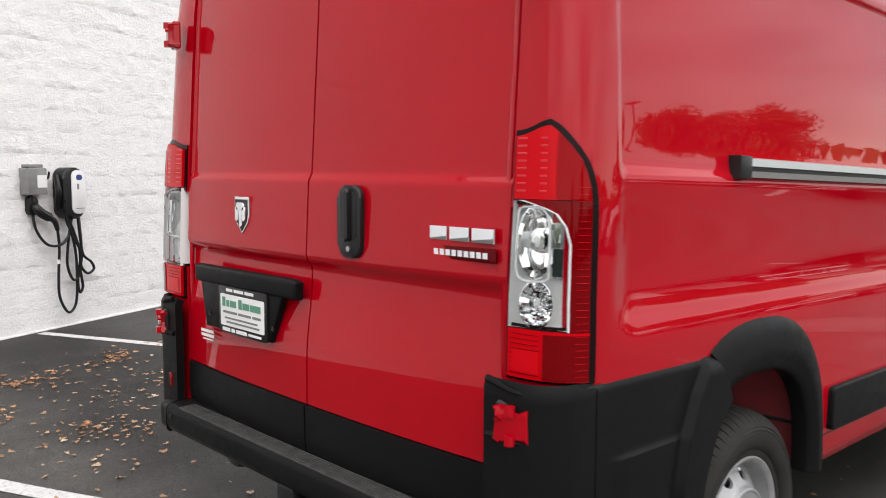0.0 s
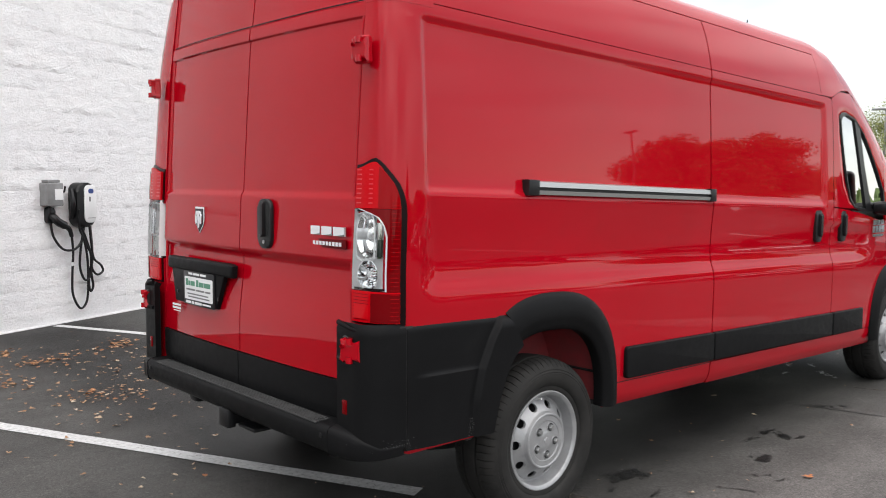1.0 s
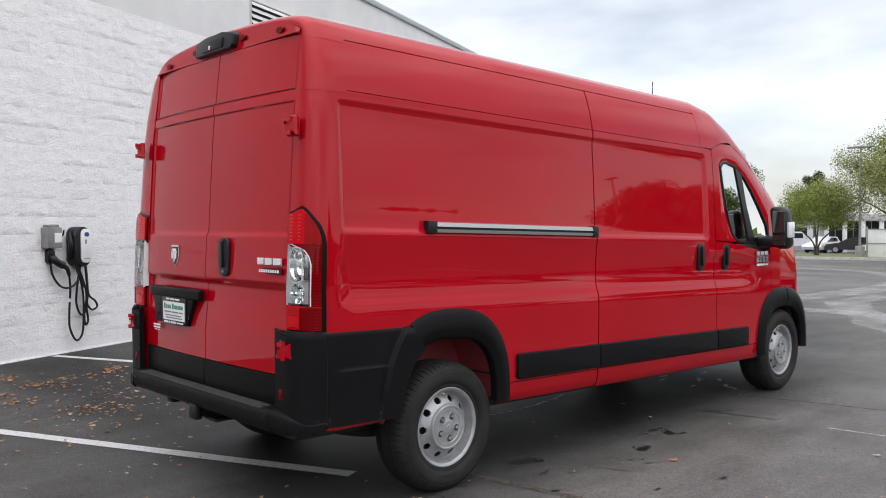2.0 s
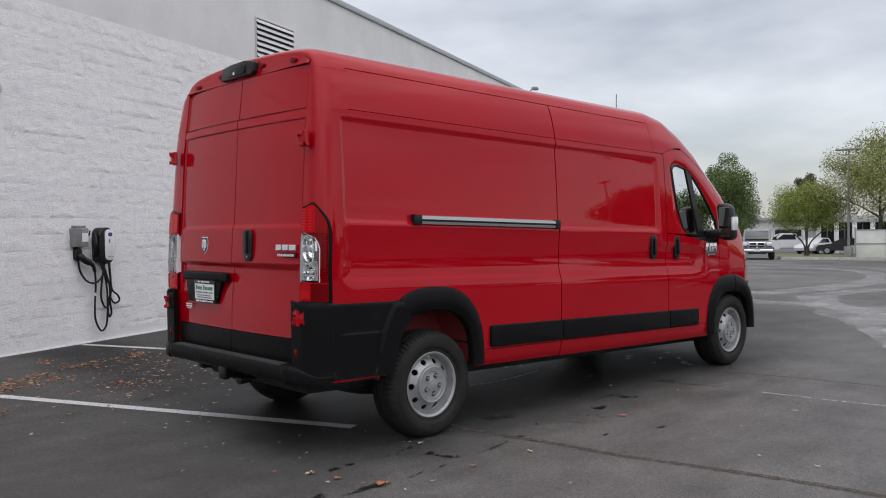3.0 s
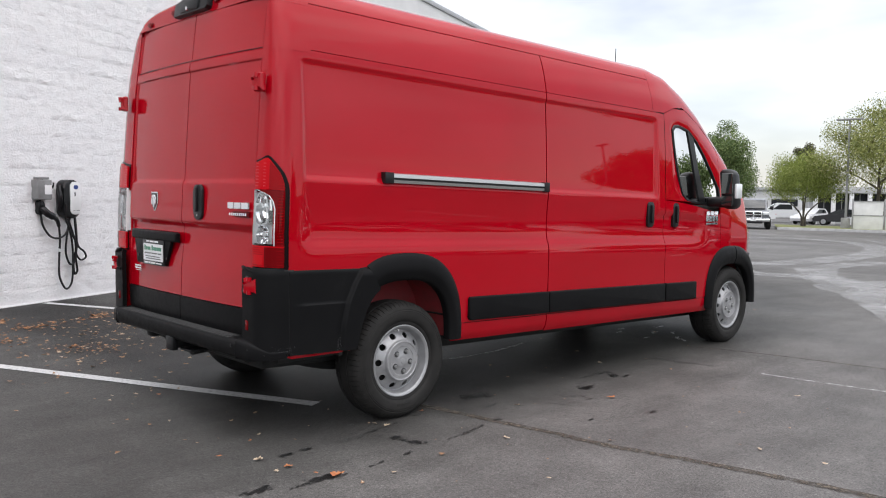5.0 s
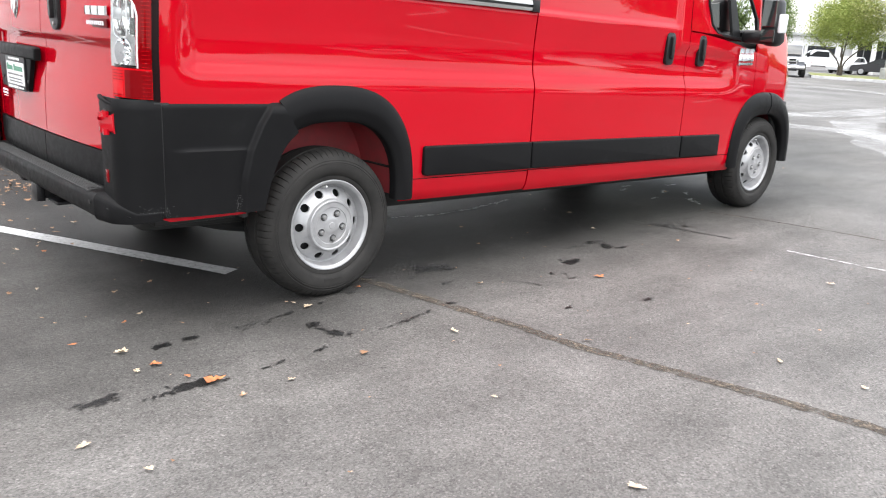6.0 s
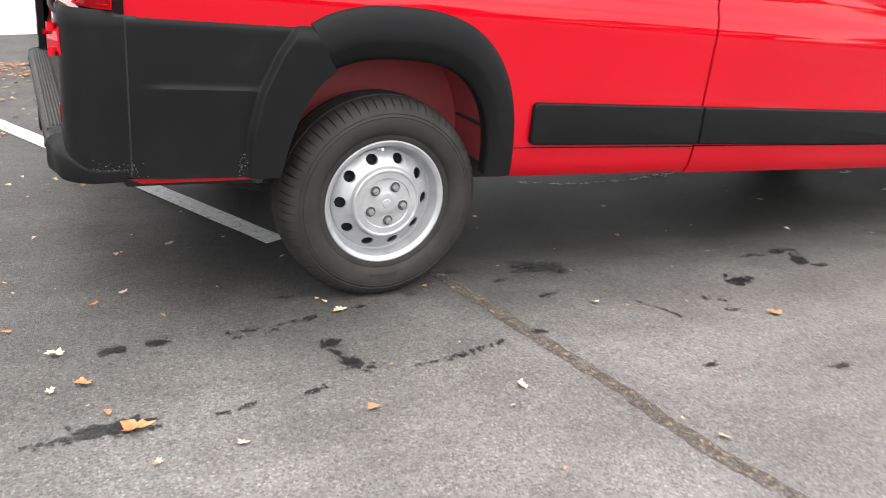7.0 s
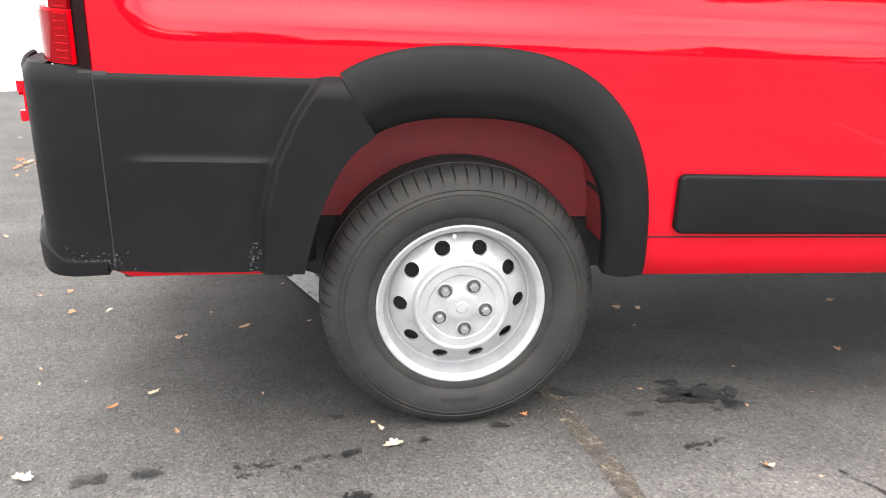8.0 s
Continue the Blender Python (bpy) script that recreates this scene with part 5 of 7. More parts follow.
for k, w in enumerate((0.062, 0.068, 0.074)):
    x0 = (-0.112, -0.040, 0.038)[k]
    part("badge_block", prism([(x0, -0.018), (x0 + w, -0.018), (x0 + w, 0.018), (x0, 0.018)], 0.010, zmat(bx, -0.668, 1.300), 0.003), CHROME, van, "raised chrome badge block")
badge = part("badge_bar", prism(rounded(0.225, 0.034, 0.004, 2), 0.006, zmat(bx, -0.672, 1.252), 0.001), LENS_DARK, van, "dark red badge strip")
text_bars([(-0.10 + 0.0215 * k, -0.10 + 0.0215 * k + 0.016, 0.0, 0.015) for k in range(9)], zmat(bx - 0.006, -0.672, 1.252), CHROME, badge, t=0.003)
# shield emblem on the left door
ex = RX(1.31) + 0.008
shield = [(-0.046, 0.060), (0.046, 0.060), (0.046, 0.0), (0.036, -0.030), (0.0, -0.066), (-0.036, -0.030), (-0.046, 0.0)]
emblem = part("emblem", prism(shield, 0.008, zmat(ex, 0.362, 1.308), 0.003), CHROME, van, "chrome shield emblem")
part("emblem_field", prism([(x * 0.82, y * 0.84) for x, y in shield], 0.003, zmat(ex - 0.0078, 0.362, 1.308)), BLACK, emblem)
bm = prism(rounded(0.05, 0.030, 0.012, 4, 0, 0.026), 0.006, zmat(ex - 0.010, 0.362, 1.308), 0.002)
for s_ in (-1, 1):
    prism(rounded(0.020, 0.050, 0.009, 4, s_ * 0.022, 0.002), 0.006, zmat(ex - 0.010, 0.362, 1.308), 0.002, bm=bm)
prism(rounded(0.018, 0.060, 0.008, 4, 0, -0.012), 0.005, zmat(ex - 0.010, 0.362, 1.308), 0.002, bm=bm)
part("emblem_relief", bm, CHROME, emblem)

# number plate holder
px = RX(1.0) + 0.006
holder = part("plate_holder", prism([(-0.225, -0.09), (0.195, -0.09), (0.285, 0.09), (-0.265, 0.09)], 0.022, zmat(px, 0.355, 0.995), 0.010), PLASTIC, van, "black plastic plate holder")
part("plate_lamp_bar", prism([(-0.315, -0.022), (-0.30, -0.030), (0.325, -0.032), (0.332, 0.022), (0.30, 0.030), (-0.31, 0.030)], 0.032, zmat(px, 0.325, 1.093), 0.012, 3), PLASTIC, holder, "black plate lamp bar")
frame_ = part("plate_frame", prism(rounded(0.308, 0.160, 0.010), 0.007, zmat(px - 0.022, 0.315, 0.984), 0.002), BLACK, holder, "black plate frame")
part("plate_card", prism(rounded(0.280, 0.108, 0.006, 3), 0.002, zmat(px - 0.0285, 0.315, 0.983)), WHITE, frame_, "white dealer plate card")
pm = zmat(px - 0.0305, 0.315, 0.983)
text_bars([(-0.125, -0.105, 0.028, 0.032), (-0.098, -0.080, 0.024, 0.022), (-0.074, -0.035, 0.024, 0.022), (-0.018, 0.002, 0.028, 0.032), (0.008, 0.05, 0.024, 0.022), (0.056, 0.12, 0.024, 0.022)], pm, GREEN, frame_)
text_bars([(-0.12, -0.03, -0.006, 0.008), (-0.02, 0.06, -0.006, 0.008), (0.07, 0.12, -0.006, 0.008), (-0.11, 0.10, -0.026, 0.006), (-0.10, 0.11, -0.040, 0.006)], pm, INK, frame_)
text_bars([(-0.10, -0.06, 0.068, 0.010), (-0.05, 0.01, 0.068, 0.010), (0.02, 0.075, 0.068, 0.010), (-0.13, -0.08, -0.068, 0.012), (-0.07, -0.05, -0.068, 0.012), (-0.04, 0.03, -0.068, 0.012), (0.04, 0.12, -0.068, 0.008)], zmat(px - 0.0288, 0.315, 0.984), WHITE, frame_)
for y_ in (0.135, 0.545):
    part("screw", lathe([(0.008, 0), (0.008, 0.004), (0, 0.004)], 10), BLACK, holder).matrix_basis = zmat(px - 0.022, y_, 0.955) @ Matrix.Rotation(radians(90), 4, "X")
text_bars([(-0.045, 0.045, 0.016, 0.010), (-0.045, 0.045, 0.0, 0.010), (-0.035, 0.04, -0.014, 0.004)], zmat(RX(0.86) + 0.002, 0.60, 0.865), WHITE, van, "dealer_sticker")

# roof rear: camera housing and marker lamps
bm = prism([(-0.205, -0.052), (0.200, -0.052), (0.222, -0.034), (0.226, 0.020), (0.214, 0.034), (0.09, 0.050), (-0.10, 0.050), (-0.205, 0.030)], 0.080, zmat(-0.80, 0.020, 2.492) @ Matrix.Rotation(radians(-8), 4, "X"), 0.008, 2)
box(-0.895, -0.86, -0.10, 0.13, 2.462, 2.520, 0.006, bm=bm)
cam_box = part("rear_camera_housing", bm, BLACK, van, "black camera housing")
part("camera_lens", lathe([(0.012, 0), (0.012, 0.006), (0.0, 0.006)], 14), CHROME, cam_box).matrix_basis = zmat(-0.897, 0.02, 2.476) @ Matrix.Rotation(radians(90), 4, "X")
for y, zl in ((0.635, 2.462), (0.285, 2.492), (-0.262, 2.492), (-0.640, 2.468)):
    base = part("marker_lamp", prism(rounded(0.100, 0.036, 0.016), 0.018, zmat(-0.822, y, zl), 0.006), RIM_AND_SHADE, van, "small red roof marker lamp")
    part("marker_lens", prism(rounded(0.068, 0.026, 0.012), 0.022, zmat(-0.836, y, zl + 0.002), 0.009, 3), LENS_MID, base, "domed red lens")
part("aerial", tube([(3.47, 0.0, 2.30), (3.484, 0.0, 2.775)], 0.004, 6, 1), BLACK, van, "thin black roof aerial")

# side furniture, right and left
for sign in (-1, 1):
    Sg = lambda x, z, out: (x, sign * out, z - RAKE * x)
    bm = bmesh.new()
    rail_prof = [(0.957, 1.435), (0.990, 1.435), (0.994, 1.452), (0.966, 1.455), (0.966, 1.465), (0.994, 1.467), (0.9905, 1.489), (0.957, 1.494)]
    xs = (-0.105, 1.275)
    rings = [[bm.verts.new(Sg(x, z, y)) for y, z in rail_prof] for x in xs]
    for j in range(len(rail_prof)):
        bm.faces.new((rings[0][j], rings[0][(j + 1) % 8], rings[1][(j + 1) % 8], rings[1][j]))
    rail = part("slide_rail", bm, ALU, van, "aluminium sliding door rail", 25)
    # black strip laid in the slot in place of the shade inside it
    part("rail_slot_shade", prism([(x, z - RAKE * x) for x, z in ((-0.104, 1.4535), (1.274, 1.4535), (1.274, 1.4668), (-0.104, 1.4668))], 0.018, Matrix(((1, 0, 0, 0), (0, 0, sign, sign * 0.964), (0, 1, 0, 0), (0, 0, 0, 1)))), BLACK, rail, "black strip for the shade in the rail slot")
    for x0, x1 in ((-0.172, -0.104), (1.274, 1.330)):
        part("rail_end", prism([(x0, 1.430 - RAKE * x0), (x1, 1.430 - RAKE * x1), (x1, 1.496 - RAKE * x1), (x0, 1.496 - RAKE * x0)], 0.045, Matrix(((1, 0, 0, 0), (0, 0, sign, sign * 0.953), (0, 1, 0, 0), (0, 0, 0, 1))), 0.006), BLACK, rail, "black rail end cap")
    # rubbing strips
    for x0, x1 in ((0.532, CUT1 - 0.004), (CUT1 + 0.004, 2.855), (2.87, 3.362)):
        zl, zh = (lambda x: 0.572 - 0.002 * x), (lambda x: 0.726 - 0.003 * x)
        outline = []
        for cx, cz, a0, r in ((x1, 1, 0, 0.009), (x0, 1, 90, 0.018 if x0 < 1 else 0.009), (x0, 0, 180, 0.020 if x0 < 1 else 0.009), (x1, 0, 270, 0.009)):
            for k in range(5):
                a = radians(a0 + 90 * k / 4)
                px_ = cx + (-r if cx == x1 else r) + r * math.cos(a)
                pz_ = (zh(px_) - r if cz else zl(px_) + r) + r * math.sin(a)
                outline.append((px_, pz_ - RAKE * px_))
        part("rub_strip", prism(outline, 0.040, Matrix(((1, 0, 0, 0), (0, 0, sign, sign * 0.968), (0, 1, 0, 0), (0, 0, 0, 1))), 0.008, 4), PLASTIC, van, "black plastic rubbing strip", 30)
    # handles
    for x in (2.645, 3.025):
        hm = Matrix(((1, 0, 0, x), (0, 0, sign, sign * 0.962), (0, 1, 0, 1.292 - RAKE * x), (0, 0, 0, 1)))
        h_ = part("side_door_handle", prism(rounded(0.088, 0.205, 0.028), 0.022, hm, 0.006), BLACK, van, "black recessed door handle")
        part("handle_grip", prism(rounded(0.03, 0.15, 0.014), 0.022, hm @ Matrix.Translation((0.004, 0.008, 0.018)), 0.007), BLACK, h_)
    # model badge: plain bars
    bmx = Matrix(((1, 0, 0, 3.62), (0, 0, sign, sign * 0.984), (0, 1, 0, 1.19), (0, 0, 0, 1)))
    text_bars([(-0.10, -0.04, 0.03, 0.035), (-0.03, 0.03, 0.03, 0.035), (0.04, 0.10, 0.03, 0.035), (-0.105, -0.06, -0.018, 0.05), (-0.052, -0.004, -0.018, 0.05), (0.004, 0.052, -0.018, 0.05), (0.06, 0.105, -0.018, 0.05), (-0.10, 0.10, -0.062, 0.018)], bmx, CHROME, van, "side_badge", 0.006)
    # mirror
    MY = lambda a, b: (min(sign * a, sign * b), max(sign * a, sign * b))
    bm = box(3.530, 3.68, *MY(1.100, 1.245), 1.262, 1.612, 0.055, 4)
    for v in bm.verts:
        v.co.x += 0.25 * (v.co.z - 1.44) * -0.25
        v.co.y -= sign * max(0.0, v.co.z - 1.50) * 0.30
    mir = part("door_mirror", bm, BLACK, van, "large black door mirror")
    part("mirror_glass", box(3.522, 3.537, *MY(1.118, 1.222), 1.395, 1.575, 0.004, 1), PRIVACY, mir, "flat mirror glass")
    part("mirror_glass", box(3.526, 3.540, *MY(1.118, 1.222), 1.292, 1.378, 0.004, 1), PRIVACY, mir, "small wide-angle mirror glass")
    part("mirror_arm", box(3.54, 3.66, *MY(0.96, 1.16), 1.275, 1.37, 0.03, 3), BLACK, mir)
    part("turn_lamp", box(3.555, 3.655, *MY(1.225, 1.252), 1.355, 1.485, 0.010, 2), FROST, mir, "pale turn lamp")
part("fuel_flap", prism(rounded(0.17, 0.17, 0.02), 0.003, Matrix(((1, 0, 0, 2.2), (0, 0, 1, 0.975), (0, 1, 0, 1.2), (0, 0, 0, 1)))), PAINT, van)

# underside: tow receiver, hooks, axle, springs, exhaust
hitch = part("tow_receiver", box(-1.03, -0.70, -0.032, 0.032, 0.42, 0.485, 0.006), BLACK, van, "black tow hitch receiver")
part("hitch_collar", box(-1.045, -1.005, -0.043, 0.043, 0.410, 0.495, 0.006), BLACK, hitch)
part("hitch_plate", box(-1.0, -0.85, -0.19, -0.05, 0.415, 0.43, 0.004), BLACK, hitch)
part("hitch_beam", tube([(-0.86, 0.62, 0.44), (-0.86, -0.62, 0.44)], 0.035, 10, 1), DARK, hitch)
part("safety_chain_loop", tube([(-0.95, 0.08, 0.45), (-0.98, 0.11, 0.41), (-0.96, 0.15, 0.41), (-0.90, 0.15, 0.46)], 0.010, 7, 5), BLACK, hitch)
part("tow_hook", box(-0.99, -0.88, 0.37, 0.46, 0.43, 0.50, 0.02, 2), BLACK, van, "black tow hook bracket")
part("rear_axle", tube([(0, -0.72, 0.35), (0, 0.72, 0.35)], 0.045, 12, 1), DARK, van)
for sign in (-1, 1):
    part("leaf_spring", tube([(-0.66, sign * 0.55, 0.42), (-0.3, sign * 0.55, 0.31), (0, sign * 0.55, 0.29), (0.45, sign * 0.55, 0.34)], 0.03, 8, 5), DARK, van)
part("exhaust", tube([(-0.75, 0.30, 0.33), (0.1, 0.35, 0.36), (1.0, 0.1, 0.33), (2.6, 0.1, 0.32)], 0.035, 10, 5), DARK, van)


# wheels
def disc_with_holes(n_holes, r_in, r_out, r_hole, y_of, depth=0.012, squash_=0.86):
    bm = bmesh.new()
    half = math.pi / n_holes
    rc = (r_in + r_out) / 2
    per = 6
    for k in range(n_holes):
        a0 = 2 * math.pi * k / n_holes
        edge = []
        for j in range(per):
            edge.append((r_in, -half + 2 * half * j / per))
        for j in range(per):
            edge.append((r_in + (r_out - r_in) * j / per, half))
        for j in range(per):
            edge.append((r_out, half - 2 * half * j / per))
        for j in range(per):
            edge.append((r_out - (r_out - r_in) * j / per, -half))
        outer = [bm.verts.new((r * math.cos(a0 + a), y_of(r), r * math.sin(a0 + a))) for r, a in edge]
        inner, back = [], []
        for r, a in edge:
            u, v = r * math.cos(a) - rc, r * math.sin(a)
            ln = math.hypot(u, v)
            u, v = rc + u / ln * r_hole * squash_, v / ln * r_hole
            rr, aa = math.hypot(u, v), math.atan2(v, u)
            inner.append(bm.verts.new((rr * math.cos(a0 + aa), y_of(rr) + 0.001, rr * math.sin(a0 + aa))))
            back.append(bm.verts.new((rr * math.cos(a0 + aa), y_of(rr) + depth, rr * math.sin(a0 + aa))))
        m_ = len(edge)
        for j in range(m_):
            bm.faces.new((outer[j], outer[(j + 1) % m_], inner[(j + 1) % m_], inner[j]))
            bm.faces.new((inner[j], inner[(j + 1) % m_], back[(j + 1) % m_], back[j]))
    bmesh.ops.remove_doubles(bm, verts=bm.verts, dist=0.0004)
    return bm


def make_wheel():
    """The wheel stands at the origin; its outer face looks towards -y."""
    y_disc = lambda r: float(np.interp(r, [0.118, 0.130, 0.140, 0.172, 0.184], [-0.006, 0.003, 0.011, 0.037, 0.045]))
    bm = disc_with_holes(10, 0.130, 0.182, 0.0205, y_disc)
    lathe([(0.182, y_disc(0.182)), (0.186, 0.049), (0.1905, 0.048), (0.1945, 0.038), (0.1965, 0.020), (0.2005, 0.012), (0.2015, 0.004), (0.2065, -0.002), (0.2165, -0.0065), (0.2205, -0.0055), (0.2215, -0.002), (0.2215, 0.004), (0.214, 0.010)], 60, bm)
    lathe([(0.2005, 0.02), (0.198, 0.06), (0.185, 0.10), (0.185, 0.17), (0.21, 0.19)], 60, bm)
    lathe([(0.130, y_disc(0.130)), (0.126, -0.004), (0.1235, -0.0115), (0.120, -0.0145), (0.115, -0.0145), (0.111, -0.0115), (0.104, -0.0112), (0.090, -0.0112), (0.087, -0.0085), (0.046, -0.0085), (0.041, -0.0112), (0.030, -0.0135), (0.018, -0.0140), (0.0, -0.0140)], 60, bm)
    wheel = part("wheel", bm, STEEL, None, "silver painted steel wheel", 30)
    prof = [(0.205, 0.012), (0.216, 0.000), (0.224, -0.004), (0.235, -0.008), (0.242, -0.0075), (0.244, -0.012), (0.262, -0.021), (0.285, -0.025), (0.300, -0.0235), (0.3015, -0.0215), (0.3035, -0.0215), (0.305, -0.023), (0.312, -0.021), (0.3135, -0.019), (0.3155, -0.019), (0.317, -0.0205), (0.328, -0.015), (0.340, -0.006), (0.350, 0.006), (0.357, 0.022), (0.361, 0.042), (0.3625, 0.062), (0.353, 0.064), (0.353, 0.071), (0.3635, 0.073), (0.365, 0.090), (0.365, 0.118), (0.3635, 0.135), (0.353, 0.137), (0.353, 0.144), (0.3625, 0.146), (0.361, 0.165), (0.355, 0.188), (0.340, 0.212), (0.30, 0.228), (0.24, 0.215), (0.205, 0.19)]
    bm = bmesh.new()
    n = 414
    rings = []
    for r, y in prof:
        ring = []
        for k in range(n):
            a = 2 * math.pi * (k // 6 + (0.0, 0.05, 0.10, 0.15, 0.43, 0.72)[k % 6]) / (n // 6)
            rr = r
            if 0.336 < r and (y < 0.060 or y > 0.148) and k % 6 in (1, 2):
                rr = r - (0.008 if r > 0.345 else 0.004)
            v = Vector((rr * math.cos(a), y, rr * math.sin(a)))
            if v.z < -0.352:
                v.y += (-0.352 - v.z) * (-0.8 if y < 0.1 else 0.8)
                v.z = -0.355
            ring.append(bm.verts.new(v))
        rings.append(ring)
    for a, b in zip(rings, rings[1:]):
        for k in range(n):
            bm.faces.new((a[k], a[(k + 1) % n], b[(k + 1) % n], b[k]))
    tyre = part("tyre", bm, RUBBER, wheel, "dusty black tyre", 40)
    part("lettering_patch", prism([(0.262 * math.cos(a), 0.262 * math.sin(a)) for a in np.linspace(-1.75, -1.38, 12)] + [(0.280 * math.cos(a), 0.280 * math.sin(a)) for a in np.linspace(-1.38, -1.75, 12)], 0.0015, Matrix.Translation((0, -0.0225, 0)) @ Matrix.Rotation(radians(90), 4, "X")), RUBBER, tyre)
    part("brake_drum", lathe([(0.0, 0.068), (0.176, 0.071), (0.182, 0.083), (0.182, 0.15), (0.0, 0.15)], 32), DARK, wheel, "dark brake drum")
    for k in range(5):
        a = radians(72 * k + 62)
        c = (0.0635 * math.cos(a), -0.020, 0.0635 * math.sin(a))
        part("lug_nut", lathe([(0.0118, 0.012), (0.0118, 0.001), (0.009, -0.004), (0.0, -0.0045)], 6, center=c), NUT, wheel, "hexagonal lug nut")
        # flat dark disc on the hub paints the shade of the nut's recess
        part("lug_recess_shade", lathe([(0.0, 0.0108), (0.0185, 0.0108), (0.0190, 0.0122)], 20, center=c), NUTSHADE, wheel)
        part("recess_ring", lathe([(0.0176, 0.012), (0.0188, 0.0092), (0.0212, 0.0092), (0.0224, 0.012)], 20, center=c), STEEL, wheel)
    part("valve_stem", tube([(-0.02, 0.045, 0.180), (-0.022, 0.000, 0.190)], 0.0045, 8, 1), WHITE, wheel, "small valve stem")
    part("hub_emblem", lathe([(0.017, -0.0136), (0.014, -0.0160), (0.004, -0.0166), (0.0, -0.0166)], 24), STEEL, wheel)
    return wheel


w1 = make_wheel()
w1.parent = van
w1.matrix_basis = Matrix.Translation((0, -0.950, 0.356))
for m in (Matrix.Translation((4.038, -0.950, 0.356 + float(ground_z(4.038, 0)))), Matrix.Translation((0, 0.950, 0.356)) @ Matrix.Rotation(math.pi, 4, "Z"), Matrix.Translation((4.038, 0.950, 0.356)) @ Matrix.Rotation(math.pi, 4, "Z")):
    copy_thing(w1, m)


# ---- on the wall: blocks, louver, charger, lamps ----
def block_mesh(seed):
    """A split-face block: ragged front at about y = 0, its edges set back to the joint."""
    rnd = random.Random(seed)
    L, H, nx, nz = 0.4065, 0.1985, 11, 7
    off = Vector((rnd.uniform(0, 50), rnd.uniform(0, 50), rnd.uniform(0, 50)))
    verts, faces = [], []
    for j in range(nz):
        for i in range(nx):
            x, z = L * i / (nx - 1), H * j / (nz - 1)
            if 0 < i < nx - 1 and 0 < j < nz - 1:
                x += rnd.uniform(-0.012, 0.012)
                z += rnd.uniform(-0.009, 0.009)
            d = noise.noise(Vector((x * 8, z * 12, 0)) + off) * 0.007 + noise.noise(Vector((x * 20, z * 34, 7)) + off) * 0.008
            flat = j in (0, nz - 1)
            end = i in (0, nx - 1)
            if j == 0:
                z -= rnd.choice((0.0, 0.001, 0.002, 0.002, 0.002))
            verts.append((x, 0.006 - d * (0.2 if flat or end else 1.0) + (rnd.choice((-0.003, -0.002, 0.007)) if j == 0 else -0.003), z))
    for j in range(nz - 1):
        for i in range(nx - 1):
            faces.append((j * nx + i, j * nx + i + 1, (j + 1) * nx + i + 1, (j + 1) * nx + i))
    me = bpy.data.meshes.new("block")
    me.from_pydata(verts, [], faces)
    me.materials.append(BLOCK)
    me.polygons.foreach_set("use_smooth", [True] * len(me.polygons))
    me.set_sharp_from_angle(angle=radians(28))
    return me, verts, faces


block_kinds = [block_mesh(40 + k) for k in range(14)]
far_v, far_f = [], []
rnd = random.Random(5)
brick_list = []
for c in range(21):
    z = c * 0.2005 - 0.008
    for k in range(-36, 51):
        u = k * 0.406 + (0.203 if c % 2 else 0.0)
        kind = rnd.randrange(14)
        if -1.72 <= u <= 3.9 and z > -0.1:
            brick_list.append((kind, u, z))
        elif W_LEN0 < u < W_LEN1 - 0.42:
            base = len(far_v)
            far_v += [(x + u, y, zz + z) for x, y, zz in block_kinds[kind][1]]
            far_f += [tuple(i + base for i in q) for q in block_kinds[kind][2]]
tagged(mesh_part("far_blocks", far_v, far_f, BLOCK, wall_north, angle=28), kind="stuff")
part("wall_footing", box(W_LEN0, W_LEN1, -0.012, 0.03, -0.05, 0.012, 0.004), MORTAR, wall_north)


def wall_thing(name, label, category, u, z, out=0.0):
    ob = thing(name, label, category)
    ob.matrix_world = wall_m @ Matrix.Translation((u, -out, z))
    return ob


WP = Matrix(((1, 0, 0, 0), (0, 0, -1, 0), (0, 1, 0, 0), (0, 0, 0, 1)))  # drawn in x, z and pushed out of the wall

vent = wall_thing("wall_louver", "pale metal ventilation louver in the upper wall", "vent", 4.42, 4.66)
bm = bmesh.new()
for a in (-1, 1):
    box(a * 0.562 - 0.010, a * 0.562 + 0.010, -0.012, 0.011, -0.345, 0.345, bm=bm)
    box(-0.552, 0.552, -0.012, 0.011, a * 0.337 - 0.008, a * 0.337 + 0.008, bm=bm)
part("frame", bm, LOUVER, vent)
part("backing", box(-0.552, 0.552, 0.004, 0.0105, -0.33, 0.33), FARDARK, vent)
for k in range(7):
    z = -0.285 + 0.095 * k
    part("slat", box(-0.55, 0.55, -0.034, 0.034, -0.004, 0.004, m=Matrix.Translation((0, -0.016, z)) @ Matrix.Rotation(radians(62), 4, "X")), RENDERED, vent, "pale sloping slat")

lampw = wall_thing("wall_lamp", "small beige wall lamp on the block wall", "lamp", -1.17, 3.05)
part("shade", lathe([(0.0, -0.13), (0.04, -0.126), (0.068, -0.10), (0.076, -0.05), (0.068, 0.0), (0.03, 0.012)], 24), LOUVER, lampw)
part("back_plate", prism(rounded(0.10, 0.13, 0.02), 0.02, WP @ Matrix.Translation((0, 0, -0.015))), LOUVER, lampw)
floodl = wall_thing("flood_lamp", "small grey flood lamp on the roof corner", "lamp", 19.4, W_TOP + 0.111)
part("bracket", tube([(0, 0.05, 0), (0, 0.0, 0.10), (0.03, -0.10, 0.13)], 0.02, 8, 4), POLEMETAL, floodl)
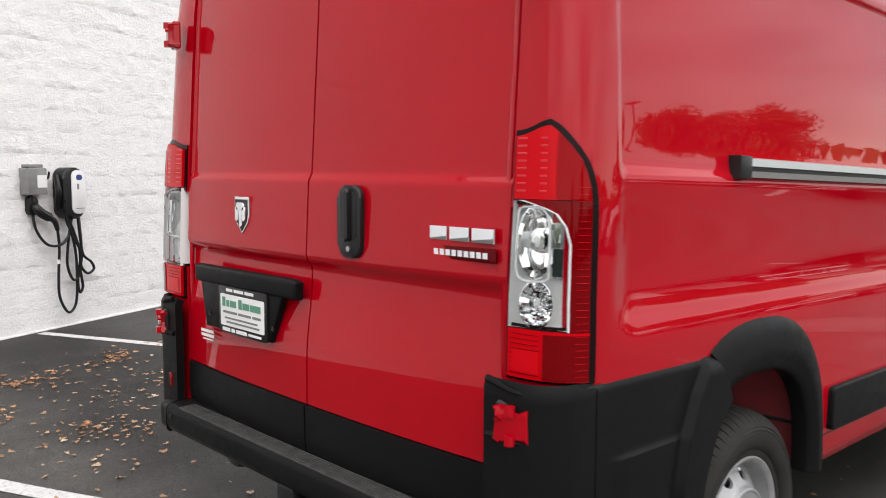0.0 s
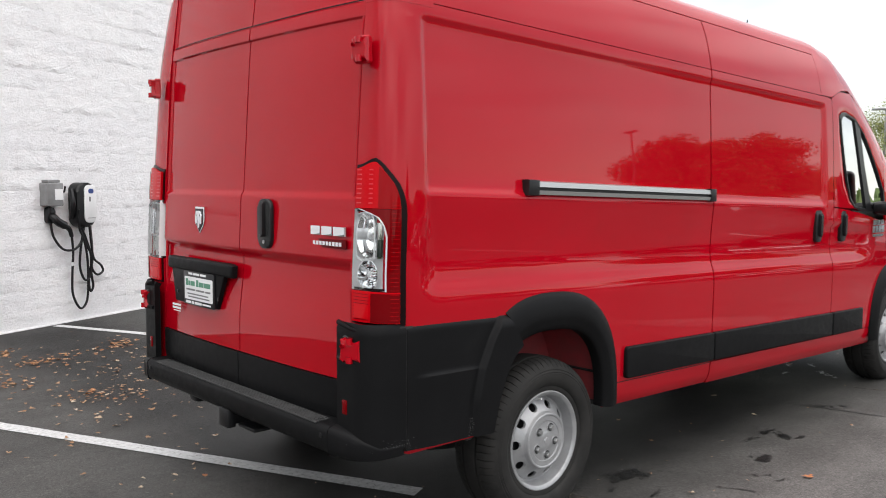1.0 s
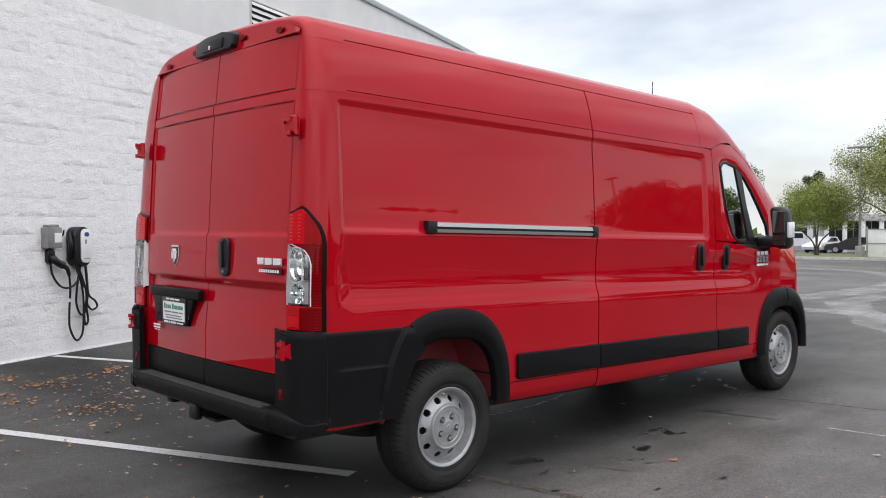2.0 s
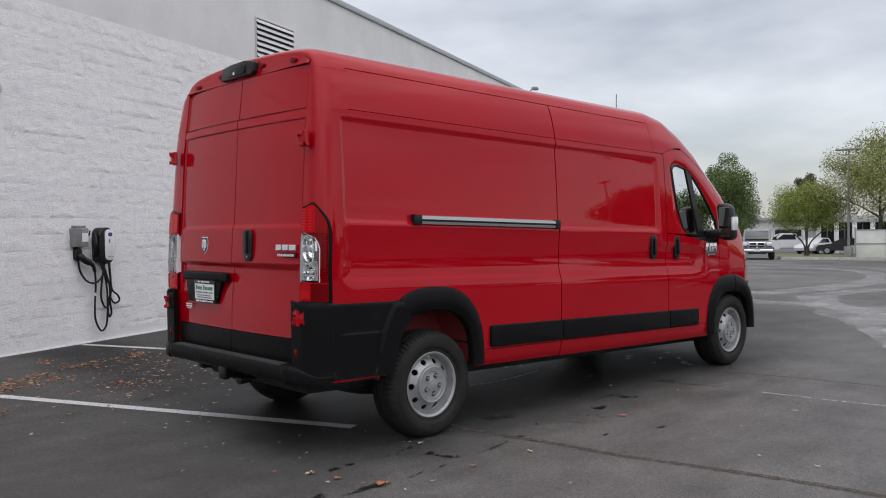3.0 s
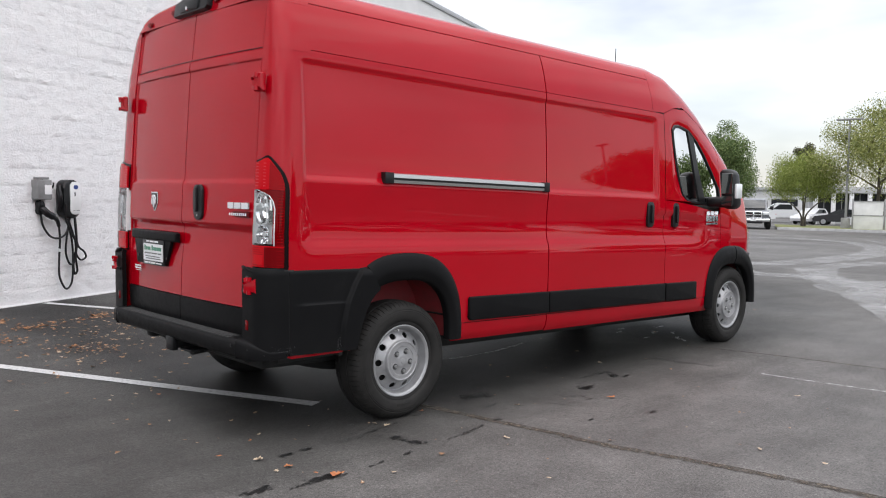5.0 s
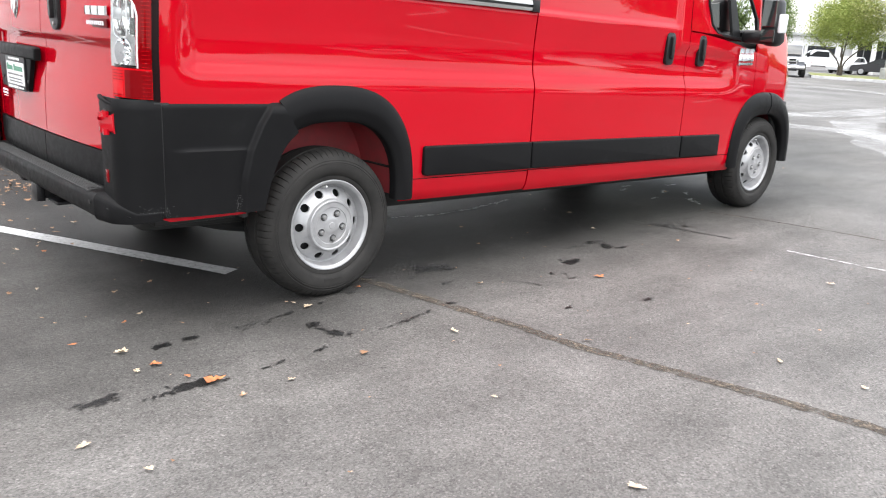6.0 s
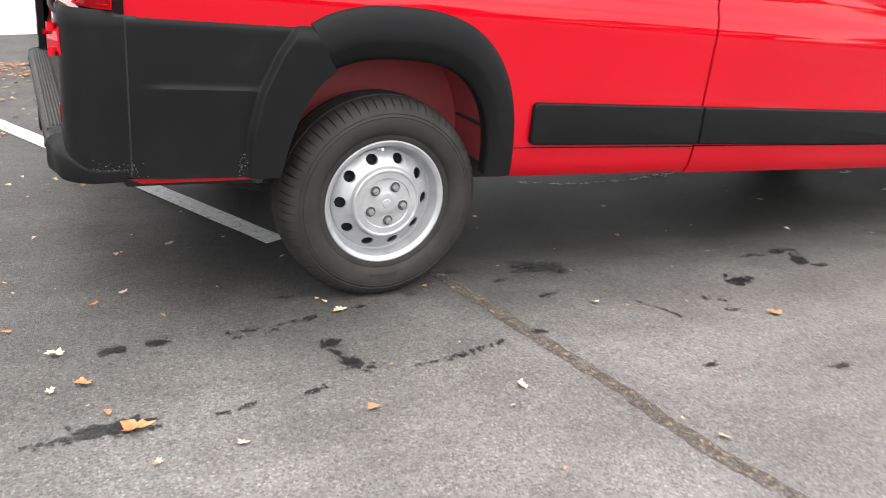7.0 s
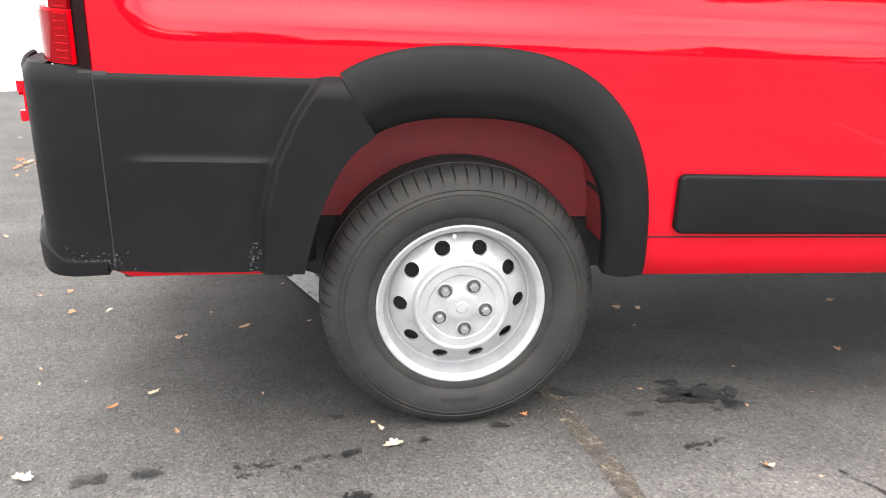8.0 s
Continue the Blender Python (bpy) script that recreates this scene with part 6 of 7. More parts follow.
part("head", box(-0.12, 0.14, -0.24, -0.05, 0.10, 0.20, 0.03), POLEMETAL, floodl)

charger = wall_thing("ev_charger", "black and white wall charger with a coiled cable", "charger", 0.360, 1.24, -0.005)
part("body", prism(rounded(0.255, 0.47, 0.10, 8, 0.01), 0.13, WP, 0.03, 3), BLACK, charger, "glossy black rounded charger body")
face = part("face_plate", prism(rounded(0.155, 0.40, 0.06, 8, 0.05, 0.01), 0.020, WP @ Matrix.Translation((0, 0, 0.122)), 0.008, 2), WHITE, charger, "white front plate")
part("blue_logo", prism(rounded(0.07, 0.05, 0.022, 5, 0.055, 0.145), 0.002, WP @ Matrix.Translation((0, 0, 0.1415))), BLUE, face, "blue round logo mark")
part("status_light", prism(rounded(0.022, 0.05, 0.004, 2, 0.04, 0.06), 0.002, WP @ Matrix.Translation((0, 0, 0.1415))), INK, face)
part("print_line", prism(rounded(0.10, 0.006, 0.002, 2, 0.06, -0.14), 0.002, WP @ Matrix.Translation((0, 0, 0.1415))), INK, face)
part("side_grip", tube([(-0.13, -0.06, 0.16), (-0.155, -0.11, 0.02), (-0.13, -0.06, -0.14)], 0.028, 8, 6), BLACK, charger)
bm = tube([(-0.36, 0.01, -0.10), (-0.365, -0.06, -0.12), (-0.33, -0.09, -0.17), (-0.25, -0.09, -0.21)], 0.042, 10, 5)
tube([(-0.27, -0.09, -0.20), (-0.19, -0.085, -0.25), (-0.155, -0.08, -0.33)], 0.030, 10, 5, bm=bm, taper=0.020)
part("plug", bm, BLACK, charger, "black charging plug in its holster")
part("plug_holster", prism(rounded(0.10, 0.17, 0.04), 0.05, WP @ Matrix.Translation((-0.375, -0.10, 0)), 0.012), BLACK, charger)
R_C = 0.0125
cables = [
    [(-0.155, -0.08, -0.33), (-0.14, -0.075, -0.50), (-0.155, -0.07, -0.75), (-0.15, -0.07, -0.95), (-0.06, -0.07, -1.10), (0.03, -0.07, -1.03), (0.05, -0.075, -0.80), (0.04, -0.08, -0.55), (-0.02, -0.10, -0.36), (-0.08, -0.11, -0.24), (-0.10, -0.13, -0.05)],
    [(-0.375, -0.03, -0.17), (-0.36, -0.05, -0.32), (-0.27, -0.07, -0.45), (-0.14, -0.08, -0.47), (-0.05, -0.09, -0.40), (-0.01, -0.09, -0.26)],
    [(0.02, -0.07, -0.22), (-0.04, -0.08, -0.45), (-0.06, -0.08, -0.66), (0.0, -0.08, -0.80), (0.07, -0.085, -0.76), (0.08, -0.09, -0.55), (0.02, -0.10, -0.38), (-0.04, -0.10, -0.24)],
    [(0.09, -0.07, -0.22), (0.10, -0.08, -0.42), (0.13, -0.08, -0.58), (0.22, -0.085, -0.66), (0.25, -0.08, -0.73), (0.17, -0.08, -0.76), (0.09, -0.09, -0.68), (0.10, -0.09, -0.56), (0.02, -0.095, -0.42), (-0.03, -0.09, -0.24)],
    [(0.11, -0.06, -0.22), (0.12, -0.07, -0.50), (0.10, -0.07, -0.72), (0.12, -0.07, -0.88), (0.08, -0.07, -0.93), (0.06, -0.075, -0.80), (0.10, -0.08, -0.60)],
]
for pts in cables:
    part("cable", tube(pts, R_C, 8, 8), BLACK, charger, "black charging cable")
part("cable_tag", lathe([(0.014, -0.02), (0.0145, 0.0), (0.014, 0.02)], 10), WHITE, charger).matrix_basis = Matrix.Translation((-0.149, -0.072, -0.62)) @ Matrix.Rotation(radians(90), 4, "X")

jbox = wall_thing("junction_box", "grey electrical disconnect box with a paper label", "electrical box", -0.008, 1.352, -0.005)
part("body", prism(rounded(0.205, 0.235, 0.012, 3), 0.105, WP, 0.008), GREYBOX, jbox)
part("lid_flange", prism(rounded(0.15, 0.03, 0.008, 2, 0.0, 0.135), 0.09, WP, 0.004), GREYBOX, jbox)
part("label", prism(rounded(0.10, 0.11, 0.004, 2, 0.045, 0.0), 0.0015, WP @ Matrix.Translation((0, 0, 0.1052))), WHITE, jbox, "white paper label")
part("switch_lever", tube([(0.118, -0.06, 0.02), (0.15, -0.06, 0.03), (0.155, -0.07, 0.085)], 0.010, 7, 4), BLACK, jbox)
part("conduit", tube([(-0.02, -0.04, -0.12), (-0.02, -0.04, -0.18), (-0.015, -0.04, -0.27)], 0.013, 8, 4), BLACK, jbox)


# ---- fallen leaves ----
def leaf_shape(rnd, size):
    """A lobed dry leaf, slightly curled, in the xy plane."""
    pts = []
    n = 22
    curl, tip = rnd.uniform(0.1, 0.6), rnd.uniform(0.0, 0.4)
    slim, lobes, ph = rnd.uniform(0.40, 0.85), rnd.choice((3, 4, 5)), rnd.uniform(0, 6.28)
    for k in range(n):
        a = 2 * math.pi * k / n
        r = 0.72 + 0.17 * math.cos(lobes * 2 * a) + 0.14 * math.cos(3 * a + ph) + rnd.uniform(-0.14, 0.14)
        x, y = size * r * math.cos(a), size * r * math.sin(a) * slim
        pts.append((x, y * (1 - 0.35 * curl), 0.003 + 1.5 * curl * y * y / size + tip * abs(x) * 0.35 + rnd.uniform(0, 0.08) * size))
    return [(0, 0, 0.004)] + pts, [(0, k + 1, (k + 1) % n + 1) for k in range(n)]


def place(verts, x, y, turn, z=0.004, tilt=0.0):
    m = Matrix.Translation((x, y, z)) @ Matrix.Rotation(turn, 4, "Z") @ Matrix.Rotation(tilt, 4, "X")
    return [tuple(m @ Vector(v)) for v in verts]


rnd = random.Random(21)
NEAR_LEAVES = [
    (-0.182, -1.035, 0.045, 0), (-0.209, -0.957, 0.028, 0), (-0.941, -0.774, 0.036, 1), (-0.846, -0.708, 0.035, 0), (-1.077, -1.095, 0.047, 0), (-1.019, -1.28, 0.045, 1), (-1.099, -1.298, 0.03, 0),
    (-0.677, -1.695, 0.028, 0), (0.168, -1.671, 0.045, 0), (1.40, -1.513, 0.05, 1), (2.278, -0.77, 0.035, 0), (-1.10, -0.114, 0.032, 0), (-0.873, 0.534, 0.035, 1),
    (-1.12, 0.702, 0.035, 0), (-0.915, -1.55, 0.072, 1), (1.065, -2.726, 0.04, 0), (2.413, -2.342, 0.04, 0), (-0.262, -2.948, 0.055, 0), (1.081, -3.068, 0.03, 0), (-0.164, -2.255, 0.025, 0), (1.141, -2.237, 0.02, 0), (-1.45, -1.75, 0.045, 0), (-1.20, -0.906, 0.03, 1), (0.19, -0.93, 0.022, 1), (-0.97, -1.45, 0.03, 1), (-1.35, -2.0, 0.03, 0),
]
for k, (x, y, s, c) in enumerate(NEAR_LEAVES):
    v, f_ = leaf_shape(rnd, s * 0.68)
    ob = mesh_part("fallen_leaf", place(v, 0, 0, rnd.uniform(0, 6.28), 0.0, rnd.uniform(-0.08, 0.08)), f_, LEAF_ORANGE if c else LEAF_TAN)
    ob.location = (x, y, 0.004)
    tagged(ob, "orange-brown dry leaf lying on the asphalt" if c else "pale tan dry leaf lying on the asphalt", "leaf", "leaves round the rear wheel")
lv, lf = [], []


def litter(n, pick, lo=0.011, hi=0.031):
    for _ in range(n):
        x, y = pick()
        v, f_ = leaf_shape(rnd, rnd.uniform(lo, hi))
        base = len(lv)
        lv.extend(place(v, x, y, rnd.uniform(0, 6.28), 0.004 + float(ground_z(x, y)), rnd.uniform(-0.3, 0.3)))
        lf.extend(tuple(i + base for i in q) for q in f_)


def by_wall(u0, u1, d0, d1, bias=1.0):
    def pick():
        u = rnd.uniform(u0, u1)
        d = d0 + (d1 - d0) * rnd.random() ** bias
        p = wall_m @ Vector((u, -d, 0))
        return p.x, p.y
    return pick


litter(200, by_wall(-3.2, 1.9, 1.1, 4.4))
litter(150, by_wall(-2.6, 0.2, 1.6, 3.4))
for cu, cd in ((-1.35, 2.3), (-0.9, 2.0), (-0.55, 2.9), (0.2, 1.35), (-1.75, 2.7), (-0.2, 2.2)):
    cp = wall_m @ Vector((cu, -cd, 0))
    litter(32, lambda: (rnd.gauss(cp.x, 0.20), rnd.gauss(cp.y, 0.15)))
litter(120, by_wall(-4.0, 2.6, 0.3, 7.5))
litter(60, lambda: (rnd.uniform(-4, 9), rnd.uniform(-6, 3)), 0.008, 0.022)
litter(40, lambda: (rnd.uniform(-2, 3), rnd.uniform(-3, 0)), 0.006, 0.014)
tagged(mesh_part("leaf_litter", lv, lf, LITTER), "scattered dry brown oak leaves on asphalt", "leaves", kind="stuff")
# drifts of damp orange-brown leaves between the parking lines
lv, lf = [], []
for x0, y0, x1, y1, n_ in ((-1.75, 3.05, -0.98, 3.72, 150), (-1.62, 2.98, -0.95, 3.30, 90), (-0.78, 4.30, -0.72, 4.60, 30), (-0.80, 3.82, -0.40, 4.02, 50), (-0.86, 2.52, -0.66, 2.70, 26), (0.0, 4.16, 0.26, 4.36, 44), (-2.05, 1.92, -1.78, 2.12, 40), (-0.62, 2.30, -0.50, 2.42, 12), (-0.75, 3.75, 0.1, 4.2, 30)):
    def drift(x0=x0, y0=y0, x1=x1, y1=y1):
        k = rnd.random()
        return x0 + (x1 - x0) * k + rnd.gauss(0, 0.05), y0 + (y1 - y0) * k + rnd.gauss(0, 0.10)
    litter(n_, drift, 0.014, 0.032)
tagged(mesh_part("leaf_drift", lv, lf, DRIFT), "drifts of damp orange-brown leaves on asphalt", "leaves", kind="stuff")


# ---- distance: kerb, grass, trees, vehicles, fence, building ----
def gz(x, y):
    return float(ground_z(x, y))


AHEAD = Vector((0.899, 0.438, 0)).normalized()
ACROSS = Vector((-AHEAD.y, AHEAD.x, 0))


def far_at(d, a):
    """A place d metres ahead of the walk's far point, a metres to the left."""
    p = Vector((-3.9, -5.25, 0)) + AHEAD * d + ACROSS * a
    return p.x, p.y, gz(p.x, p.y)


far_turn = math.degrees(math.atan2(AHEAD.y, AHEAD.x))


def island(name, d0, d1, a0, a1, label):
    verts, faces = [], []
    nd, na = 8, 24
    for i in range(nd + 1):
        for j in range(na + 1):
            x, y, z = far_at(d0 + (d1 - d0) * i / nd, a0 + (a1 - a0) * j / na)
            verts.append((x, y, z + 0.15))
    for i in range(nd):
        for j in range(na):
            q = i * (na + 1) + j
            faces.append((q, q + na + 1, q + na + 2, q + 1))
    ob = tagged(mesh_part(name, verts, faces, GRASS), label, "grass", kind="structure")
    pts = [far_at(d0 - 0.1, a0 + (a1 - a0) * j / na) for j in range(na + 1)]
    bm = bmesh.new()
    rows = [[bm.verts.new((x + AHEAD.x * o, y + AHEAD.y * o, z + h_)) for x, y, z in pts] for o, h_ in ((-0.02, -0.05), (0.0, 0.14), (0.02, 0.17), (0.14, 0.17), (0.15, 0.10))]
    for a, b in zip(rows, rows[1:]):
        for j in range(na):
            bm.faces.new((a[j], a[j + 1], b[j + 1], b[j]))
    part("kerb", bm, KERBSTONE, ob, "pale concrete kerb")
    return ob


island("grass_island", 55.0, 66.0, -60, -0.9, "dull autumn grass strip behind a kerb")


def tree(name, seed, height, spread, leaf_mat, leaves, label, first=0.28, leaf=0.16, round_=1.0, lean=0.0, stems=1):
    rnd = random.Random(seed)
    ob = thing(name, label, "tree")
    bm = bmesh.new()
    tips = []
    tr = height * 0.02
    top = Vector((lean, 0, height * 0.72))
    if stems == 1:
        tube([(0, 0, -0.1), (rnd.uniform(-.1, .1), rnd.uniform(-.1, .1), height * 0.3), top], tr, 8, 5, bm=bm, taper=tr * 0.3)
    for k in range(stems if stems > 1 else 0):
        a = 2 * math.pi * k / stems + 0.5
        reach = spread * (0.55 + 0.2 * (k % 2))
        c_, s_ = math.cos(a), math.sin(a)
        tube([(0.10 * c_, 0.10 * s_, -0.1), (0.22 * c_, 0.22 * s_, height * 0.22), (reach * 0.5 * c_, reach * 0.5 * s_, height * 0.48), (reach * c_, reach * s_, height * 0.72)], tr * 0.9, 7, 5, bm=bm, taper=tr * 0.25)
    for k in range(9):
        h0 = height * (first + 0.5 * k / 9)
        a = k * 2.4 + rnd.uniform(-0.4, 0.4)
        reach = spread * rnd.uniform(0.55, 0.85) * (1 - 0.45 * k / 9)
        p1 = Vector((math.cos(a) * reach * 0.4, math.sin(a) * reach * 0.4, h0 + height * 0.10))
        p2 = Vector((math.cos(a) * reach, math.sin(a) * reach, h0 + height * rnd.uniform(0.14, 0.26)))
        tube([(0, 0, h0), p1, p2], tr * 0.45, 6, 4, bm=bm, taper=tr * 0.1)
        tips += [p1, p2, p1.lerp(p2, 0.5)]
        for _ in range(2):
            q = p1.lerp(p2, rnd.uniform(0.3, 0.8))
            e = q + Vector((rnd.uniform(-1, 1), rnd.uniform(-1, 1), rnd.uniform(0.2, 1))) * reach * 0.4
            tube([q, e], tr * 0.2, 5, 1, bm=bm, taper=tr * 0.06)
            tips.append(e)
    part("trunk", bm, BARK, ob, "grey trunk and limbs")
    # clumps of leaves, filling a crown of uneven lobes
    lobes = []
    for _ in range(26):
        a, r = rnd.uniform(0, 6.28), spread * math.sqrt(rnd.random()) * 0.78
        t = rnd.random()
        zc_ = height * (first + 0.10 + (0.86 - first) * t)
        shrink = (1 - 0.75 * t**2) if round_ > 0.5 else (1 - 0.85 * t)
        lobes.append((Vector((math.cos(a) * r * shrink, math.sin(a) * r * shrink, zc_)), spread * rnd.uniform(0.22, 0.40) * (0.6 + 0.4 * shrink)))
    lobes += [(t, spread * 0.25) for t in tips]
    verts, faces = [], []
    for _ in range(leaves):
        c, r = rnd.choice(lobes)
        d = Vector((rnd.gauss(0, 1), rnd.gauss(0, 1), rnd.gauss(0, 0.8))).normalized()
        p = c + d * r * rnd.random() ** 0.45
        if p.z < height * first * 0.9:
            continue
        n_ = Vector((rnd.gauss(0, 1), rnd.gauss(0, 1), rnd.gauss(0.6, 1))).normalized()
        u = n_.orthogonal().normalized()
        u.rotate(Matrix.Rotation(rnd.uniform(0, 6.28), 3, n_))
        w = n_.cross(u)
        s = leaf * rnd.uniform(0.6, 1.4)
        base = len(verts)
        verts += [tuple(p + u * s), tuple(p + w * s * 0.55 + n_ * s * 0.15), tuple(p - u * s), tuple(p - w * s * 0.55 + n_ * s * 0.15)]
        faces.append((base, base + 1, base + 2, base + 3))
    mesh_part("crown", verts, faces, leaf_mat, ob, angle=180)
    return ob


def put(ob, d, a, turn=0.0, lift=0.0):
    x, y, z = far_at(d, a)
    ob.matrix_basis = Matrix.Translation((x, y, z + lift)) @ Matrix.Rotation(radians(turn), 4, "Z")
    return ob


tA = put(tree("maple_tree", 3, 9.9, 5.7, LEAF_GREEN, 66000, "full green maple tree beyond the lot", 0.12, 0.088, 0.0), 92, 4.0)
put(tree("oak_tree", 4, 3.9, 3.3, LEAF_FRESH, 36000, "small spreading yellow-green tree on the grass strip", 0.46, 0.048, 0.7, stems=4), 61.5, -2.65, lift=0.15)
put(tree("oak_tree", 14, 6.3, 1.8, LEAF_DARK, 12000, "dark olive tree behind the lot", 0.5, 0.075), 84, -3.7)
tC = put(tree("locust_tree", 5, 7.9, 4.6, LEAF_YELLOW, 44000, "tall thin-leaved yellowing tree by the fence", 0.26, 0.056), 60.5, -7.0, lift=0.15)
put(tree("locust_tree", 15, 7.2, 3.8, LEAF_YELLOW, 20000, "tall thin-leaved yellowing tree by the fence", 0.26, 0.066), 59.8, -11.0, lift=0.15)
hedge_v, hedge_f = [], []
rnd = random.Random(9)
for _ in range(9000):
    d, a = rnd.uniform(150, 170), rnd.uniform(-120, 130)
    hgt = 4.0 + 2.5 * noise.noise(Vector((a * 0.06, 0, 0))) + 1.5 * noise.noise(Vector((a * 0.21, 5, 0)))
    x, y, z = far_at(d, a)
    p = Vector((x, y, z + rnd.uniform(0, max(1.0, hgt))))
    s = rnd.uniform(0.5, 1.1)
    base = len(hedge_v)
    u = Vector((rnd.gauss(0, 1), rnd.gauss(0, 1), rnd.gauss(0, 1))).normalized() * s
    w = u.orthogonal().normalized() * s * 0.7
    hedge_v += [tuple(p + u), tuple(p + w), tuple(p - u), tuple(p - w)]
    hedge_f.append((base, base + 1, base + 2, base + 3))
tagged(mesh_part("far_woods", hedge_v, hedge_f, LEAF_OLIVE, angle=180), "line of far woods on the skyline", "trees", kind="stuff")


def tyre_wheel(parent, x, y, r=0.40, w=0.26):
    s = -1 if y < 0 else 1
    t = part("wheel", lathe([(0.001, -0.02), (r * 0.55, -0.02), (r * 0.62, 0.01), (r * 0.64, 0.02), (r * 0.9, 0.0), (r, 0.04), (r, w - 0.04), (r * 0.9, w), (0.001, w)], 24), RUBBER, parent)
    t.matrix_basis = Matrix.Translation((x, y, r)) @ Matrix.Rotation(0 if s < 0 else math.pi, 4, "Z")
    part("rim", lathe([(0.0, -0.045), (r * 0.2, -0.045), (r * 0.5, -0.03), (r * 0.6, -0.035), (r * 0.62, -0.02)], 20), STEEL, t)
    return t


def shape_in(bm, z0, lean, x0, nose):
    """Draws a prism's sides in above z0 and its corners in ahead of x0."""
    for v in bm.verts:
        v.co.y *= 1 - lean * max(0.0, v.co.z - z0) - nose * max(0.0, v.co.x - x0) ** 2
        if v.co.x > x0:
            v.co.x -= 0.10 * abs(v.co.y) ** 2


def pickup(label, paint, chrome_front=True):
    """A crew-cab pickup truck, nose towards +x, standing at its middle."""
    ob = thing("pickup_truck", label, "truck", "trucks parked beyond the lot")
    bm = prism([(-2.9, 0.55), (2.55, 0.50), (2.85, 0.62), (2.88, 1.05), (2.75, 1.18), (1.25, 1.25), (1.20, 1.22), (-0.95, 1.22), (-2.9, 1.25)], 1.94, Matrix(((1, 0, 0, 0), (0, 0, -1, 0.97), (0, 1, 0, 0), (0, 0, 0, 1))), 0.05)
    shape_in(bm, 0.75, 0.16, 2.2, 0.16)
    part("body", bm, paint, ob)
    bm = prism([(-1.0, 1.20), (-0.85, 1.80), (-0.65, 1.88), (0.35, 1.88), (0.60, 1.80), (1.28, 1.22)], 1.62, Matrix(((1, 0, 0, 0), (0, 0, -1, 0.81), (0, 1, 0, 0), (0, 0, 0, 1))), 0.05)
    shape_in(bm, 1.20, 0.16, 9, 0)
    cab = part("cab", bm, paint, ob)
    for s in (-1, 1):
        part("side_window", prism([(-0.80, 1.28), (-0.70, 1.74), (0.32, 1.76), (0.95, 1.28)], 0.02, Matrix(((1, 0, 0, 0), (0, 0, s, s * 0.80), (0, 1, 0, 0), (0, 0, 0, 1)))), FARDARK, cab)
        tyre_wheel(ob, 1.85, s * 0.99)
        tyre_wheel(ob, -1.80, s * 0.99)
        part("headlight", box(2.58, 2.86, s * 0.70 - 0.17, s * 0.70 + 0.17, 0.90, 1.10, 0.05, 3), FROST, ob, "clear headlight")
        part("mirror", box(0.95, 1.10, min(s * 0.95, s * 1.17), max(s * 0.95, s * 1.17), 1.22, 1.42, 0.03), BLACK, ob)
    part("windscreen", box(-0.005, 0.03, -0.70, 0.70, -0.40, 0.38, 0.01, m=Matrix.Translation((0.965, 0, 1.525)) @ Matrix.Rotation(radians(-49.5), 4, "Y")), PRIVACY, cab, "dark windscreen")
    g = part("grille", box(2.70, 2.905, -0.50, 0.50, 0.74, 1.12, 0.05, 3), CHROME if chrome_front else BLACK, ob, "chrome framed grille")
    for z in (0.84, 1.02):
        for y in (-0.235, 0.235):
            part("grille_opening", box(2.89, 2.915, y - 0.195, y + 0.195, z - 0.062, z + 0.062, 0.012), BLACK, g)
    part("front_bumper", box(2.66, 2.98, -0.94, 0.94, 0.50, 0.70, 0.07, 3), CHROME if chrome_front else PLASTIC, ob, "chrome bumper")
    part("lower_intake", box(2.86, 2.985, -0.52, 0.52, 0.40, 0.53, 0.02), BLACK, ob, "black lower intake")
    part("plate", box(2.975, 2.99, -0.16, 0.16, 0.55, 0.68), WHITE, ob)
    part("rear_bumper", box(-3.02, -2.85, -0.95, 0.95, 0.55, 0.72, 0.03), CHROME, ob)
    return ob


p1 = put(pickup("silver pickup truck facing the lot, parked", CAR_SILVER), 57.0, 0.49, far_turn + 180 + 1)
p2 = put(pickup("white pickup truck parked side-on behind a tree", CAR_WHITE, False), 86.0, -1.9, far_turn + 97)
put(pickup("white pickup truck in a far row", CAR_WHITE, False), 82.0, 7.5, far_turn + 150)


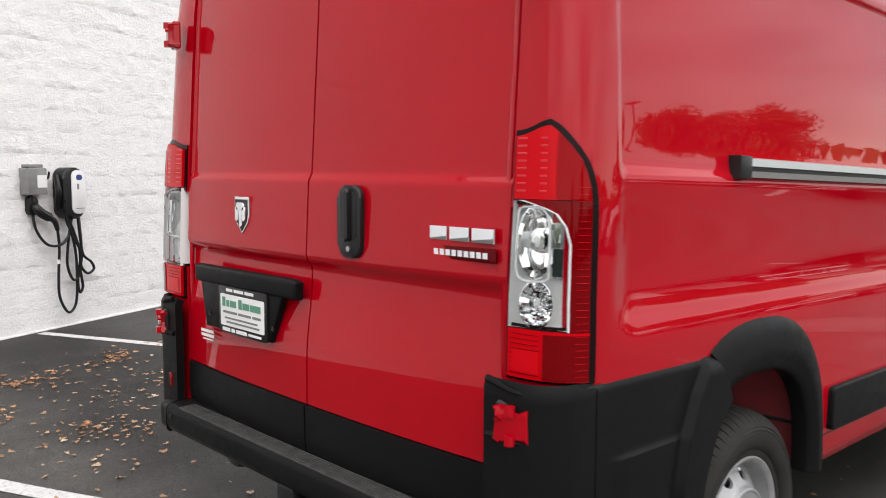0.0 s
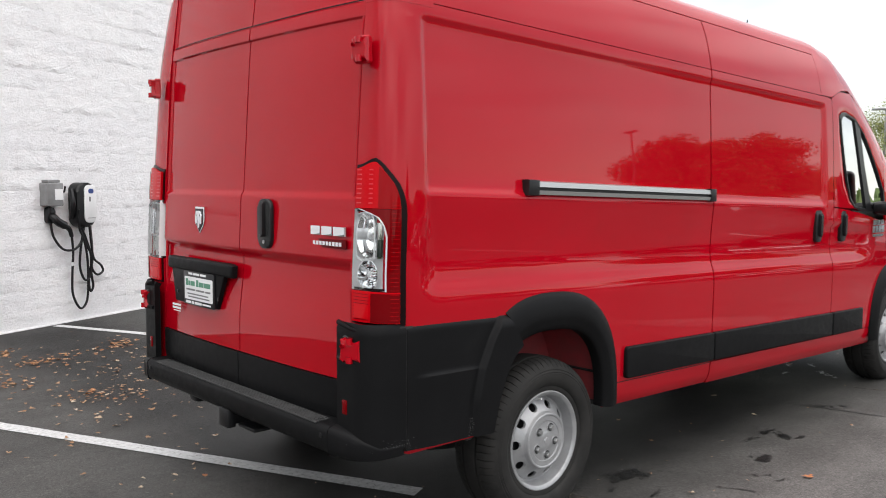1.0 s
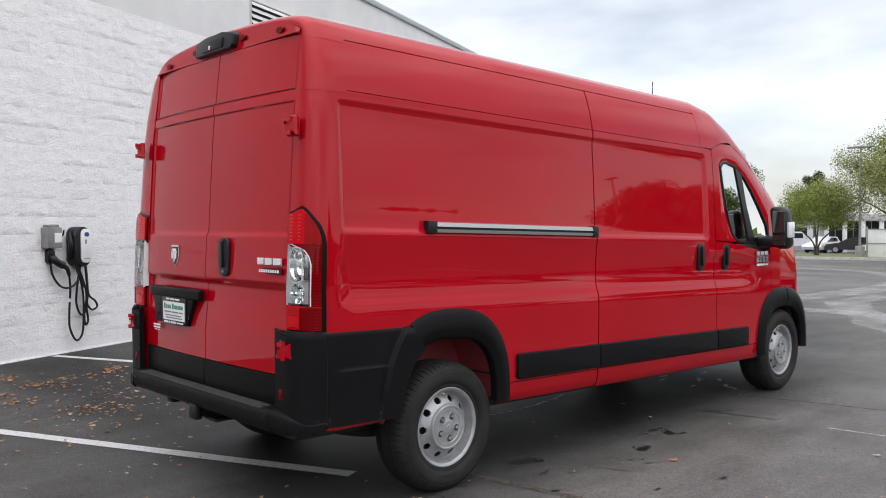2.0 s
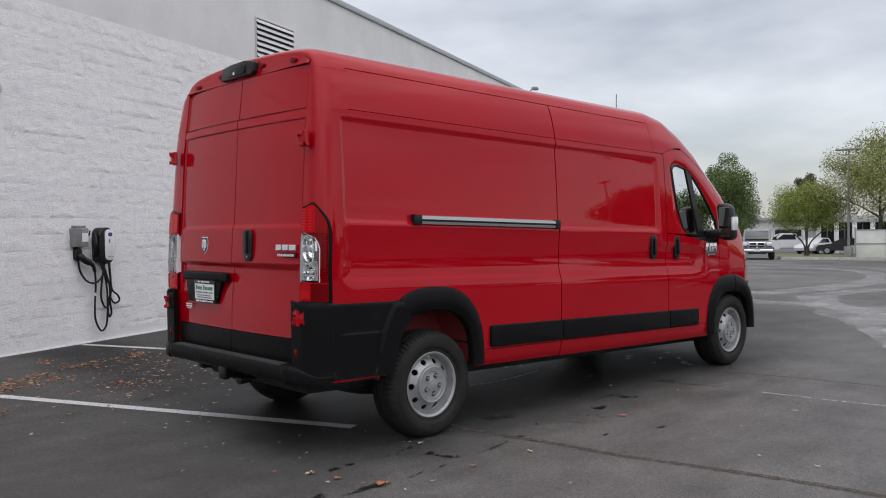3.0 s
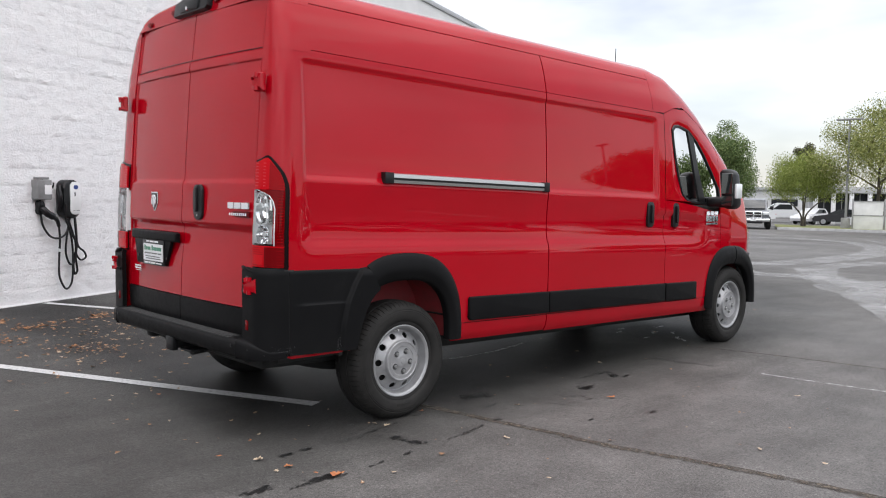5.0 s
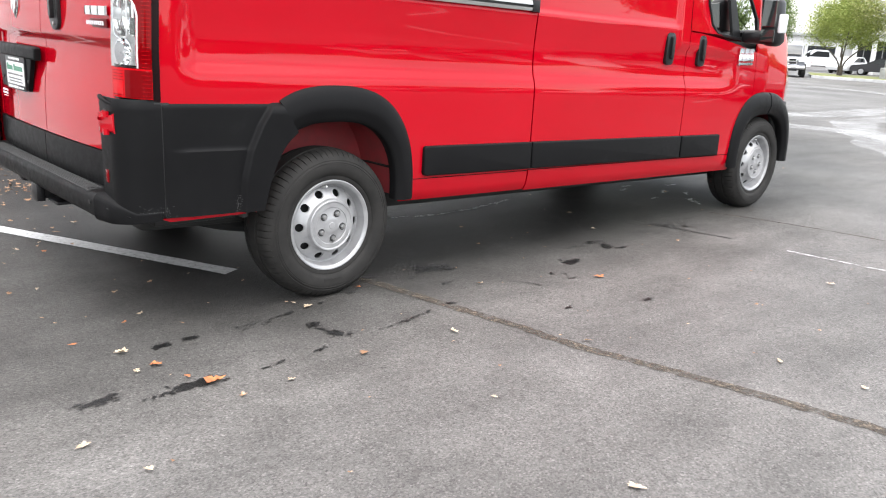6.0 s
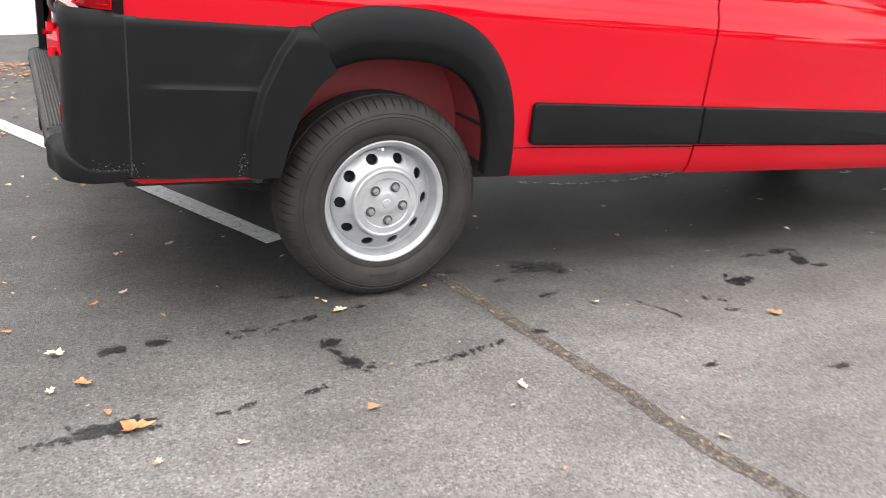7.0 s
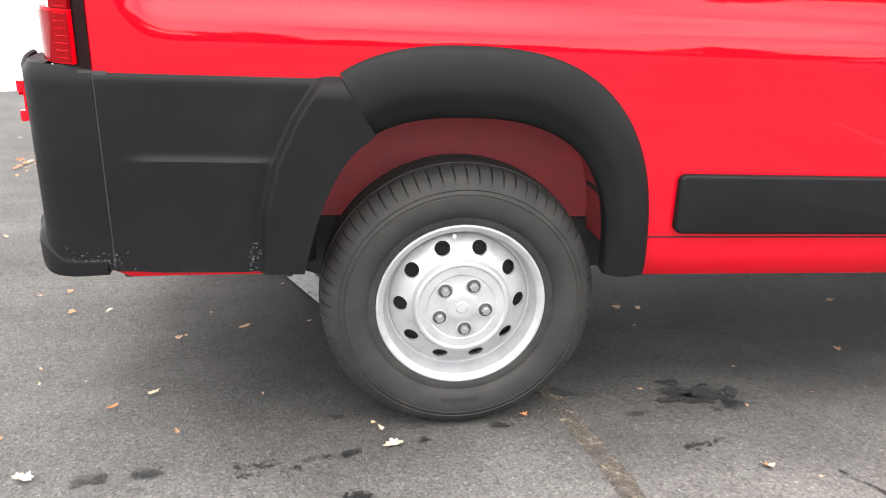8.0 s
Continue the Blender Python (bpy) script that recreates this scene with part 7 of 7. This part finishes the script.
def car(label, paint):
    ob = thing("parked_car", label, "car", "cars parked beyond the lot")
    bm = prism([(-2.2, 0.35), (2.15, 0.32), (2.25, 0.55), (2.1, 0.78), (1.2, 0.92), (-1.5, 0.98), (-2.2, 0.92)], 1.78, Matrix(((1, 0, 0, 0), (0, 0, -1, 0.89), (0, 1, 0, 0), (0, 0, 0, 1))), 0.06)
    part("body", bm, paint, ob)
    top = part("roof", prism([(-1.55, 0.94), (-0.95, 1.40), (0.15, 1.44), (1.15, 0.92)], 1.46, Matrix(((1, 0, 0, 0), (0, 0, -1, 0.73), (0, 1, 0, 0), (0, 0, 0, 1))), 0.05), paint, ob)
    for s in (-1, 1):
        part("side_window", prism([(-1.25, 0.99), (-0.85, 1.33), (0.12, 1.36), (0.85, 0.98)], 0.02, Matrix(((1, 0, 0, 0), (0, 0, s, s * 0.72), (0, 1, 0, 0), (0, 0, 0, 1)))), PRIVACY, top)
        tyre_wheel(ob, 1.35, s * 0.90, 0.33, 0.2)
        tyre_wheel(ob, -1.30, s * 0.90, 0.33, 0.2)
        part("tail_light", box(-2.25, -2.12, s * 0.70 - 0.14, s * 0.70 + 0.14, 0.72, 0.86, 0.02), LENS_RED, ob)
    part("rear_window", box(-0.01, 0.01, -0.62, 0.62, -0.30, 0.30, m=Matrix.Translation((-1.27, 0, 1.18)) @ Matrix.Rotation(radians(53), 4, "Y")), PRIVACY, top)
    return ob


sedan_dark = put(car("black sedan parked near the building", CAR_BLACK), 80.0, -6.6, far_turn + 76)
sedan_pale = put(car("white sedan parked near the building", CAR_WHITE), 82.0, -4.3, far_turn + 150)
put(car("white car in a far row", CAR_WHITE), 84.0, 1.0, far_turn + 100)
put(car("white car in a far row", CAR_WHITE), 78.0, -9.0, far_turn + 95)

# light pole
pole = put(thing("light_pole", "tall grey parking lot light pole on a concrete base", "light pole"), 59.6, -5.05)
part("base", lathe([(0.0, 0.0), (0.28, 0.0), (0.28, 0.75), (0.24, 0.80), (0.0, 0.80)], 20), KERBSTONE, pole, "round concrete base").matrix_basis = Matrix.Rotation(radians(90), 4, "X")
part("mast", tube([(0, 0, 0.8), (0, 0, 7.05)], 0.085, 8, 1, taper=0.06), POLEMETAL, pole)
part("lamp_head", box(-0.15, 0.15, -0.05, 0.80, 6.98, 7.10, 0.03), POLEMETAL, pole, "flat grey lamp head")
part("lamp_head", box(-0.15, 0.15, -0.80, -0.051, 6.98, 7.10, 0.03), POLEMETAL, pole)

# white fence panels
fence = put(thing("fence", "white panelled enclosure fence with grey posts", "fence"), 57.6, -5.25, far_turn - 4)
for k in range(5):
    y0 = -1.75 * k
    part("panel", box(0.0, 0.05, y0 - 1.68, y0 - 0.05, 0.10, 1.86, 0.01), PANELWHITE, fence, "white sheet panel")
    part("post", box(-0.05, 0.06, y0 - 0.045, y0 + 0.045, 0.0, 2.0, 0.01), POLEMETAL, fence)
    for z in (0.98, 1.84):
        part("fence_rail", box(-0.03, -0.002, y0 - 1.70, y0, z - 0.03, z + 0.03), POLEMETAL, fence)

# showroom building with white columns and dark glazing; far low sheds
bld = put(thing("showroom", "pale low showroom building with white columns and dark glazing", "building"), 86, -5.4, far_turn)
part("wall", box(0, 12, -20, 1.2, 0, 3.4), FARWALL, bld)
part("roof_band", box(-0.9, 12.2, -20.4, 1.5, 2.9, 3.5, 0.04), FARWALL, bld)
for k in range(13):
    y0 = 0.65 - 1.5 * k
    part("column", box(-0.8, -0.4, y0 - 0.19, y0 + 0.19, 0, 2.9, 0.02), WHITE, bld, "white square column")
    wnd = part("window", box(-0.04, -0.002, y0 - 1.42, y0 - 0.08, 1.0, 2.85), FARDARK, bld, "dark glazing")
    part("window_bar", box(-0.07, -0.041, y0 - 0.78, y0 - 0.72, 1.0, 2.85), POLEMETAL, wnd)
shed = put(thing("far_warehouse", "long pale warehouse far beyond the lot", "building"), 130, 12, far_turn)
part("wall", box(0, 14, -34, 30, 0, 3.9), FARWALL, shed)
part("roof", box(-0.4, 14.4, -34.4, 30.4, 3.9, 4.3), COPING, shed)
for k in range(9):
    part("window", box(-0.05, -0.002, -30 + 6.5 * k, -26.5 + 6.5 * k, 1.6, 2.6), FARDARK, shed)

tD = tree("bare_tree", 25, 6.6, 3.9, LEAF_GREEN, 15000, "half-bare autumn tree across the lot", 0.26, 0.11)
tD.matrix_basis = Matrix.Translation((46, -27.2, gz(46, -27)))

# behind the walk: trees, a pole and parked cars that the paint mirrors
for k, (x, y, src) in enumerate(((43, -24, tD), (39.9, -25.7, tD), (42.6, -20.7, tD), (30, -60, tA), (-6, -64, tA), (-34, -62, tC))):
    copy_thing(src, Matrix.Translation((x, y, gz(x, y))) @ Matrix.Rotation(k * 1.3, 4, "Z"))
copy_thing(pole, Matrix.Translation((36.5, -25.6, gz(36, 0))) @ Matrix.Rotation(0.6, 4, "Z"))
for k, (x, y, src) in enumerate(((17.5, -4.6, sedan_dark), (17.9, -7.5, p1), (18.2, -10.4, sedan_dark), (18.4, -13.4, sedan_pale), (18.1, -16.3, sedan_dark), (17.7, -19.3, p1), (16.8, -22.2, sedan_dark))):
    tagged(copy_thing(src, Matrix.Translation((x, y, gz(x, y))) @ Matrix.Rotation(radians(172 + 5 * (k % 3)), 4, "Z")), "parked vehicle in the row across the lot")
rear_hedge_v, rear_hedge_f = [], []
for _ in range(20000):
    a = radians(rnd.uniform(-175, 6))
    r = rnd.uniform(47, 54)
    x, y = r * math.cos(a), r * math.sin(a)
    hgt = 3.2 + 1.9 * noise.noise(Vector((a * 4.0, 3, 0))) + 1.6 * noise.noise(Vector((a * 14.0, 9, 0)))
    p = Vector((x, y, gz(x, y) + rnd.uniform(0, max(0.9, hgt))))
    s = rnd.uniform(0.30, 0.65)
    base = len(rear_hedge_v)
    u = Vector((rnd.gauss(0, 1), rnd.gauss(0, 1), rnd.gauss(0, 1))).normalized() * s
    w = u.orthogonal().normalized() * s * 0.7
    rear_hedge_v += [tuple(p + u), tuple(p + w), tuple(p - u), tuple(p - w)]
    rear_hedge_f.append((base, base + 1, base + 2, base + 3))
tagged(mesh_part("far_woods", rear_hedge_v, rear_hedge_f, LEAF_GREEN, angle=180), "line of low woods round the lot", "trees", kind="stuff")

# the wall's blocks, one by one where the walk passes nearest
for kind, u, z in brick_list:
    ob = new("block", block_kinds[kind][0])
    ob.parent = wall_north
    ob.location = (u, 0, z)
